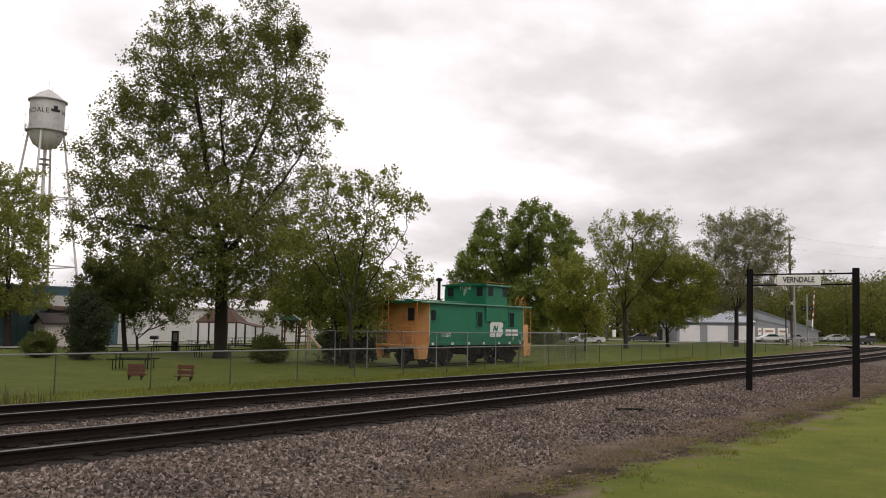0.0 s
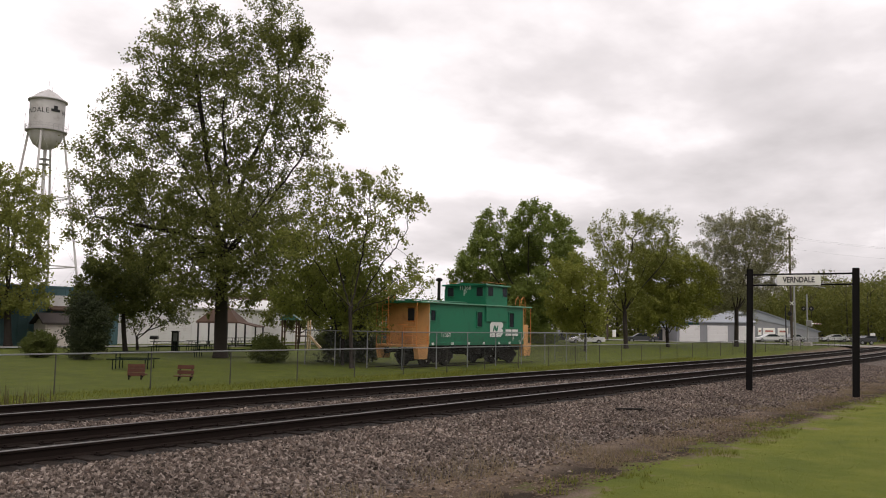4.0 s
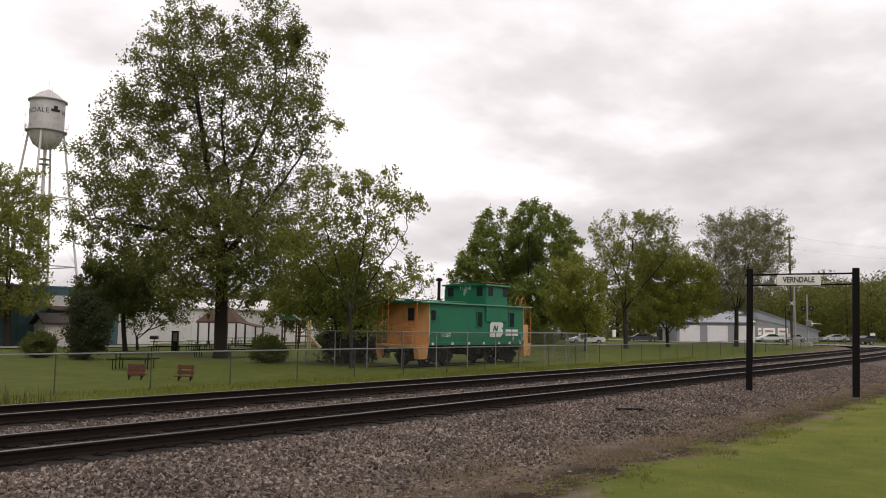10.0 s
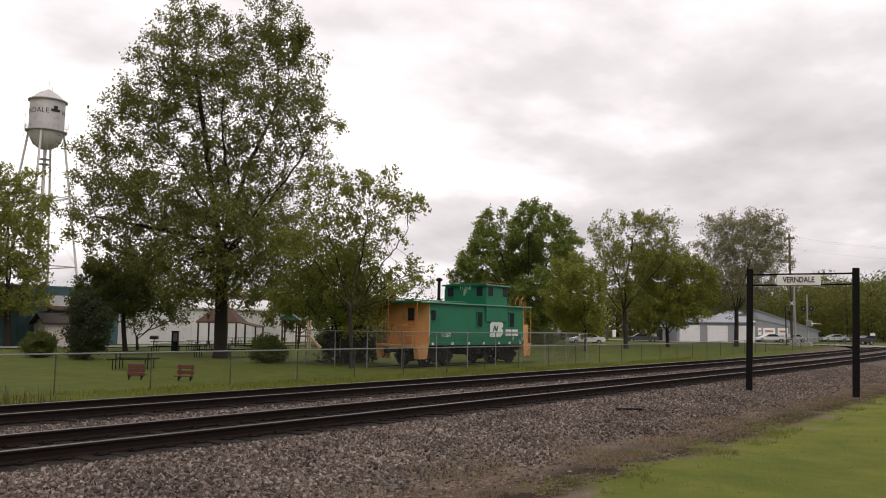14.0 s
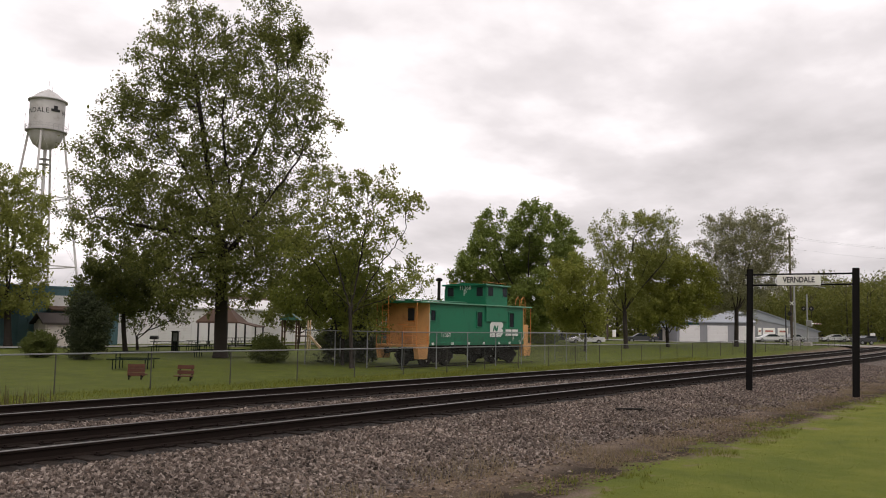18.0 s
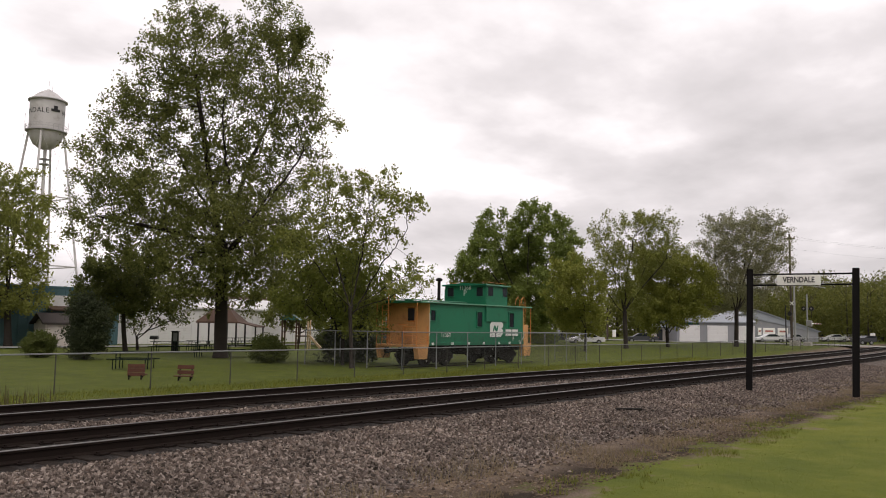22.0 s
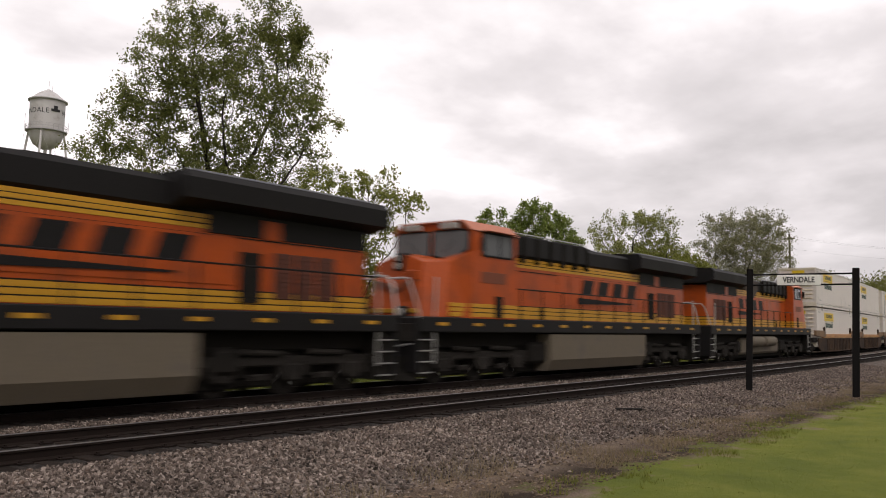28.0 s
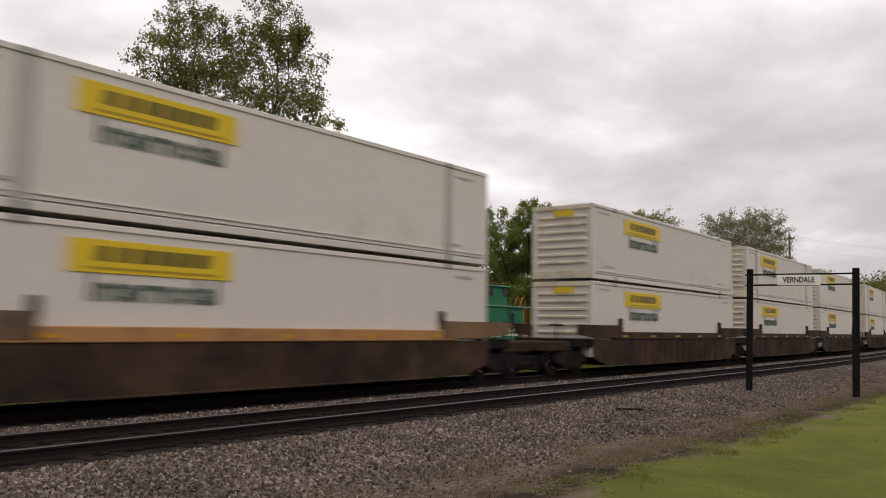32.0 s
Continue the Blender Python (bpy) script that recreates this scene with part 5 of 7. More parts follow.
        part("stripe", Geo().box((-8.55, 0, z), (1.0, 2.98 - 0.03 * z, hh), 0.004), LOCO_YELLOW, cab, "yellow stripe on the nose")
    for z in (2.055, 2.193):
        part("stripe_line", Geo().box((-6.825, 0, z), (2.462, 3.008, 0.03), 0.004), LOCO_BLACK, cab)
    for s in (-1, 1):
        w = part("side_window", Geo().box((-6.70, s * 1.505, 4.12), (1.56, 0.04, 0.66), 0.03), CAB_GLASS_SKY, cab, "dark side window")
        part("window_frame", Geo().box((-6.70, s * 1.515, 4.47), (1.68, 0.05, 0.06), 0.01).box((-6.70, s * 1.515, 3.77), (1.68, 0.05, 0.05), 0.01).box((-6.62, s * 1.52, 4.12), (0.07, 0.04, 0.66)).box((-7.5, s * 1.52, 4.12), (0.1, 0.04, 0.7)).box((-5.9, s * 1.52, 4.12), (0.09, 0.04, 0.7)), LOCO_BLACK, w)
        part("sunshade", Geo().box((-6.70, s * 1.6, 4.52), (1.7, 0.22, 0.03), 0.01), LOCO_ROOF_LIT, cab)
        part("number_board", Geo().box((-6.9, s * 1.504, 3.12), (1.35, 0.012, 0.34), 0.01), LOCO_RUST, cab, "dull red-brown bar of road number")
        part("mirror", Geo().box((-7.7, s * 1.64, 4.1), (0.03, 0.16, 0.4), 0.01), LOCO_BLACK, cab)
        # step recess is a flat plate with its shade painted in
        part("cab_step", Geo().box((-6.62, s * 1.507, 2.24), (0.44, 0.03, 0.66), 0.01), UNDER, cab, "flat dark plate for the shaded step recess")
    # nose and windscreen
    nose = Geo()
    rings = [[(-8.04, -1.49, 1.88), (-8.04, -1.49, 3.88), (-8.04, -0.78, 3.56), (-8.04, 0.0, 3.76), (-8.04, 0.78, 3.56), (-8.04, 1.49, 3.88), (-8.04, 1.49, 1.88)],
             [(-9.2, -1.42, 1.88), (-8.95, -1.34, 3.50), (-8.95, -0.75, 3.55), (-8.95, 0.0, 3.76), (-8.95, 0.75, 3.55), (-8.95, 1.34, 3.50), (-9.2, 1.42, 1.88)],
             [(-9.85, -0.98, 1.88), (-9.55, -0.86, 3.46), (-9.55, -0.5, 3.60), (-9.55, 0.0, 3.74), (-9.55, 0.5, 3.60), (-9.55, 0.86, 3.46), (-9.85, 0.98, 1.88)]]
    nose.add([q for ring in rings for q in ring], [(7 * i + k, 7 * i + 7 + k, 7 * i + 7 + (k + 1) % 7, 7 * i + (k + 1) % 7) for i in range(2) for k in range(7)] + [tuple(range(20, 13, -1)), tuple(range(7))])
    nz = part("nose", nose, LOCO_ORANGE, t, "orange tapered nose", smooth=False)
    part("nose_emblem", Geo().prism([(-0.85, 2.95), (-0.3, 2.86), (0, 2.66), (0.3, 2.86), (0.85, 2.95), (0.4, 2.76), (0, 2.54), (-0.4, 2.76)], -9.78, -9.6, axis="x"), LOCO_RUST, nz, "dull dark wing emblem on the nose", smooth=False)
    part("nose_stripe", Geo().box((-9.83, 0, 2.06), (0.06, 1.8, 0.12), 0.01), LOCO_YELLOW, nz)
    part("nose_door", Geo().box((-9.73, -0.55, 2.62), (0.08, 0.5, 1.2), 0.02), LOCO_ORANGE, nz)
    for s in (-1, 1):
        pane = [(s * 0.07, 3.76), (s * 0.76, 3.62), (s * 1.40, 3.93), (s * 1.40, 4.42), (s * 1.28, 4.52), (s * 0.07, 4.52)]
        part("windscreen", Geo().prism(pane[::s], -8.1, -8.03, axis="x"), CAB_GLASS_SKY, cab, "wide windscreen", smooth=False)
        part("windscreen_gasket", Geo().tube([(-8.1, y, z) for y, z in pane + pane[:1]], 0.03, 4, caps=False), LOCO_BLACK, cab)
        part("wiper", Geo().tube([(-8.13, s * 0.5, 3.86), (-8.13, s * 0.95, 4.25)], 0.012, 4), INK, cab)
        part("number_board", Geo().box((-8.14, s * 0.72, 4.65), (0.16, 0.66, 0.18), 0.02), MARKER if lit else LAMP_OFF, cab, "glowing number board" if lit else "number board")
        part("headlight", Geo().prism([(0.1 * math.cos(q), 3.48 + s * 0.115 + 0.1 * math.sin(q)) for q in np.arange(0, 6.28, 0.524)], -9.72, -9.4, axis="x"), LAMP if lit else LAMP_OFF, nz, "round headlight")
        part("ditch_light", Geo().prism([(s * 0.7 + 0.115 * math.cos(q), 2.02 + 0.115 * math.sin(q)) for q in np.arange(0, 6.28, 0.524)], -10.45, -10.3, axis="x"), LAMP if lit else LAMP_OFF, t, "round ditch light")
        part("ditch_light_housing", Geo().box((-10.22, s * 0.7, 2.0), (0.22, 0.3, 0.36), 0.03), LOCO_BLACK, t)
    part("headlight_housing", Geo().box((-9.42, 0, 3.48), (0.5, 0.4, 0.54), 0.05), LOCO_BLACK, nz)
    # ends: pilot, steps, handrails
    for e, xe in ((-1, -10.4), (1, 10.55)):
        part("pilot", Geo().box((xe, 0, 1.12), (0.12, 2.9, 1.5), 0.03), LOCO_BLACK, t)
        if e < 0:
            for sy in (-1, 1):
                part("uncoupling_lever", Geo().tube([(xe - 0.12, sy * 0.3, 1.2), (xe - 0.2, sy * 0.7, 1.05), (xe - 0.12, sy * 1.25, 1.15)], 0.025, 5), STEEL_WORN, t, "worn uncoupling lever")
                for ky in (0.28, 0.42, 0.56):
                    part("brake_hose", Geo().tube([(xe - 0.08, sy * ky, 1.1), (xe - 0.3, sy * ky, 0.95), (xe - 0.32, sy * ky, 0.6)], 0.03, 6), UNDER, t)
                part("pilot_plate", Geo().box((xe - 0.09, sy * 0.95, 1.45), (0.05, 0.7, 0.5), 0.02), UNDER_GREY, t)
            part("snowplow", Geo().add([(xe, -1.45, 0.15), (xe - 0.55, 0, 0.15), (xe, 1.45, 0.15), (xe, -1.45, 0.8), (xe - 0.2, 0, 0.8), (xe, 1.45, 0.8)], [(0, 1, 4, 3), (1, 2, 5, 4), (0, 3, 5, 2), (3, 4, 5), (0, 2, 1)]), UNDER, t, smooth=False)
        coupler(t, xe + e * 0.35, e)
        for s in (-1, 1):
            st = Geo().box((xe - e * 0.35, s * 1.10, 1.05), (0.66, 0.46, 1.6), 0.02)
            step = part("stepwell", st, UNDER, t, "dark corner stepwell")
            for k in range(5):
                part("step_edge", Geo().box((xe - e * 0.35, s * 1.40, 0.36 + 0.30 * k), (0.6, 0.06, 0.035), 0.005), STEEL_WORN, step, "white step edge")
            part("handrail", Geo().tube([(xe - e * 0.7, s * 1.42, 0.6), (xe - e * 0.7, s * 1.42, 2.2), (xe - e * 0.75, s * 1.42, 3.0)], 0.03, 6), STEEL_WORN, t, "white grab rail")
            part("handrail", Geo().tube([(xe, s * 1.42, 0.6), (xe, s * 1.42, 2.0), (xe + e * 0.1, s * 1.2, 2.75), (xe, s * 1.0, 2.95), (xe, s * 0.35, 2.95)], 0.03, 6), STEEL_WORN, t, "white grab rail")
    for s in (-1, 1):
        g = Geo()
        for k in range(11):
            g.tube([(-5.2 + 1.36 * k, s * 1.42, 1.9), (-5.2 + 1.36 * k, s * 1.42, 2.86)], 0.026, 6)
        g.tube([(-5.4, s * 1.42, 2.86), (9.9, s * 1.42, 2.86)], 0.022, 6)
        part("walkway_railing", g, LOCO_BLACK, t, "thin dark walkway railing")
        # plain blocks in place of the road's lettering, with the swoosh below
        for k in range(4):
            q = -0.32 + 1.28 * k
            part("emblem_block", Geo().prism([(q, 2.90), (q + 0.80, 2.90), (q + 0.98, 3.44), (q + 0.18, 3.44)], s * 1.012, s * 1.022), LOCO_BLACK, hood, "black block of the side emblem", smooth=False)
        part("emblem_wedge", Geo().prism([(-0.62, 2.53), (-0.62, 2.76), (4.1, 2.68), (4.1, 2.64)] if s < 0 else [(4.6, 2.53), (4.6, 2.76), (0.1, 2.68), (0.1, 2.64)], s * 1.024, s * 1.034), LOCO_BLACK, hood, "black wedge below the side emblem", smooth=False)
    # tank and running gear
    if tank_round:
        part("fuel_tank", Geo().box((0.75, 0, 0.82), (7.6, 2.3, 0.92), 0.12), TANK_GREY, t, "dusty fuel tank")
        for s in (-1, 1):
            for q in (-0.2, 2.4):
                part("air_reservoir", Geo().tube([(q - 1.15, s * 1.28, 1.08), (q - 1.02, s * 1.28, 1.08), (q + 1.02, s * 1.28, 1.08), (q + 1.15, s * 1.28, 1.08)], [0.12, 0.30, 0.30, 0.12], 14), TANK_GREY, t, "pale cylindrical air reservoir")
    else:
        part("fuel_tank", Geo().prism([(-1.46, 1.42), (-1.46, 0.56), (-1.25, 0.19), (1.25, 0.19), (1.46, 0.56), (1.46, 1.42)], -3.35, 4.4, axis="x"), TANK_GREY, t, "dusty beige fuel tank", smooth=False)
    # plain dark boxes added for the clutter and shade under the frame
    part("underframe_gear", Geo().box((0.1, 0, 1.25), (20.0, 1.9, 0.5), 0.05).box((0.5, 0, 0.70), (10.6, 1.7, 1.1), 0.05).box((0.1, 0, 0.75), (19.6, 1.3, 0.8), 0.05).box((-3.7, 0, 0.8), (1.2, 2.5, 0.7), 0.1).box((5.3, 0, 0.8), (0.7, 2.5, 0.6), 0.1), UNDER, t, "dark filler boxes for clutter and shade below the frame")
    truck(t, -6.85, (-2.0, 0.0, 2.0), True)
    truck(t, 7.3, (-2.0, 0.0, 2.0), True)
    return t


_once = {}


def surface_once(key):
    if key not in _once:
        _once[key] = surface("dark red-brown grille", (0.09, 0.028, 0.016), 0.7, 0, 0.3)
    return _once[key]


LEAD = -54.0
locomotive(LEAD + 11.35, "orange and black lead locomotive with lit headlights", lit=True)
locomotive(LEAD + 33.25, "orange and black second locomotive, facing forwards")
locomotive(LEAD + 55.85, "orange and black third locomotive, cab facing backwards", flip=True, tank_round=True, soot=True)


BOX_L, BOX_W, BOX_H = 16.15, 2.59, 2.84


def container_meshes(posts):
    """Shared meshes of a 53-foot container, its origin at the middle of its floor."""
    L, W, H = BOX_L, BOX_W, BOX_H
    out = []
    body = Geo().box((0, 0, H / 2), (L - 0.06, W - 0.05, H - 0.04), 0.02)
    out.append(("body", body.mesh("body", BOX_WHITE), ""))
    for s in (-1, 1):
        out.append(("top_rail", Geo().box((0, s * (W / 2 - 0.02), H - 0.06), (L, 0.05, 0.12), 0.012).mesh("top_rail", BOX_WHITE), ""))
        out.append(("bottom_rail", Geo().box((0, s * (W / 2 - 0.02), 0.08), (L, 0.05, 0.16), 0.012).box((0, s * (W / 2 - 0.012), 0.30), (L - 0.4, 0.03, 0.022)).mesh("bottom_rail", BOX_WHITE), ""))
        out.append(("rail_groove", Geo().box((0, s * (W / 2 - 0.018), 0.19), (L - 0.3, 0.024, 0.018)).mesh("rail_groove", BOX_SLATE), "dark joint above the bottom rail"))
        for x in (-L / 2 + 0.09, L / 2 - 0.09):
            out.append(("corner_post", Geo().box((x, s * (W / 2 - 0.08), H / 2), (0.18, 0.17, H), 0.015).mesh("corner_post", BOX_WHITE), ""))
        for x in (-6.1, 6.1):
            for z in (H - 0.07, 0.08):
                out.append(("casting", Geo().box((x, s * (W / 2 - 0.03), z), (0.2, 0.085, 0.16), 0.02).mesh("casting", BOX_SLATE), "grey corner casting"))
            if posts:
                out.append(("side_post", Geo().box((x, s * (W / 2 - 0.008), H / 2), (0.32, 0.03, H - 0.3), 0.01).mesh("side_post", BOX_SEAM), "grey stacking post"))
        for k in range(1, 7):
            x = -L / 2 + k * L / 7
            out.append(("seam", Geo().box((x, s * (W / 2 - 0.025), H / 2 + 0.12), (0.05, 0.005, H - 0.55), 0.002).mesh("seam", BOX_WHITE), ""))
        # yellow sign panel and the slate bar below it
        xm = -L / 2 + 4.7 if s < 0 else L / 2 - 4.7
        y = s * (W / 2 - 0.010)
        out.append(("sign_panel", Geo().box((xm, y, 2.24), (3.65, 0.02, 0.62), 0.004).mesh("sign_panel", BOX_YELLOW), "yellow sign panel"))
        for k, wd in enumerate((0.28, 0.3, 0.34, 0.34, 0.34, 0.3)):
            g = Geo().prism([(xm - 1.3 + 0.44 * k, 2.15), (xm - 1.3 + 0.44 * k + wd, 2.15), (xm - 1.24 + 0.44 * k + wd, 2.43), (xm - 1.24 + 0.44 * k, 2.43)], s * (W / 2 - 0.001), s * (W / 2 + 0.005))
            out.append(("writing_bar", g.mesh("writing_bar", BOX_OLIVE, False), "dark olive block of writing"))
        out.append(("writing_bar", Geo().box((xm, s * (W / 2 + 0.003), 2.02), (2.9, 0.006, 0.05)).mesh("writing_bar", BOX_OCHRE), "darker yellow bar of writing"))
        out.append(("lettering", WORD, "slate-grey lettering", pose(xm + 0.05, s * (W / 2 - 0.01), 1.63, 90, 0, 0 if s < 0 else 180)))
        g = Geo()
        for x, z in ((-7.0, 2.55), (6.9, 2.5), (-6.6, 0.5), (6.3, 0.48)):
            g.box((x, y, z), (0.8, 0.012, 0.07))
        out.append(("small_marks", g.mesh("small_marks", BOX_SEAM), "faint grey bars of small writing"))
    for s in (-1, 1):
        g = Geo()
        for k in range(7):
            g.box((s * (L / 2 - 0.02), 0, 0.62 + 0.29 * k), (0.09, W - 0.5, 0.13), 0.03)
        out.append(("end_ribs", g.mesh("end_ribs", BOX_RUST), "rust-streaked ribbed end wall"))
        out.append(("end_sill", Geo().box((s * (L / 2 - 0.01), 0, 0.16), (0.06, W - 0.1, 0.3), 0.01).mesh("end_sill", BOX_RUST), ""))
        out.append(("end_header", Geo().box((s * (L / 2 - 0.01), 0, H - 0.1), (0.06, W - 0.1, 0.18), 0.01).mesh("end_header", BOX_RUST), ""))
        out.append(("end_label", Geo().box((s * (L / 2 + 0.025), -0.1, H - 0.33), (0.02, 0.85, 0.24), 0.004).mesh("end_label", BOX_YELLOW), "small yellow label"))
    return out


BOX_OLIVE = surface("dark olive lettering", (0.075, 0.062, 0.018), 0.55)
_word = letters("lettering", "Intermodal", 0.66, BOX_SLATE, None, pose(0, 0, 0), bold=0.02)
WORD = _word.data
bpy.data.objects.remove(_word)
BOX_SEAM = surface("pale grey paint", (0.40, 0.385, 0.36), 0.6, 0, 0.1)
BOX_PLAIN, BOX_POSTS = container_meshes(False), container_meshes(True)


def container(s30, z, meshes, label):
    t = joined("shipping_container", s30, label, "container", "containers on the train")
    t.matrix_basis = t.matrix_basis @ Matrix.Translation((0, 0, z))
    for name, me, lab, *at in meshes:
        part(name, me, None, t, lab, at[0] if at else None)
    TRAIN[-1] = (*TRAIN[-1], z)
    return t


def well_car(s30, first, last, tan_, label):
    """One well of an articulated double-stack car, its origin below the middle of the load."""
    t = joined("well_car", s30, label, "well car", "well cars of the train")
    h = BOX_L / 2
    for s in (-1, 1):
        y = s * 1.36
        g = Geo().prism([(-h - 0.05, 1.22), (-h - 0.02, 0.55), (-h + 1.1, 0.24), (h - 1.1, 0.24), (h + 0.02, 0.55), (h + 0.05, 1.22)], y - 0.03, y + 0.03)
        side = part("well_side", g, WELL_BROWN, t, "rusty brown side of the well", smooth=False)
        for k in range(15):
            part("rib", Geo().box((-h + 3.2 + k * (BOX_L - 6.4) / 14, y + s * 0.045, 0.74), (0.07, 0.06, 0.92), 0.01), WELL_BROWN, side)
        part("bottom_flange", Geo().box((0, y, 0.22), (BOX_L - 5.8, 0.16, 0.05), 0.01), WELL_BROWN, side)
        part("top_sill", Geo().box((0, y, 1.38), (BOX_L - 3.2, 0.14, 0.3), 0.02), WELL_TAN if tan_ else WELL_BROWN, t, "tan painted top sill" if tan_ else "brown top sill")
        for e in (-1, 1):
            part("end_bulkhead", Geo().prism([(e * (h - 2.35), 1.3), (e * (h - 2.35), 1.66), (e * (h - 2.25), 1.78), (e * (h + 1.15), 1.78), (e * (h + 1.15), 1.42), (e * (h - 0.2), 1.32)], y - 0.09, y + 0.09), WELL_MID if tan_ else WELL_BROWN, t, "brown raised end of the sill", smooth=False)
            part("guide", Geo().box((e * (h - 2.3), s * 1.36, 1.86), (0.2, 0.14, 0.4), 0.04), WELL_BROWN, t)
        for k in range(5):
            part("marker", Geo().box((-5.5 + 2.75 * k, y + s * 0.074, 1.36), (0.42, 0.01, 0.08)), LOCO_YELLOW, t, "yellow reflective patch")
    part("floor", Geo().box((0, 0, 0.28), (BOX_L - 3.4, 2.7, 0.1), 0.01), UNDER, t)
    for e in (-1, 1):
        part("end_platform", Geo().box((e * (h + 0.35), 0, 1.12), (2.0, 2.6, 0.3), 0.03), UNDER, t)
    truck(t, -h - 1.27, (-0.9, 0.9), False)
    if last:
        truck(t, h + 1.27, (-0.9, 0.9), False)
    for on, e in ((first, -1), (last, 1)):
        if on:
            part("end_sill", Geo().box((e * (h + 2.05), 0, 1.0), (1.6, 2.2, 0.35), 0.04), WELL_BROWN, t)
            coupler(t, e * (h + 2.9), e)
            part("hand_brake", Geo().tube([(e * (h + 2.2), -1.0, 1.1), (e * (h + 2.2), -1.0, 1.9)], 0.03, 6).lathe([(0.25, 1.72), (0.28, 1.75), (0.25, 1.78)], 14, (e * (h + 2.2), -1.0, 0)), WELL_BROWN, t)
            for s in (-1, 1):
                part("corner_ladder", Geo().tube([(e * (h + 2.6), s * 1.25, 0.4), (e * (h + 2.6), s * 1.25, 1.7)], 0.02, 6).tube([(e * (h + 2.2), s * 1.25, 0.4), (e * (h + 2.2), s * 1.25, 1.7)], 0.02, 6).tube([(e * (h + 2.6), s * 1.25, 0.5), (e * (h + 2.2), s * 1.25, 0.5)], 0.02, 6).tube([(e * (h + 2.6), s * 1.25, 0.9), (e * (h + 2.2), s * 1.25, 0.9)], 0.02, 6), WELL_BROWN, t)
    return t


STACKS = (-0.2, 18.67, 37.75, 60.8, 79.6, 98.4, 121.4, 140.2, 159.0)
for _i, _o in enumerate(STACKS):
    _s = 15.57 + _o + BOX_L / 2
    well_car(_s, _i % 3 == 0, _i % 3 == 2, _i < 3, "rusty brown double-stack well car loaded with two white containers")
    for _z, _up in ((0.585, False), (3.525, True)):
        container(_s, _z, BOX_POSTS if _i in (2, 4) and _up or _i == 6 else BOX_PLAIN, "long white container with yellow panel, " + ("stacked on another one" if _up else "sitting in a well car"))


# ---- caboose in its fenced yard ----
def caboose():
    t = thing("caboose", pose(38.1, 27.95, -0.45), "green railway caboose with orange ends, kept as a park display", "caboose")
    X, W = 4.56, 1.45
    # side, ends, floor, roof
    body = part("body", Geo().box((0, 0, 2.225), (2 * X, 2 * W - 0.06, 2.17), 0.02), CAB_GREEN, t, "green riveted body")
    for e in (-1, 1):
        end = part("end_wall", Geo().box((e * (X + 0.01), 0, 2.25), (0.05, 2 * W - 0.02, 2.2), 0.01), CAB_ORANGE, t, "faded orange end wall")
        part("end_door", Geo().box((e * (X + 0.04), 0.0, 2.15), (0.05, 0.75, 1.95), 0.02), CAB_ORANGE, end)
        part("door_window", Geo().box((e * (X + 0.06), -0.24, 2.71), (0.04, 0.44, 0.66), 0.02), DARK_GLASS, end, "dark end window")
        part("window_frame", Geo().box((e * (X + 0.065), -0.24, 3.07), (0.05, 0.56, 0.06), 0.01).box((e * (X + 0.065), -0.24, 2.35), (0.05, 0.56, 0.06), 0.01), CAB_PALE_ORANGE, end)
        plat = part("platform", Geo().box((e * (X + 0.5), 0, 1.08), (0.95, 2.7, 0.12), 0.02), CAB_ORANGE, t, "orange end platform")
        for s in (-1, 1):
            st = part("steps", Geo().prism([(e * (X + 0.02), 1.15), (e * (X + 0.95), 1.15), (e * (X + 0.8), 0.42), (e * (X + 0.15), 0.42)], s * 1.12, s * 1.42), CAB_ORANGE, t, "orange side steps", smooth=False)
            part("handrail", Geo().tube([(e * (X + 0.95), s * 1.36, 0.9), (e * (X + 0.95), s * 1.36, 3.3)], 0.022, 6), CAB_PALE_ORANGE, t, "orange vertical grab rail")
            part("end_guard", Geo().box((e * (X + 0.34), s * 1.40, 1.70), (0.5, 0.03, 1.14), 0.008), CAB_ORANGE, t, "orange guard sheet beside the steps") if e > 0 else None
            part("handrail", Geo().tube([(e * (X + 0.1), s * 1.38, 1.1), (e * (X + 0.1), s * 1.38, 2.1)], 0.02, 6), CAB_PALE_ORANGE, t)
            part("platform_rail", Geo().tube([(e * (X + 0.93), s * 1.36, 2.05), (e * (X + 0.93), s * 0.45, 2.05)], 0.022, 6).tube([(e * (X + 0.93), s * 1.36, 1.6), (e * (X + 0.93), s * 0.45, 1.6)], 0.022, 6).tube([(e * (X + 0.93), s * 0.45, 1.1), (e * (X + 0.93), s * 0.45, 2.05)], 0.022, 6), CAB_PALE_ORANGE, t)
        part("brake_wheel", Geo().lathe([(0.24, 0), (0.27, 0.02), (0.24, 0.04)], 16, (e * (X + 0.93), -0.4, 2.15)), CAB_PALE_ORANGE, t)
        lad = Geo()
        for s in (-0.2, 0.2):
            lad.tube([(e * (X + 0.98), -e * 0.75 + s, 1.1), (e * (X + 0.98), -e * 0.75 + s, 3.75), (e * (X + 0.8), -e * 0.75 + s, 4.0), (e * (X + 0.55), -e * 0.75 + s, 3.8), (e * (X + 0.5), -e * 0.75 + s, 3.5)], 0.022, 6)
        for k in range(8):
            lad.tube([(e * (X + 0.98), -e * 0.75 - 0.2, 1.4 + 0.3 * k), (e * (X + 0.98), -e * 0.75 + 0.2, 1.4 + 0.3 * k)], 0.016, 6)
        part("ladder", lad, CAB_PALE_ORANGE, t, "orange ladder curving over the roof")
        coupler(t, e * (X + 1.2), e)
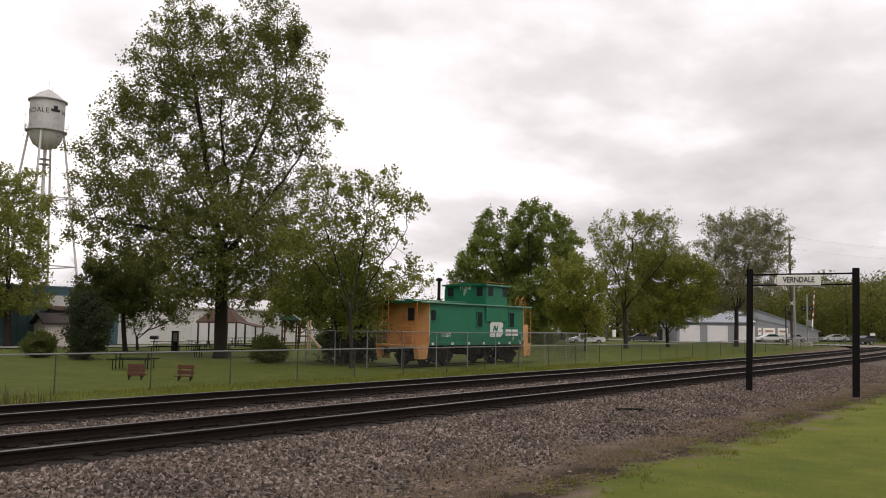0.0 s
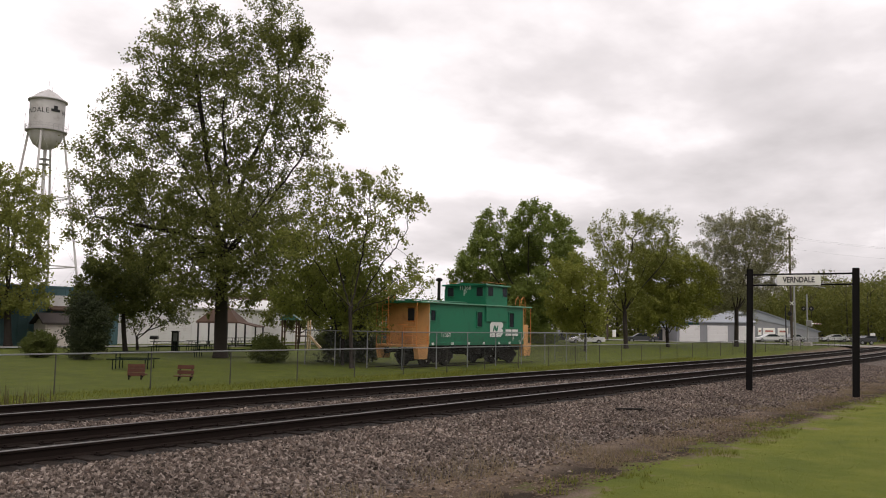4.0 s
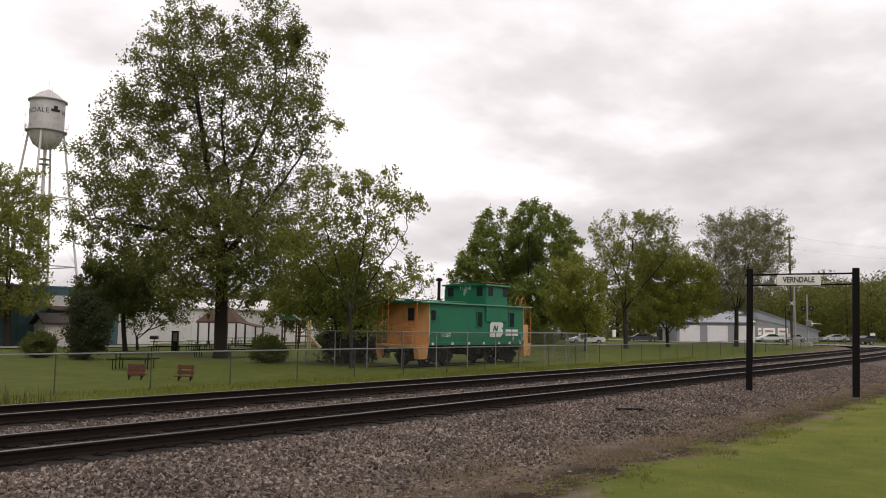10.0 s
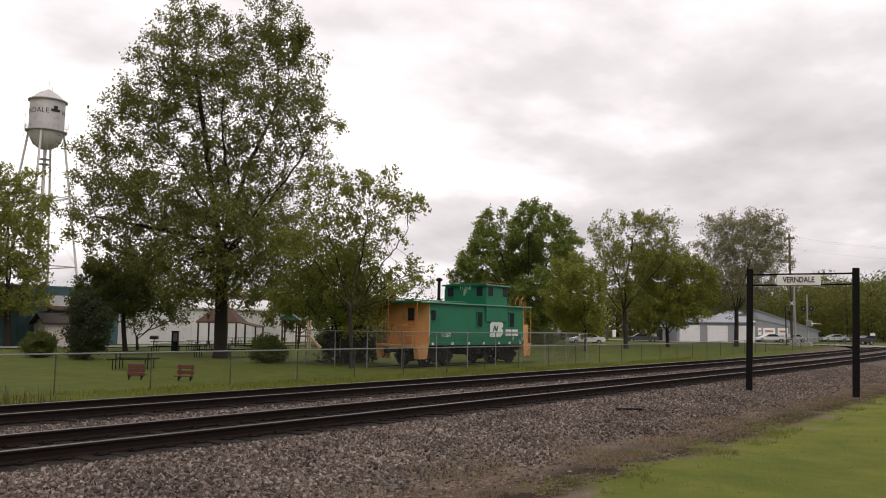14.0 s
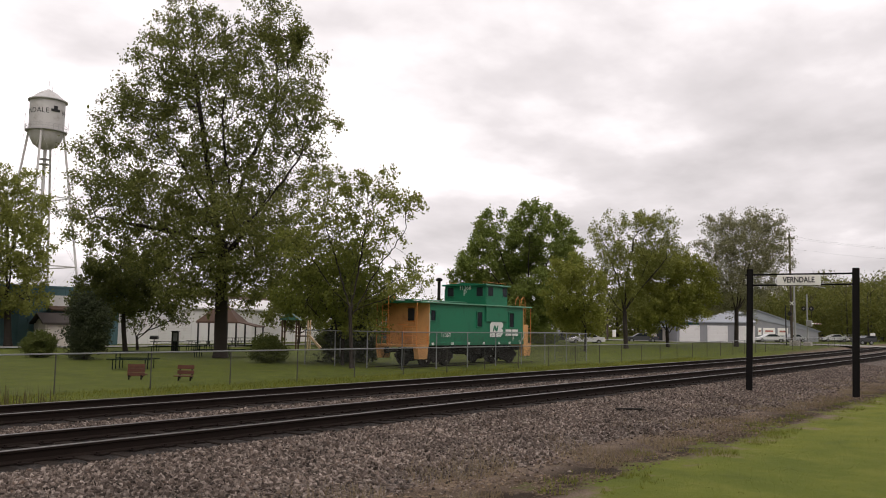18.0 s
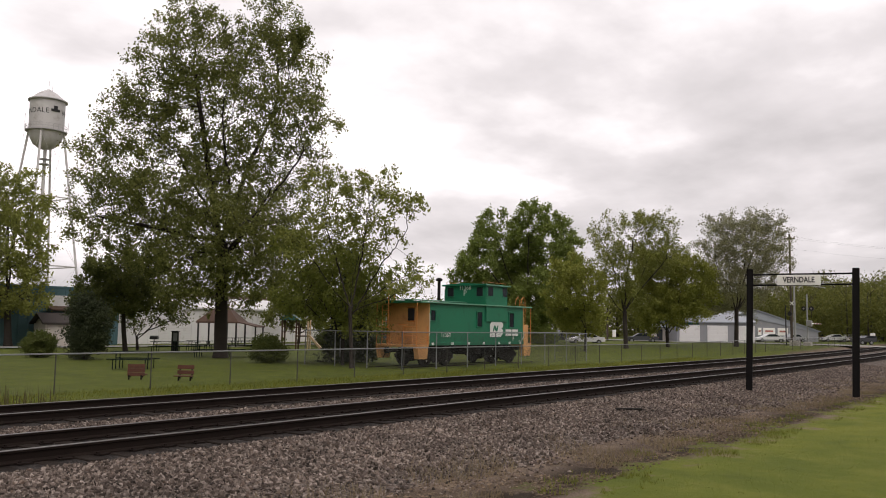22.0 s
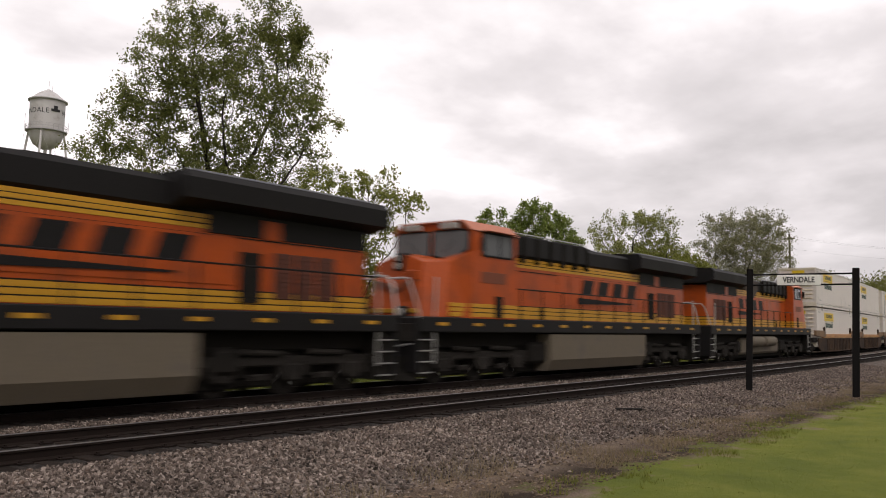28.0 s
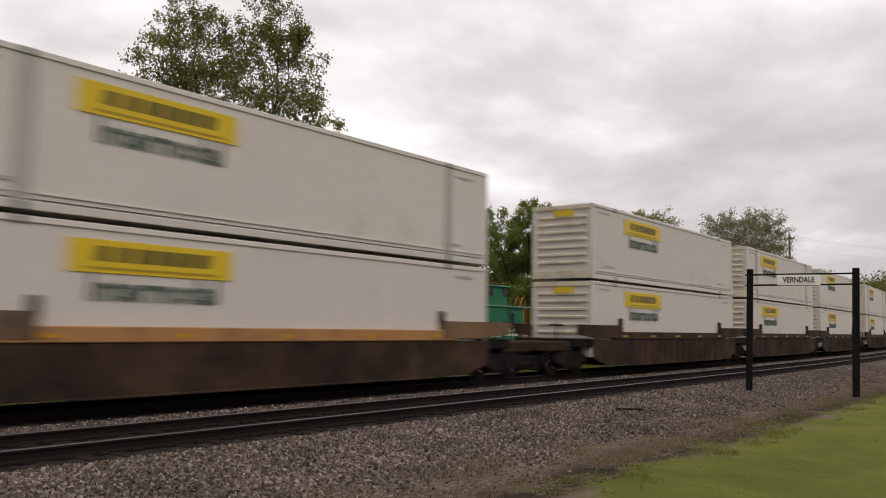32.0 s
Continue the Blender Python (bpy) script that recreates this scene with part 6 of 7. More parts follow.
    arch = [(-1.55, 3.30), (-1.53, 3.37), (-1.0, 3.40), (0, 3.43), (1.0, 3.40), (1.53, 3.37), (1.55, 3.30)]
    roof = part("roof", Geo().prism(arch, -X - 0.82, X + 0.78, axis="x"), CAB_GREEN, t, "green arched roof", smooth=False)
    for s in (-1, 1):
        part("roof_edge", Geo().box((-0.02, s * 1.555, 3.33), (2 * X + 1.6, 0.03, 0.07), 0.008), CAB_TRIM, roof, "pale weathered roof edge")
        part("side_sill", Geo().box((0, s * (W - 0.01), 1.19), (2 * X, 0.05, 0.16), 0.01), CAB_GREEN, body)
        for k, x in enumerate((-4.3, -2.6, -1.1, 0.35, 1.9, 3.0, 4.2)):
            part("sill_patch", Geo().box((x, s * (W + 0.018), 1.20), (0.2, 0.012, 0.13), 0.004), LOGO_WHITE, body, "small white square")
        for x, w, h, z in ((-4.28, 0.42, 0.52, 2.66), (-0.06, 0.5, 0.8, 2.53), (3.23, 0.52, 0.82, 2.53)):
            win = part("window", Geo().box((x, s * (W - 0.03), z), (w, 0.03, h), 0.01), DARK_GLASS, body, "dark side window")
            for a, b, c, d in ((0, h / 2 + 0.03, w + 0.14, 0.06), (0, -h / 2 - 0.03, w + 0.14, 0.06), (-w / 2 - 0.03, 0, 0.06, h), (w / 2 + 0.03, 0, 0.06, h)):
                part("window_frame", Geo().box((x + a, s * W, z + b), (c, 0.06, d), 0.01), CAB_GREEN, win)
        part("grab_iron", Geo().tube([(-4.62, s * 1.46, 1.6), (-4.62, s * 1.5, 1.65), (-4.62, s * 1.5, 2.7), (-4.62, s * 1.46, 2.75)], 0.018, 6), LOGO_WHITE, body)
        part("grab_iron", Geo().tube([(4.0, s * 1.46, 1.3), (4.25, s * 1.5, 1.33), (4.5, s * 1.5, 1.55), (4.6, s * 1.46, 1.9)], 0.018, 6), LOGO_WHITE, body, "white curved grab iron")
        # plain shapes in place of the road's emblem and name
        y = s * (W + 0.012)
        em = part("emblem", Geo().prism([(0.95, 1.55), (2.0, 1.55), (2.28, 1.72), (2.28, 1.95), (2.1, 2.03), (2.28, 2.12), (2.28, 2.32), (2.0, 2.48), (1.1, 2.48), (1.05, 2.3), (0.95, 2.3)] if s < 0 else [(-0.95, 1.55), (-2.0, 1.55), (-2.28, 1.72), (-2.28, 2.32), (-2.0, 2.48), (-1.1, 2.48)], y, y + s * 0.012), LOGO_WHITE, body, "white block emblem", smooth=False)
        part("emblem_slash", Geo().prism([(q * -s, w) for q, w in ((1.22, 1.86), (1.34, 1.86), (1.41, 2.02), (1.54, 1.86), (1.68, 1.86), (1.80, 2.20), (1.68, 2.20), (1.62, 2.02), (1.49, 2.20), (1.34, 2.20))], y + s * 0.006, y + s * 0.018), CAB_GREEN, em, "green slash across the emblem", smooth=False)
        for z in (1.92, 1.68):
            for k in range(2):
                part("name_bar", Geo().box((s * -2.88 + 0.72 * k, y, z), (0.62, 0.01, 0.14), 0.003), LOGO_WHITE, body, "white bar of lettering")
        if s < 0:
            letters("lettering", "11368", 0.34, LOGO_WHITE, body, pose(-3.2, -W - 0.012, 1.64, 90, 0, 0), "white fleet number")
            letters("lettering", "P", 0.36, LOGO_WHITE, body, pose(3.42, -W - 0.012, 1.44, 90, 0, 0), "white letter")
    # cupola
    cup = part("cupola", Geo().box((1.6, 0, 3.92), (2.18, 2.94, 1.14), 0.03), CAB_GREEN, t, "green cupola with windows all round")
    for s in (-1, 1):
        part("cupola_side", Geo().box((1.6, s * 1.475, 3.36), (2.16, 0.05, 1.9), 0.01), CAB_GREEN, cup)
    part("cupola_roof", Geo().prism([(-1.60, 4.46), (-1.55, 4.53), (0, 4.62), (1.55, 4.53), (1.60, 4.46)], 0.36, 2.88, axis="x"), CAB_GREEN, cup, "low arched cupola roof", smooth=False)
    for s in (-1, 1):
        part("roof_edge", Geo().box((1.62, s * 1.605, 4.48), (2.5, 0.025, 0.06), 0.006), CAB_TRIM, cup)
        for x, wd in ((0.93, 0.5), (2.4, 0.44)):
            w = part("window", Geo().box((x, s * 1.495, 4.13), (wd, 0.03, 0.5), 0.01), DARK_GLASS, cup, "dark cupola window")
            part("window_frame", Geo().box((x, s * 1.505, 4.41), (wd + 0.1, 0.04, 0.05), 0.008).box((x, s * 1.505, 3.85), (wd + 0.1, 0.04, 0.05), 0.008), CAB_GREEN, w)
    for e, x in ((-1, 0.505), (1, 2.70)):
        for y in (-1.03, 1.03):
            w = part("window", Geo().box((x, y, 4.1), (0.03, 0.42, 0.5), 0.01), DARK_GLASS, cup, "dark cupola window")
            part("window_frame", Geo().box((x, y, 4.38), (0.04, 0.52, 0.05), 0.008).box((x, y, 3.83), (0.04, 0.52, 0.05), 0.008), CAB_GREEN, w)
    letters("lettering", "11368", 0.34, LOGO_WHITE, cup, pose(0.503, 0.0, 4.34, 90, 0, -90), "white fleet number")
    letters("lettering", "P", 0.46, LOGO_WHITE, cup, pose(0.503, 0.0, 4.02, 90, 0, -90), "white letter")
    part("roof_walk", Geo().box((-2.4, 0, 3.5), (5.6, 0.5, 0.04), 0.01).box((-4.5, 0, 3.45), (0.1, 0.5, 0.1)).box((-1.5, 0, 3.45), (0.1, 0.5, 0.1)), CAB_TRIM, roof)
    pipe = part("chimney", Geo().tube([(-1.95, 0.0, 3.5), (-1.95, 0.0, 4.6)], 0.085, 10).lathe([(0.16, 4.6), (0.2, 4.68), (0.12, 4.76), (0.05, 4.78)], 12, (-1.95, 0, 0)), UNDER, roof, "black stovepipe with a cap")
    for s in (-1, 1):
        part("roof_rail", Geo().tube([(0.45, s * 1.3, 4.5), (0.45, s * 1.3, 4.66), (2.8, s * 1.3, 4.66), (2.8, s * 1.3, 4.5)], 0.012, 5), CAB_PALE_ORANGE, cup)
    # underframe
    part("underframe", Geo().box((0, 0, 1.0), (9.6, 0.5, 0.32), 0.02).box((0, 0, 0.78), (1.6, 1.9, 0.4), 0.03), UNDER, t)
    for x in (-3.2, 3.2):
        g = Geo()
        for s in (-1, 1):
            g.prism([(x - 1.2, 0.62), (x - 1.15, 0.42), (x - 0.75, 0.40), (x - 0.42, 0.20), (x + 0.42, 0.20), (x + 0.75, 0.40), (x + 1.15, 0.42), (x + 1.2, 0.62), (x + 0.6, 0.84), (x - 0.6, 0.84)], s * 1.0 - 0.07, s * 1.0 + 0.07)
        g.box((x, 0, 0.74), (0.5, 2.0, 0.26), 0.03)
        tk = part("truck", g, UNDER, t)
        for a in (-0.85, 0.85):
            part("wheelset", WHEELSET, None, tk, m=pose(x + a, 0, WHEEL_R + 0.02))
    tr = thing("display_track", pose(38.1, 27.95, -0.45), "short length of track on gravel under the caboose", "track")
    for s in (-1, 1):
        part("rail", Geo().box((0, s * 0.755, -0.02), (13.5, 0.07, 0.06), 0.01).box((0, s * 0.755, -0.09), (13.5, 0.03, 0.1)), RAIL_SIDE, tr)
    for k in range(20):
        part("sleeper", Geo().box((-6.4 + 0.67 * k, 0, -0.12), (0.23, 2.5, 0.14), 0.01), TIE, tr)
    solo("gravel_bed", Geo().prism([(-2.2, -0.58), (-1.5, -0.50), (1.5, -0.50), (2.2, -0.58)], 30.9, 45.5, axis="x"), BALLAST, pose(0, 27.95, 0), "flat grey gravel pad under the caboose", "gravel", "", "structure", smooth=False)


caboose()


def enclosure():
    """A man-high chain-link yard round the caboose."""
    t = thing("chain_link_enclosure", pose(0, 0, 0), "tall galvanised chain-link yard fence round the caboose", "fence", "chain-link fences")
    z, h = -0.47, 1.82
    for a, b in (((30.3, 25.6), (49.0, 25.6)), ((30.3, 25.6), (31.0, 33.0)), ((31.0, 33.0), (49.6, 33.0)), ((49.0, 25.6), (49.6, 33.0))):
        ln = math.hypot(b[0] - a[0], b[1] - a[1])
        n = max(2, round(ln / 2.8))
        ang = math.degrees(math.atan2(b[1] - a[1], b[0] - a[0]))
        wires = wire_mesh(ln / n, h - 0.08, 0.085, 0.0024)
        for i in range(n):
            p, q = [Vector((a[0] + (b[0] - a[0]) * k / n, a[1] + (b[1] - a[1]) * k / n, z)) for k in (i, i + 1)]
            part("post", Geo().tube([p, p + Vector((0, 0, h))], 0.03, 8), GALV, t)
            part("top_rail", Geo().tube([p + Vector((0, 0, h)), q + Vector((0, 0, h))], 0.024, 6), GALV, t)
            part("wire_mesh", wires, GALV, t, m=pose(p.x, p.y, z + 0.04, 0, 0, ang))


enclosure()


# ---- water tower ----
TOWER_WHITE = surface("weathered white tower paint", (0.56, 0.54, 0.53), 0.55, 0, 0.07, 0.4, 6, 0.04, (0.36, 0.33, 0.30), 0.2, 0.5)
# darker copy of the tower white, shade put into its colour
TOWER_GREY = surface("shaded grey tower steel", (0.42, 0.41, 0.41), 0.6, 0, 0.1)


def water_tower():
    t = thing("water_tower", pose(69.2, 139.7, -0.5, 0, 0, FACE), "white elevated water tank on four slender legs", "water tower")
    R = 2.82
    tank = part("tank", Geo().lathe([(R, 34.7), (R, 40.0)], 48), TOWER_WHITE, t, "white cylindrical tank with the town's name")
    part("tank_roof", Geo().lathe([(R + 0.3, 39.95), (R + 0.3, 40.1), (R, 40.2), (1.6, 41.3), (0.3, 42.1), (0.1, 42.15)], 48), TOWER_WHITE, tank, "white conical roof")
    part("roof_rim", Geo().lathe([(R + 0.05, 39.8), (R + 0.35, 39.9), (R + 0.35, 40.02), (R + 0.05, 40.05)], 48), TOWER_GREY, tank)
    part("tank_bowl", Geo().lathe([(0.35, 31.5), (1.1, 31.7), (2.03, 32.4), (2.54, 33.4), (2.77, 34.2), (R, 34.8)], 48), TOWER_WHITE, tank, "hemispherical tank bottom")
    walk_ = part("balcony", Geo().lathe([(R, 34.55), (R + 0.5, 34.55), (R + 0.5, 34.72), (R, 34.72)], 48), TOWER_GREY, t, "round balcony")
    rail = Geo()
    for z in (35.2, 35.65):
        rail.tube([((R + 0.46) * math.cos(a), (R + 0.46) * math.sin(a), z) for a in np.linspace(0, 2 * math.pi, 33)], 0.03, 5, caps=False)
    part("balcony_rail", rail, TOWER_GREY, walk_)
    for k in range(24):
        a = k * math.pi / 12
        part("baluster", Geo().tube([((R + 0.46) * math.cos(a), (R + 0.46) * math.sin(a), 34.7), ((R + 0.46) * math.cos(a), (R + 0.46) * math.sin(a), 35.65)], 0.025, 5), TOWER_GREY, walk_)
    feet = []
    for k in range(4):
        a = radians(11 + 90 * k)
        top, foot = Vector((R * math.cos(a), R * math.sin(a), 34.7)), Vector((7.6 * math.cos(a), 7.6 * math.sin(a), 0.3))
        feet.append((top, foot))
        part("leg", Geo().tube([foot, top], 0.2, 8), TOWER_WHITE, t)
        part("footing", Geo().box((foot.x, foot.y, 0.2), (1.4, 1.4, 0.7), 0.1), surface_concrete(), t)
    for z in (23.2, 11.4):
        pts = [a.lerp(b, (34.7 - z) / 34.4) for a, b in feet]
        for i in range(4):
            part("strut", Geo().tube([pts[i], pts[(i + 1) % 4]], 0.11, 6), TOWER_WHITE, t)
    for z0, z1 in ((34.0, 23.2), (23.2, 11.4), (11.4, 0.6)):
        hi = [a.lerp(b, (34.7 - z0) / 34.4) for a, b in feet]
        lo = [a.lerp(b, (34.7 - z1) / 34.4) for a, b in feet]
        for i in range(4):
            part("tie_rod", Geo().tube([hi[i], lo[(i + 1) % 4]], 0.022, 5), TOWER_WHITE, t)
            part("tie_rod", Geo().tube([hi[(i + 1) % 4], lo[i]], 0.022, 5), TOWER_WHITE, t)
    part("riser", Geo().tube([(0, 0, 0), (0, 0, 31.8)], 0.28, 12), TOWER_WHITE, t, "central riser pipe")
    part("inspection_ring", Geo().lathe([(0.3, 28.9), (1.0, 28.9), (1.0, 29.05), (0.3, 29.05)], 16).lathe([(0.95, 29.8), (1.0, 29.84), (0.95, 29.88)], 16), TOWER_GREY, t)
    part("mast", Geo().tube([(0, 0, 42.0), (0, 0, 43.6)], 0.05, 6), TOWER_GREY, t)
    part("mast", Geo().tube([(0.9, -0.5, 41.4), (0.9, -0.5, 43.0)], 0.03, 6), TOWER_GREY, t)
    part("antenna", Geo().tube([(-2.7, -1.3, 34.7), (-3.05, -1.45, 34.7), (-3.05, -1.45, 37.6)], 0.04, 6).tube([(-3.05, -1.45, 34.7), (-3.1, -1.5, 33.4)], 0.04, 6), TOWER_GREY, t)
    part("antenna", Geo().tube([(2.8, 1.3, 34.7), (3.15, 1.4, 34.7), (3.15, 1.4, 36.8)], 0.035, 6), TOWER_GREY, t)
    for mid in (-30, 140):
        letters("lettering", "VERNDALE", 1.26, INK, tank, pose(0, 0, 37.8, 0, 0, mid), "dark grey town name", around=R + 0.01)
    for mid in (52,):
        a = radians(mid)
        c = Vector(((R + 0.05) * math.sin(a), -(R + 0.05) * math.cos(a), 38.0))
        m = Matrix.Rotation(a, 3, "Z")
        em = Geo()
        em.box(c + Vector((0, 0, 0.35)), (0.7, 0.06, 0.9), 0.2, m=m)
        em.box(c, (1.5, 0.07, 0.42), 0.2, m=m)
        part("emblem", em, INK, tank, "dark rounded emblem beside the name")


_conc = {}


def surface_concrete():
    if "c" not in _conc:
        _conc["c"] = surface("concrete", (0.36, 0.34, 0.31), 0.85, 0, 0.12, 2, 30, 0.2)
    return _conc["c"]


water_tower()

# ---- buildings ----
TEAL = surface("teal metal siding", (0.060, 0.125, 0.140), 0.55, 0, 0.1, 0.3, 8, 0.05, (0.05, 0.12, 0.13), 0.2)
WHITE_WALL = surface("white metal siding", (0.70, 0.69, 0.68), 0.6, 0, 0.06, 0.4, 8, 0.04, (0.5, 0.47, 0.44), 0.15)
CREAM = surface("cream wall paint", (0.55, 0.50, 0.45), 0.7, 0, 0.08)
GREY_WALL = surface("grey block wall", (0.26, 0.265, 0.28), 0.8, 0, 0.1, 1, 20, 0.1)
BROWN_ROOF = surface("brown shingles", (0.092, 0.054, 0.037), 0.9, 0, 0.25, 1.2, 30, 0.3)
TIN_ROOF = surface("grey metal roof", (0.30, 0.325, 0.36), 0.5, 0.2, 0.08)
WINDOW = glass("shop window", (0.04, 0.045, 0.05))
SIGN_RED = surface("faded red sign paint", (0.42, 0.16, 0.13), 0.6)
ROAD = surface("pale asphalt", (0.26, 0.25, 0.235), 0.9, 0, 0.12, 0.5, 30, 0.1)
KERB = surface_concrete()


def shed(name, at, turn, w, d, h, wall, roof, label, pitch=0.0, ridge="x", panel=1.2, over=0.3, category="building", panels=True):
    """A building with panelled walls and a flat, single-pitch or gabled roof; its front faces local -y."""
    t = thing(name, pose(at[0], at[1], at[2], 0, 0, turn), label, category)
    th = 0.2
    for nm, c, s in (("wall", (0, -d / 2 + th / 2, h / 2), (w, th, h)), ("wall", (0, d / 2 - th / 2, h / 2), (w, th, h)), ("wall", (-w / 2 + th / 2, 0, h / 2), (th, d - 2 * th, h)), ("wall", (w / 2 - th / 2, 0, h / 2), (th, d - 2 * th, h))):
        wl = part(nm, Geo().box(c, s), wall, t)
        if panels and c[1] <= 0 and s[0] > 1:
            for k in range(int(w / panel)):
                part("panel_rib", Geo().box((-w / 2 + (k + 0.5) * panel, -d / 2 - 0.02, h / 2), (0.09, 0.05, h - 0.1), 0.01), wall, wl)
    if pitch <= 0:
        part("roof", Geo().box((0, 0, h + 0.1), (w + 2 * over, d + 2 * over, 0.2), 0.02), roof, t)
    elif ridge == "x":
        part("roof", Geo().prism([(-d / 2 - over, h - 0.1), (-d / 2 - over, h + 0.06), (0, h + pitch + 0.14), (d / 2 + over, h + 0.06), (d / 2 + over, h - 0.1), (0, h + pitch)], -w / 2 - over, w / 2 + over, axis="x"), roof, t, smooth=False)
        for e in (-1, 1):
            part("gable", Geo().prism([(-d / 2, h), (d / 2, h), (0, h + pitch)], e * (w / 2 - 0.1), e * (w / 2 - 0.3), axis="x"), wall, t, smooth=False)
    else:
        part("roof", Geo().prism([(-w / 2 - over, h - 0.1), (-w / 2 - over, h + 0.06), (0, h + pitch + 0.14), (w / 2 + over, h + 0.06), (w / 2 + over, h - 0.1), (0, h + pitch)], -d / 2 - over, d / 2 + over), roof, t, smooth=False)
        for e in (-1, 1):
            part("gable", Geo().prism([(-w / 2, h), (w / 2, h), (0, h + pitch)], e * (d / 2 - 0.02), e * (d / 2 - 0.22)), wall, t, smooth=False)
    return t


teal = shed("metal_building", (31.0, 79.0, -0.5), 0, 24, 16, 5.0, TEAL, TEAL, "teal ribbed metal building with a flat roofline", panel=0.8, over=0.05)
part("sign_panel", Geo().box((6.3, -8.12, 3.85), (2.3, 0.12, 1.05), 0.02), WHITE_WALL, teal, "blank white sign panel")
part("awning", Geo().prism([(-8.05, 3.35), (-9.3, 3.05), (-9.3, 3.15), (-8.05, 3.5)], 5.0, 8.0, axis="x"), BROWN_ROOF, teal, smooth=False)
GREY_SHINGLE = surface("grey-brown shingles", (0.050, 0.040, 0.036), 0.9, 0, 0.25, 1.2, 30, 0.3)
small = shed("small_house", (36.7, 68.4, -0.5), -12, 4.4, 3.4, 1.95, CREAM, GREY_SHINGLE, "small cream building with a dark shingled roof", 0.75, "x", panels=False)
part("door", Geo().box((-1.6, -1.72, 0.98), (0.9, 0.08, 1.95), 0.02), CREAM, small)
long_ = shed("metal_building", (57.0, 80.0, -0.5), 0, 28, 14, 3.75, WHITE_WALL, WHITE_WALL, "long white metal building with large doors", 1.2, "x", panel=1.0)
for _x in (-6.5, -0.5, 6.0):
    _d = part("overhead_door", Geo().box((_x, -7.02, 1.55), (3.8, 0.1, 3.1), 0.02), WHITE_WALL, long_, "white overhead door")
    for _k in range(6):
        part("door_panel", Geo().box((_x, -7.09, 0.3 + 0.5 * _k), (3.6, 0.04, 0.44), 0.01), WHITE_WALL, _d)
shed("shop_building", (76.0, 92.0, -0.5), 0, 22, 10, 4.3, WHITE_WALL, BROWN_ROOF, "white building with a brown roof behind the park", 1.4, "x", panels=False)
garage = shed("garage_building", (124.23, 44.51, -0.05), FACE, 11.5, 8, 3.0, GREY_WALL, TIN_ROOF, "grey block garage with white overhead doors", 0.9, "x", panels=False)
for _x in (-3.9, 0.2, 4.2):
    _d = part("overhead_door", Geo().box((_x, -4.03, 1.25), (3.0, 0.1, 2.5), 0.02), WHITE_WALL, garage, "white overhead door")
    for _k in range(4):
        part("door_panel", Geo().box((_x, -4.10, 0.32 + 0.62 * _k), (2.9, 0.04, 0.56), 0.01), WHITE_WALL, _d)
part("fascia_sign", Geo().box((-4.2, -4.05, 2.82), (3.4, 0.1, 0.4), 0.02), surface("green fascia", (0.04, 0.12, 0.09), 0.6), garage, "dark green sign board")
shop = shed("shop_building", (154.30, 48.99, -0.05), FACE, 22, 14, 1.9, GREY_WALL, TIN_ROOF, "grey gabled shop with a pale metal roof and posters", 3.6, "y", panels=False)
for _x, _m, _w in ((0.7, SIGN_WHITE, 0.6), (2.35, SIGN_WHITE, 2.1), (4.75, SIGN_WHITE, 1.8)):
    _s = part("poster", Geo().box((_x, -7.06, 1.75), (_w, 0.08, 1.3), 0.02), _m, shop, "window poster")
    part("poster_bar", Geo().box((_x, -7.11, 1.82), (_w * 0.66, 0.03, 0.3), 0.01), SIGN_RED if _m is SIGN_WHITE else SIGN_WHITE, _s, "bar of lettering")
# flat band added for the roof slope, shaped to fit the camera's view
part("gable_cladding", Geo().prism([(-11.0, 1.95), (0, 5.45), (11.0, 1.95), (11.0, 1.65), (0, 3.95), (-11.0, 1.65)], -7.09, -7.01), TIN_ROOF, shop, "pale flat band on the gable, standing in for a roof slope", smooth=False)
kiosk = shed("small_building", (121.68, 51.72, -0.20), FACE, 2.6, 2.6, 2.3, CREAM, TIN_ROOF, "small pale kiosk under the trees", 0.3, "x", panels=False)
part("door", Geo().box((0.3, -1.33, 1.0), (0.9, 0.08, 2.0), 0.02), WINDOW, kiosk)


# ---- streets ----
def street(name, a, b, w, z, label):
    a, b = Vector(a), Vector(b)
    n = Vector((-(b - a).y, (b - a).x)).normalized() * w / 2
    k = 40
    vs, fs = [], []
    for i in range(k + 1):
        p = a.lerp(b, i / k)
        for q in (p + n, p - n):
            vs.append((q.x, q.y, z(q.x, q.y)))
    fs = [(2 * i, 2 * i + 1, 2 * i + 3, 2 * i + 2) for i in range(k)]
    solo(name, raw_mesh(name, vs, fs, ROAD, True), ROAD, pose(0, 0, 0), label, "road", "", "structure")


street("road", (116.6, -60), (116.6, 120), 10.0, lambda x, y: 0.02 if 23.5 > y > 13 else 0.11, "pale asphalt road over the level crossing")
street("road", (-40, 66.3), (116, 62.5), 3.6, lambda x, y: ground_z(x) + 0.09, "pale street in front of the buildings")
for _y in (Y_NEAR, Y_FAR):
    for _s in (-1.25, 0.0, 1.25):
        solo("crossing_plank", Geo().box((0, 0, 0), (10.0, 0.55 if _s else 1.2, 0.05), 0.01), KERB, pose(116.6, _y + bend(116.6)[0] + _s, 0.0, 0, 0, 5.6), "concrete panel of the level crossing", "crossing panel", "crossing panels")


# ---- level crossing ----
MAST_GREY = surface("aluminium mast", (0.36, 0.36, 0.35), 0.5, 0.5, 0.1)
BOARD_RED = surface("red reflective stripe", (0.42, 0.05, 0.04), 0.5)
GATE = []


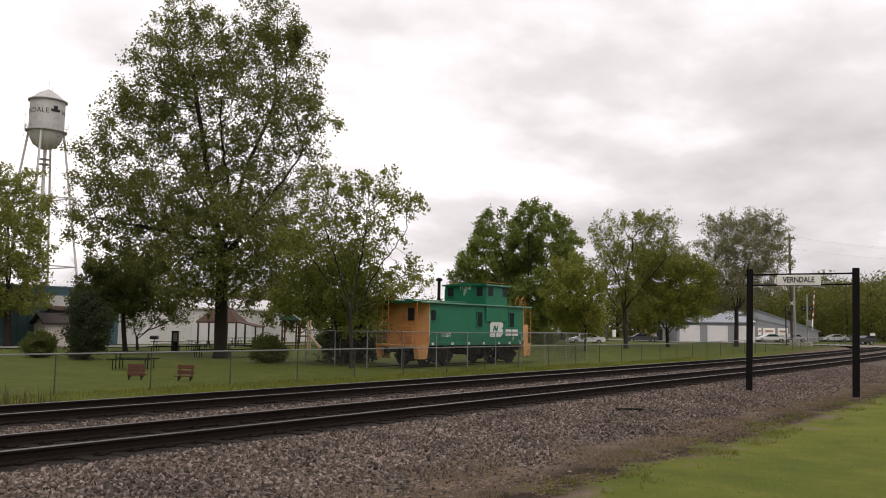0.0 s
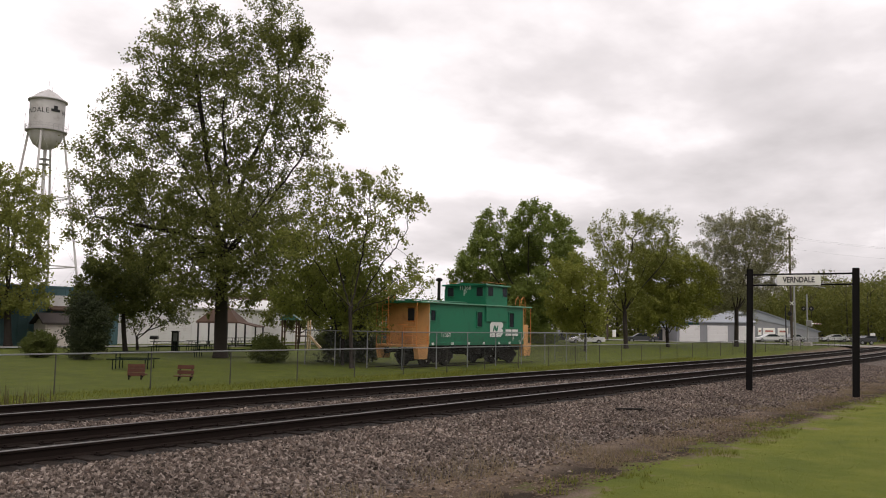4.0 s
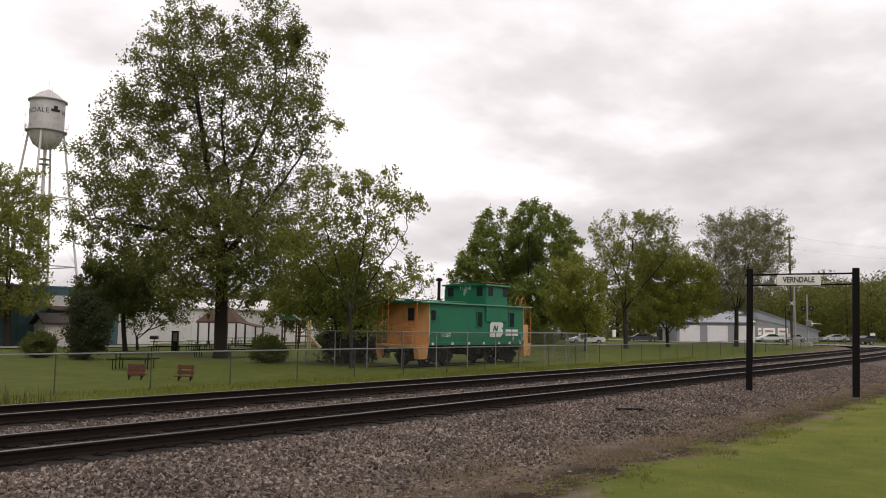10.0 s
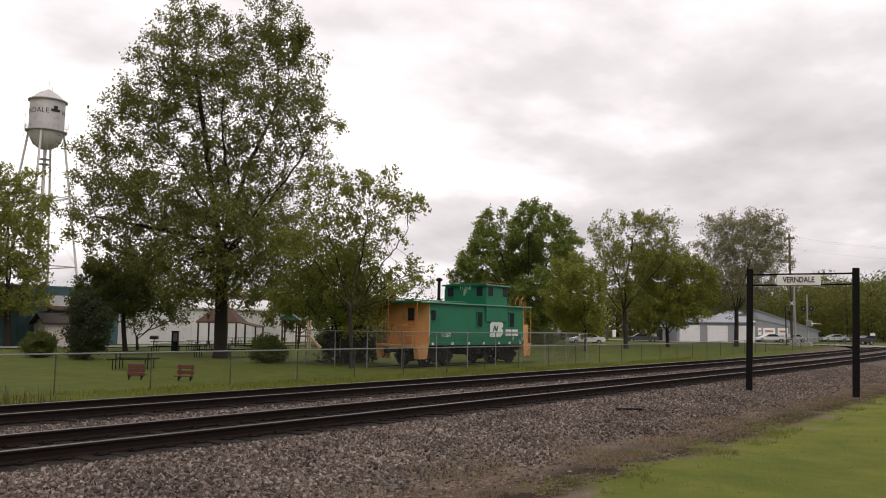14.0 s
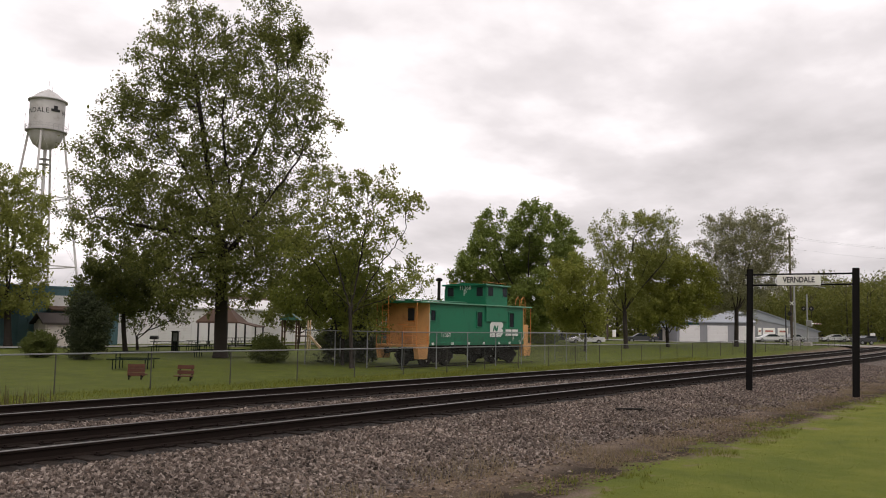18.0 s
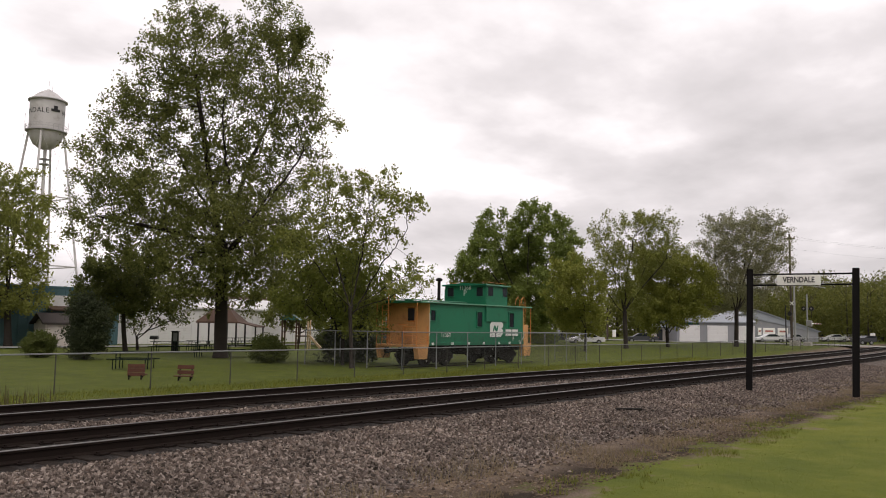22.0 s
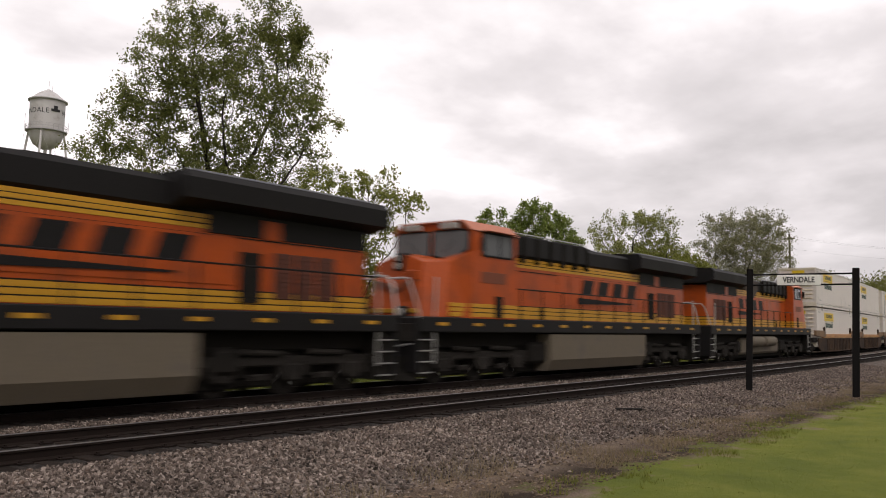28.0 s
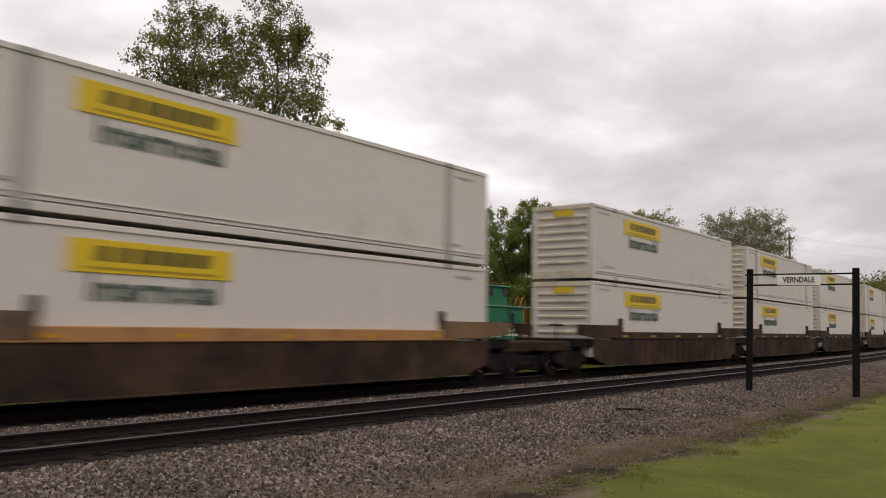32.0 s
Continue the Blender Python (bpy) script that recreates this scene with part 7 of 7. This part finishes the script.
def crossing_gate():
    x, y = 109.6, 26.62
    t = thing("crossing_gate", pose(x, y, 0.0), "level-crossing gate with a striped arm being lowered", "crossing gate")
    part("base", Geo().box((0, 0, 0.2), (0.9, 0.9, 0.5), 0.05), KERB, t)
    part("mast", Geo().tube([(0, 0, 0.3), (0, 0, 6.4)], 0.09, 10), MAST_GREY, t)
    part("mechanism", Geo().box((-0.1, -0.25, 2.75), (0.7, 0.6, 0.75), 0.05), MAST_GREY, t, "grey gate mechanism box")
    for s in (-1, 1):
        lamp = part("flasher", Geo().tube([(-0.25, s * 0.45 - 0.1, 4.6), (-0.12, s * 0.45 - 0.1, 4.6)], 0.28, 16), INK, t, "round black flasher target")
        part("lens", Geo().tube([(-0.3, s * 0.45 - 0.1, 4.6), (-0.24, s * 0.45 - 0.1, 4.6)], 0.12, 12), LAMP_OFF, lamp)
    part("lamp_arm", Geo().tube([(0, -0.6, 4.6), (0, 0.5, 4.6)], 0.04, 6), MAST_GREY, t)
    part("work_light", Geo().box((0.75, -0.3, 4.75), (0.16, 0.16, 0.16), 0.03), glow("white lamp", (1, 0.98, 0.95), 3.0), t, "small white lamp")
    part("lamp_bracket", Geo().tube([(0, -0.3, 4.7), (0.75, -0.3, 4.7)], 0.025, 6), MAST_GREY, t)
    arm = part("arm", Geo().tube([(-0.6, 0, 0), (4.3, 0, 0)], [0.08, 0.045], 8), SIGN_WHITE, t, "white gate arm with red bands", m=pose(0.0, -0.6, 2.75, 0, -74, 0))
    for k in range(5):
        part("band", Geo().tube([(0.6 + 0.8 * k, 0, 0), (0.95 + 0.8 * k, 0, 0)], 0.078 - 0.006 * k, 8), BOARD_RED, arm)
    part("counterweight", Geo().box((-0.7, 0, 0), (0.5, 0.12, 0.4), 0.04), MAST_GREY, arm)
    GATE.append(arm)


crossing_gate()


def cantilever():
    t = thing("crossing_signal", pose(106.8, 27.4, -0.02), "tall pale signal mast with crossbuck and overhead arm", "crossing signal")
    part("base", Geo().box((0, 0, 0.3), (1.1, 1.1, 0.7), 0.08), KERB, t)
    part("mast", Geo().tube([(0, 0, 0.3), (0, 0, 8.7)], [0.15, 0.11], 12), MAST_GREY, t)
    g = Geo()
    for z in (7.6, 8.3):
        g.tube([(0, 0, z), (5.5, -2.2, z - 0.25)], 0.05, 6)
    for k in range(6):
        g.tube([(5.5 * k / 6, -2.2 * k / 6, 7.6 - 0.04 * k), (5.5 * (k + 1) / 6, -2.2 * (k + 1) / 6, 8.3 - 0.04 * (k + 1))], 0.03, 5)
    part("truss_arm", g, MAST_GREY, t)
    part("flasher", Geo().box((5.3, -2.15, 7.75), (0.2, 0.5, 0.32), 0.08), MAST_GREY, t, "grey overhead flashers")
    for a in (45, -45):
        part("crossbuck", Geo().box((-0.22, 0.25, 5.2), (0.04, 0.62, 0.11), 0.01, m=Matrix.Rotation(radians(a), 3, "X")), SIGN_WHITE, t, "white crossbuck board")
    part("flasher", Geo().tube([(-0.3, 0.5, 3.9), (-0.15, 0.5, 3.9)], 0.26, 14), INK, t, "round black flasher target")
    part("pole", Geo().tube([(0.2, 1.1, 0), (0.2, 1.1, 5.0)], 0.07, 8), INK, t)


cantilever()

WIRE = surface("black cable", (0.02, 0.02, 0.02), 0.6)
WOOD_POLE = surface("weathered pole wood", (0.075, 0.058, 0.045), 0.9, 0, 0.25, 2, 20, 0.3)


def utility_pole(x, y, h, z=0.0):
    t = thing("utility_pole", pose(x, y, z), "tall wooden utility pole with a crossarm", "utility pole", "utility poles")
    part("pole", Geo().tube([(0, 0, -0.2), (0, 0, h)], [0.17, 0.11], 8), WOOD_POLE, t)
    part("crossarm", Geo().box((0, 0, h - 0.6), (0.12, 1.3, 0.14), 0.02), WOOD_POLE, t)
    for k in (-0.55, -0.2, 0.2, 0.55):
        part("insulator", Geo().lathe([(0.03, 0), (0.07, 0.06), (0.05, 0.16), (0.02, 0.2)], 8, (0, k, h - 0.53)), INK, t)
    return t


utility_pole(108.0, 28.1, 13.9)
utility_pole(140.0, 9.0, 13.9, -0.2)
for _k, (_dy, _z) in enumerate(((-0.55, 13.5), (0.55, 13.5), (0.0, 12.1))):
    _g = Geo()
    _g.tube([(108 + 32 * q, 28.1 + _dy - 19.1 * q, _z - 0.6 * 4 * q * (1 - q)) for q in np.linspace(0, 1, 13)], 0.005, 4, caps=False)
    solo("power_cable", _g, WIRE, pose(0, 0, 0), "thin black overhead cable between poles", "cable", "power cables")


# ---- cars ----
TYRE = surface("tyre rubber", (0.02, 0.02, 0.02), 0.9)


def car(at, turn, paint, label, length=4.7, height=1.42, truck_=False):
    t = thing("car", pose(at[0], at[1], at[2], 0, 0, turn), label, "car", "parked cars")
    h = length / 2
    if truck_:
        prof = [(-h, 0.45), (-h, 0.95), (-h + 1.2, 1.05), (-h + 1.75, height), (-h + 3.0, height), (-h + 3.2, 1.0), (h, 1.0), (h, 0.45)]
    else:
        prof = [(-h, 0.38), (-h - 0.02, 0.62), (-h + 0.25, 0.78), (-h + 1.15, 0.92), (-h + 2.0, height - 0.02), (-h + 3.1, height), (h - 0.75, 0.98), (h - 0.1, 0.92), (h, 0.6), (h - 0.05, 0.38)]
    body = part("body", Geo().prism(prof, -0.86, 0.86), paint, t, smooth=False)
    gl = [(-h + 1.3, 0.95), (-h + 2.05, height - 0.1), (-h + 3.05, height - 0.08), (h - 0.95, 0.98)] if not truck_ else [(-h + 1.4, 1.05), (-h + 1.8, height - 0.08), (-h + 2.9, height - 0.08), (-h + 3.0, 1.05)]
    for s in (-1, 1):
        part("side_window", Geo().prism(gl, s * 0.865, s * 0.872), DARK_GLASS, body, smooth=False)
        for x in (-h + 0.85, h - 0.85):
            w = part("wheel", Geo().tube([(x, s * 0.66, 0.33), (x, s * 0.88, 0.33)], 0.33, 16), TYRE, t)
            part("rim", Geo().tube([(x, s * 0.87, 0.33), (x, s * 0.89, 0.33)], 0.2, 12), GALV, w)
        part("headlight", Geo().box((-h, s * 0.62, 0.68), (0.06, 0.3, 0.12), 0.02), LAMP_OFF, body)
        part("tail_light", Geo().box((h, s * 0.68, 0.78), (0.06, 0.26, 0.14), 0.02), BOARD_RED, body)
    return t


PAINT_WHITE = surface("white car paint", (0.66, 0.66, 0.67), 0.3, 0, 0.03)
PAINT_SILVER = surface("silver car paint", (0.42, 0.43, 0.45), 0.3, 0.4, 0.04)
PAINT_RED = surface("dark red car paint", (0.16, 0.03, 0.03), 0.35, 0, 0.05)
PAINT_DARK = surface("charcoal car paint", (0.05, 0.052, 0.058), 0.35, 0, 0.05)
car((138.06, 39.35, -0.05), FACE, PAINT_WHITE, "white sedan parked by the grey shop")
car((149.21, 38.78, -0.05), FACE + 20, PAINT_SILVER, "silver car with open bonnet beside the sedan")
car((182.09, 41.38, -0.05), FACE + 5, PAINT_RED, "dark red pickup near the crossing", 5.2, 1.75, True)
car((164.10, 35.37, -0.05), FACE, PAINT_WHITE, "white car parked beyond the crossing")
car((169.82, 34.06, -0.05), FACE + 10, PAINT_WHITE, "white car parked beyond the crossing")
car((177.27, 32.35, -0.05), FACE, PAINT_DARK, "charcoal pickup parked beyond the crossing", 5.4, 1.8, True)
car((94.85, 49.69, -0.30), FACE + 8, PAINT_WHITE, "white sedan parked on the street behind the caboose")
car((98.79, 54.71, -0.30), FACE + 15, PAINT_DARK, "charcoal pickup on the street behind the caboose", 5.2, 1.8, True)
car((112.91, 50.14, -0.20), FACE - 5, PAINT_DARK, "charcoal car parked under the trees")


car((77.73, 69.72, -0.45), FACE + 10, PAINT_DARK, "charcoal car on the street behind the caboose yard")
car((74.76, 73.51, -0.45), FACE - 8, PAINT_SILVER, "silver car on the street behind the playground")

# ---- park furniture ----
GREEN_METAL = surface("dark green metal", (0.010, 0.020, 0.015), 0.8, 0, 0.15, spec=0.1)
RED_WOOD = surface("red-brown bench boards", (0.095, 0.030, 0.016), 0.75, 0, 0.2, 4, 40, 0.2)
TAN_PLASTIC = surface("tan slide plastic", (0.55, 0.40, 0.22), 0.5)
PLAY_GREEN = surface("green play roof", (0.03, 0.10, 0.07), 0.5)


def picnic_table(at, turn):
    t = thing("picnic_table", pose(at[0], at[1], at[2], 0, 0, turn), "dark green metal picnic table with fixed benches", "table", "picnic tables")
    for k in range(3):
        part("table_board", Geo().box((0, -0.26 + 0.26 * k, 0.75), (1.9, 0.24, 0.04), 0.008), GREEN_METAL, t)
    for s in (-1, 1):
        part("bench", Geo().box((0, s * 0.75, 0.45), (1.9, 0.26, 0.04), 0.008), GREEN_METAL, t)
    for x in (-0.7, 0.7):
        part("leg_frame", Geo().tube([(x, -0.75, 0.0), (x, -0.75, 0.43), (x, -0.3, 0.43)], 0.025, 6).tube([(x, 0.75, 0.0), (x, 0.75, 0.43), (x, 0.3, 0.43)], 0.025, 6).tube([(x, -0.3, 0.0), (x, -0.3, 0.72), (x, 0.3, 0.72), (x, 0.3, 0.0)], 0.025, 6), GREEN_METAL, t)


for _p, _a in (((21.43, 33.97, -0.47), FACE + 5), ((35.05, 51.71, -0.47), FACE), ((36.38, 51.05, -0.47), FACE + 3), ((39.48, 53.83, -0.47), FACE - 4), ((32.67, 43.48, -0.47), FACE), ((34.34, 42.52, -0.47), FACE + 6), ((51.09, 65.44, -0.47), FACE), ((53.04, 64.79, -0.47), FACE)):
    picnic_table(_p, _a)


def bench(at, turn, back_only=False):
    t = thing("park_bench", pose(at[0], at[1], at[2], 0, 0, turn), "small red-brown board bench facing the railway" if not back_only else "red-brown board bench seen from behind its solid back", "bench", "park benches")
    for k in range(2 if not back_only else 3):
        part("back_board", Geo().box((0, 0.16, 0.50 - 0.15 * k - (0.0 if back_only else 0.04 * k)), (0.62, 0.03, 0.14), 0.008), RED_WOOD, t)
    part("seat_board", Geo().box((0, 0.34 if back_only else -0.05, 0.19), (0.64, 0.3, 0.035), 0.008), RED_WOOD, t)
    for x in (-0.22, 0.22):
        part("leg", Geo().box((x, 0.05, 0.09), (0.05, 0.05, 0.18), 0.006).box((x, 0.19, 0.33), (0.05, 0.03, 0.5), 0.006), UNDER, t)


bench((17.27, 27.27, -0.47), FACE + 4, True)
bench((18.24, 25.68, -0.47), FACE - 4)


def grill(at):
    t = thing("park_grill", pose(at[0], at[1], at[2], 0, 0, FACE), "black charcoal grill on a steel post", "grill")
    part("post", Geo().tube([(0, 0, -0.1), (0, 0, 0.8)], 0.04, 8), INK, t)
    part("firebox", Geo().box((0, 0, 0.9), (0.6, 0.45, 0.25), 0.03), INK, t)
    part("grate_handle", Geo().tube([(-0.35, 0, 1.05), (0.35, 0, 1.05)], 0.02, 6), GALV, t)


grill((38.82, 58.82, -0.47))


def notice_board(at):
    t = thing("notice_board", pose(at[0], at[1], at[2], 0, 0, FACE), "dark upright notice cabinet with a pale panel", "notice board")
    part("cabinet", Geo().box((0, 0, 0.72), (0.5, 0.25, 1.44), 0.03), INK, t)
    part("panel", Geo().box((0.04, -0.14, 1.05), (0.3, 0.03, 0.62), 0.01), GREY_WALL, t)
    part("cap", Geo().box((0, 0, 1.47), (0.58, 0.34, 0.07), 0.02), INK, t)


notice_board((37.84, 54.59, -0.47))


def shelter(at):
    t = thing("picnic_shelter", pose(at[0], at[1], at[2], 0, 0, FACE), "open picnic shelter with a brown shingled hip roof", "shelter")
    w, d = 3.9, 3.9
    part("roof", Geo().add([(-w / 2, -d / 2, 2.35), (w / 2, -d / 2, 2.35), (w / 2, d / 2, 2.35), (-w / 2, d / 2, 2.35), (-0.35, 0, 3.95), (0.35, 0, 3.95), (-w / 2, -d / 2, 2.2), (w / 2, -d / 2, 2.2), (w / 2, d / 2, 2.2), (-w / 2, d / 2, 2.2)], [(0, 1, 5, 4), (1, 2, 5), (2, 3, 4, 5), (3, 0, 4), (0, 6, 7, 1), (1, 7, 8, 2), (2, 8, 9, 3), (3, 9, 6, 0), (9, 8, 7, 6)]), BROWN_ROOF, t, "brown hip roof", smooth=False)
    for x in (-w / 2 + 0.2, 0, w / 2 - 0.2):
        for y in (-d / 2 + 0.2, d / 2 - 0.2):
            part("post", Geo().box((x, y, 1.1), (0.14, 0.14, 2.25), 0.01), INK, t)
    part("side_roof", Geo().prism([(w / 2, 2.35), (w / 2 + 1.7, 1.95), (w / 2 + 1.7, 1.85), (w / 2, 2.25)], -1.8, 1.8), BROWN_ROOF, t, smooth=False)
    for y in (-1.6, 1.6):
        part("post", Geo().box((w / 2 + 1.55, y, 0.95), (0.12, 0.12, 1.9), 0.01), INK, t)
    part("slab", Geo().box((0, 0, 0.0), (w, d, 0.12), 0.02), KERB, t)


shelter((49.45, 64.0, -0.52))


def playground(at):
    t = thing("playground_set", pose(at[0], at[1], at[2], 0, 0, FACE), "wooden climbing frame with green roof and tan slide", "playground")
    for x in (-1.9, -0.7, 0.3):
        for y in (-0.6, 0.6):
            part("post", Geo().box((x, y, 1.3), (0.12, 0.12, 2.6), 0.01), TAN_PLASTIC if x > 0 else BROWN_ROOF, t)
    part("deck", Geo().box((-0.2, 0, 1.15), (1.2, 1.3, 0.1), 0.01), BROWN_ROOF, t)
    part("roof", Geo().prism([(-2.2, 2.5), (-1.3, 3.1), (-0.4, 2.5)], -0.8, 0.8), PLAY_GREEN, t, smooth=False)
    part("slide", Geo().prism([(0.3, 1.2), (0.45, 1.25), (1.5, 0.15), (1.5, 0.05), (1.3, 0.1)], -0.7, -0.1), TAN_PLASTIC, t, "tan plastic slide", smooth=False)
    part("rail", Geo().tube([(-1.9, -0.6, 1.5), (0.3, -0.6, 1.5)], 0.03, 6).tube([(-1.9, -0.6, 1.9), (0.3, -0.6, 1.9)], 0.03, 6), BROWN_ROOF, t)


playground((49.41, 52.61, -0.47))


def post_sign(at, h, w, hh, mat, label):
    t = thing("sign", pose(at[0], at[1], at[2], 0, 0, FACE), label, "sign")
    part("post", Geo().tube([(0, 0, -0.1), (0, 0, h)], 0.035, 6), GALV, t)
    part("board", Geo().box((0, -0.05, h - hh / 2), (w, 0.03, hh), 0.01), mat, t)


post_sign((118.16, 56.94, -0.30), 1.9, 0.55, 1.1, SIGN_WHITE, "white traffic sign on a steel post")
post_sign((142.20, 25.09, -0.05), 1.75, 0.75, 0.75, SIGN_WHITE, "small white sign board on a post")
car((136.2, 25.3, -0.05), FACE + 6, PAINT_DARK, "small dark utility vehicle beyond the crossing", 3.1, 1.35, True)
utility_pole((116.57, 57.30, -0.30)[0], (116.57, 57.30, -0.30)[1], 5.0, -0.3)
solo("metal_scrap", Geo().box((0, 0, 0.03), (0.62, 0.16, 0.06), 0.015).box((0.1, 0.12, 0.03), (0.3, 0.05, 0.05), 0.01), UNDER, pose(18.40, 8.50, -0.29, 0, 0, -48), "flat rusty scrap of steel lying on the gravel", "scrap")

# ---- sleepers, the nearest of each track as pieces ----
TIE_MESH = Geo().box((0, 0, -0.265), (0.23, 2.6, 0.19), 0.012).mesh("sleeper", TIE)
for _tr in (TRACK_NEAR, TRACK_FAR):
    for _k in range(290):
        _x = -6.0 + 0.52 * _k
        _b, _s = bend(_x)
        part("sleeper", TIE_MESH, None, _tr, m=pose(_x, _b, 0.012 * math.sin(_k * 1.7), 0, 0, math.degrees(math.atan(_s)) + 0.6 * math.sin(_k * 2.3)))


def motions():
    """All that moves: the train, the crossing gate, the clouds and the trees in the wind."""
    walk(SKY, [(0.0, pose(0, 0, 0, 0, 0, 0)), (SECONDS, pose(0, 0, 0, 0, 0, 4.2))])
    times = [2.0 * k for k in range(10)] + [20 + 0.5 * k for k in range(25)]
    for t, s30, flip, *z in TRAIN:
        up = Matrix.Translation((0, 0, z[0] if z else 0))
        walk(t, [(q, on_track(s30 + SPEED * (30 - q), flip) @ up) for q in times])
    gate = ((0.0, 72), (0.4, 64), (0.8, 47), (1.2, 32), (1.6, 19), (2.0, 10), (2.4, 5), (2.8, 2), (3.3, 0), (SECONDS, 0))
    for arm in GATE:
        walk(arm, [(t, pose(0.0, -0.6, 2.75, 0, -a, 0)) for t, a in gate])
    first, last = frame(22.6), frame(SECONDS)
    spin = SPEED / FPS / WHEEL_R
    for w, x in WHEELS:
        way = 1 if w.parent.parent in FLIPPED else -1
        rows = [(0.0, pose(x, 0, WHEEL_R))]
        for k in range(first, last + 1):
            rows.append(((k - 1) / FPS, Matrix.Translation((x, 0, WHEEL_R)) @ Matrix.Rotation(way * spin * (k - first), 4, "Y")))
        walk(w, rows)
    for limb, o, amount, ph in SWAY:
        rows = []
        for k in range(41):
            t = SECONDS * k / 40
            a = amount * (0.6 * math.sin(1.9 * t + ph) + 0.4 * math.sin(3.1 * t + 2.3 * ph) + 0.5 * math.sin(0.7 * t + 0.4 * ph))
            b = 0.5 * amount * math.sin(2.3 * t + 1.3 * ph)
            rows.append((t, Matrix.Translation(o) @ pose(0, 0, 0, b, a, 0)))
        walk(limb, rows)


FLIPPED = {t for t, s30, flip, *z in TRAIN if flip}
motions()
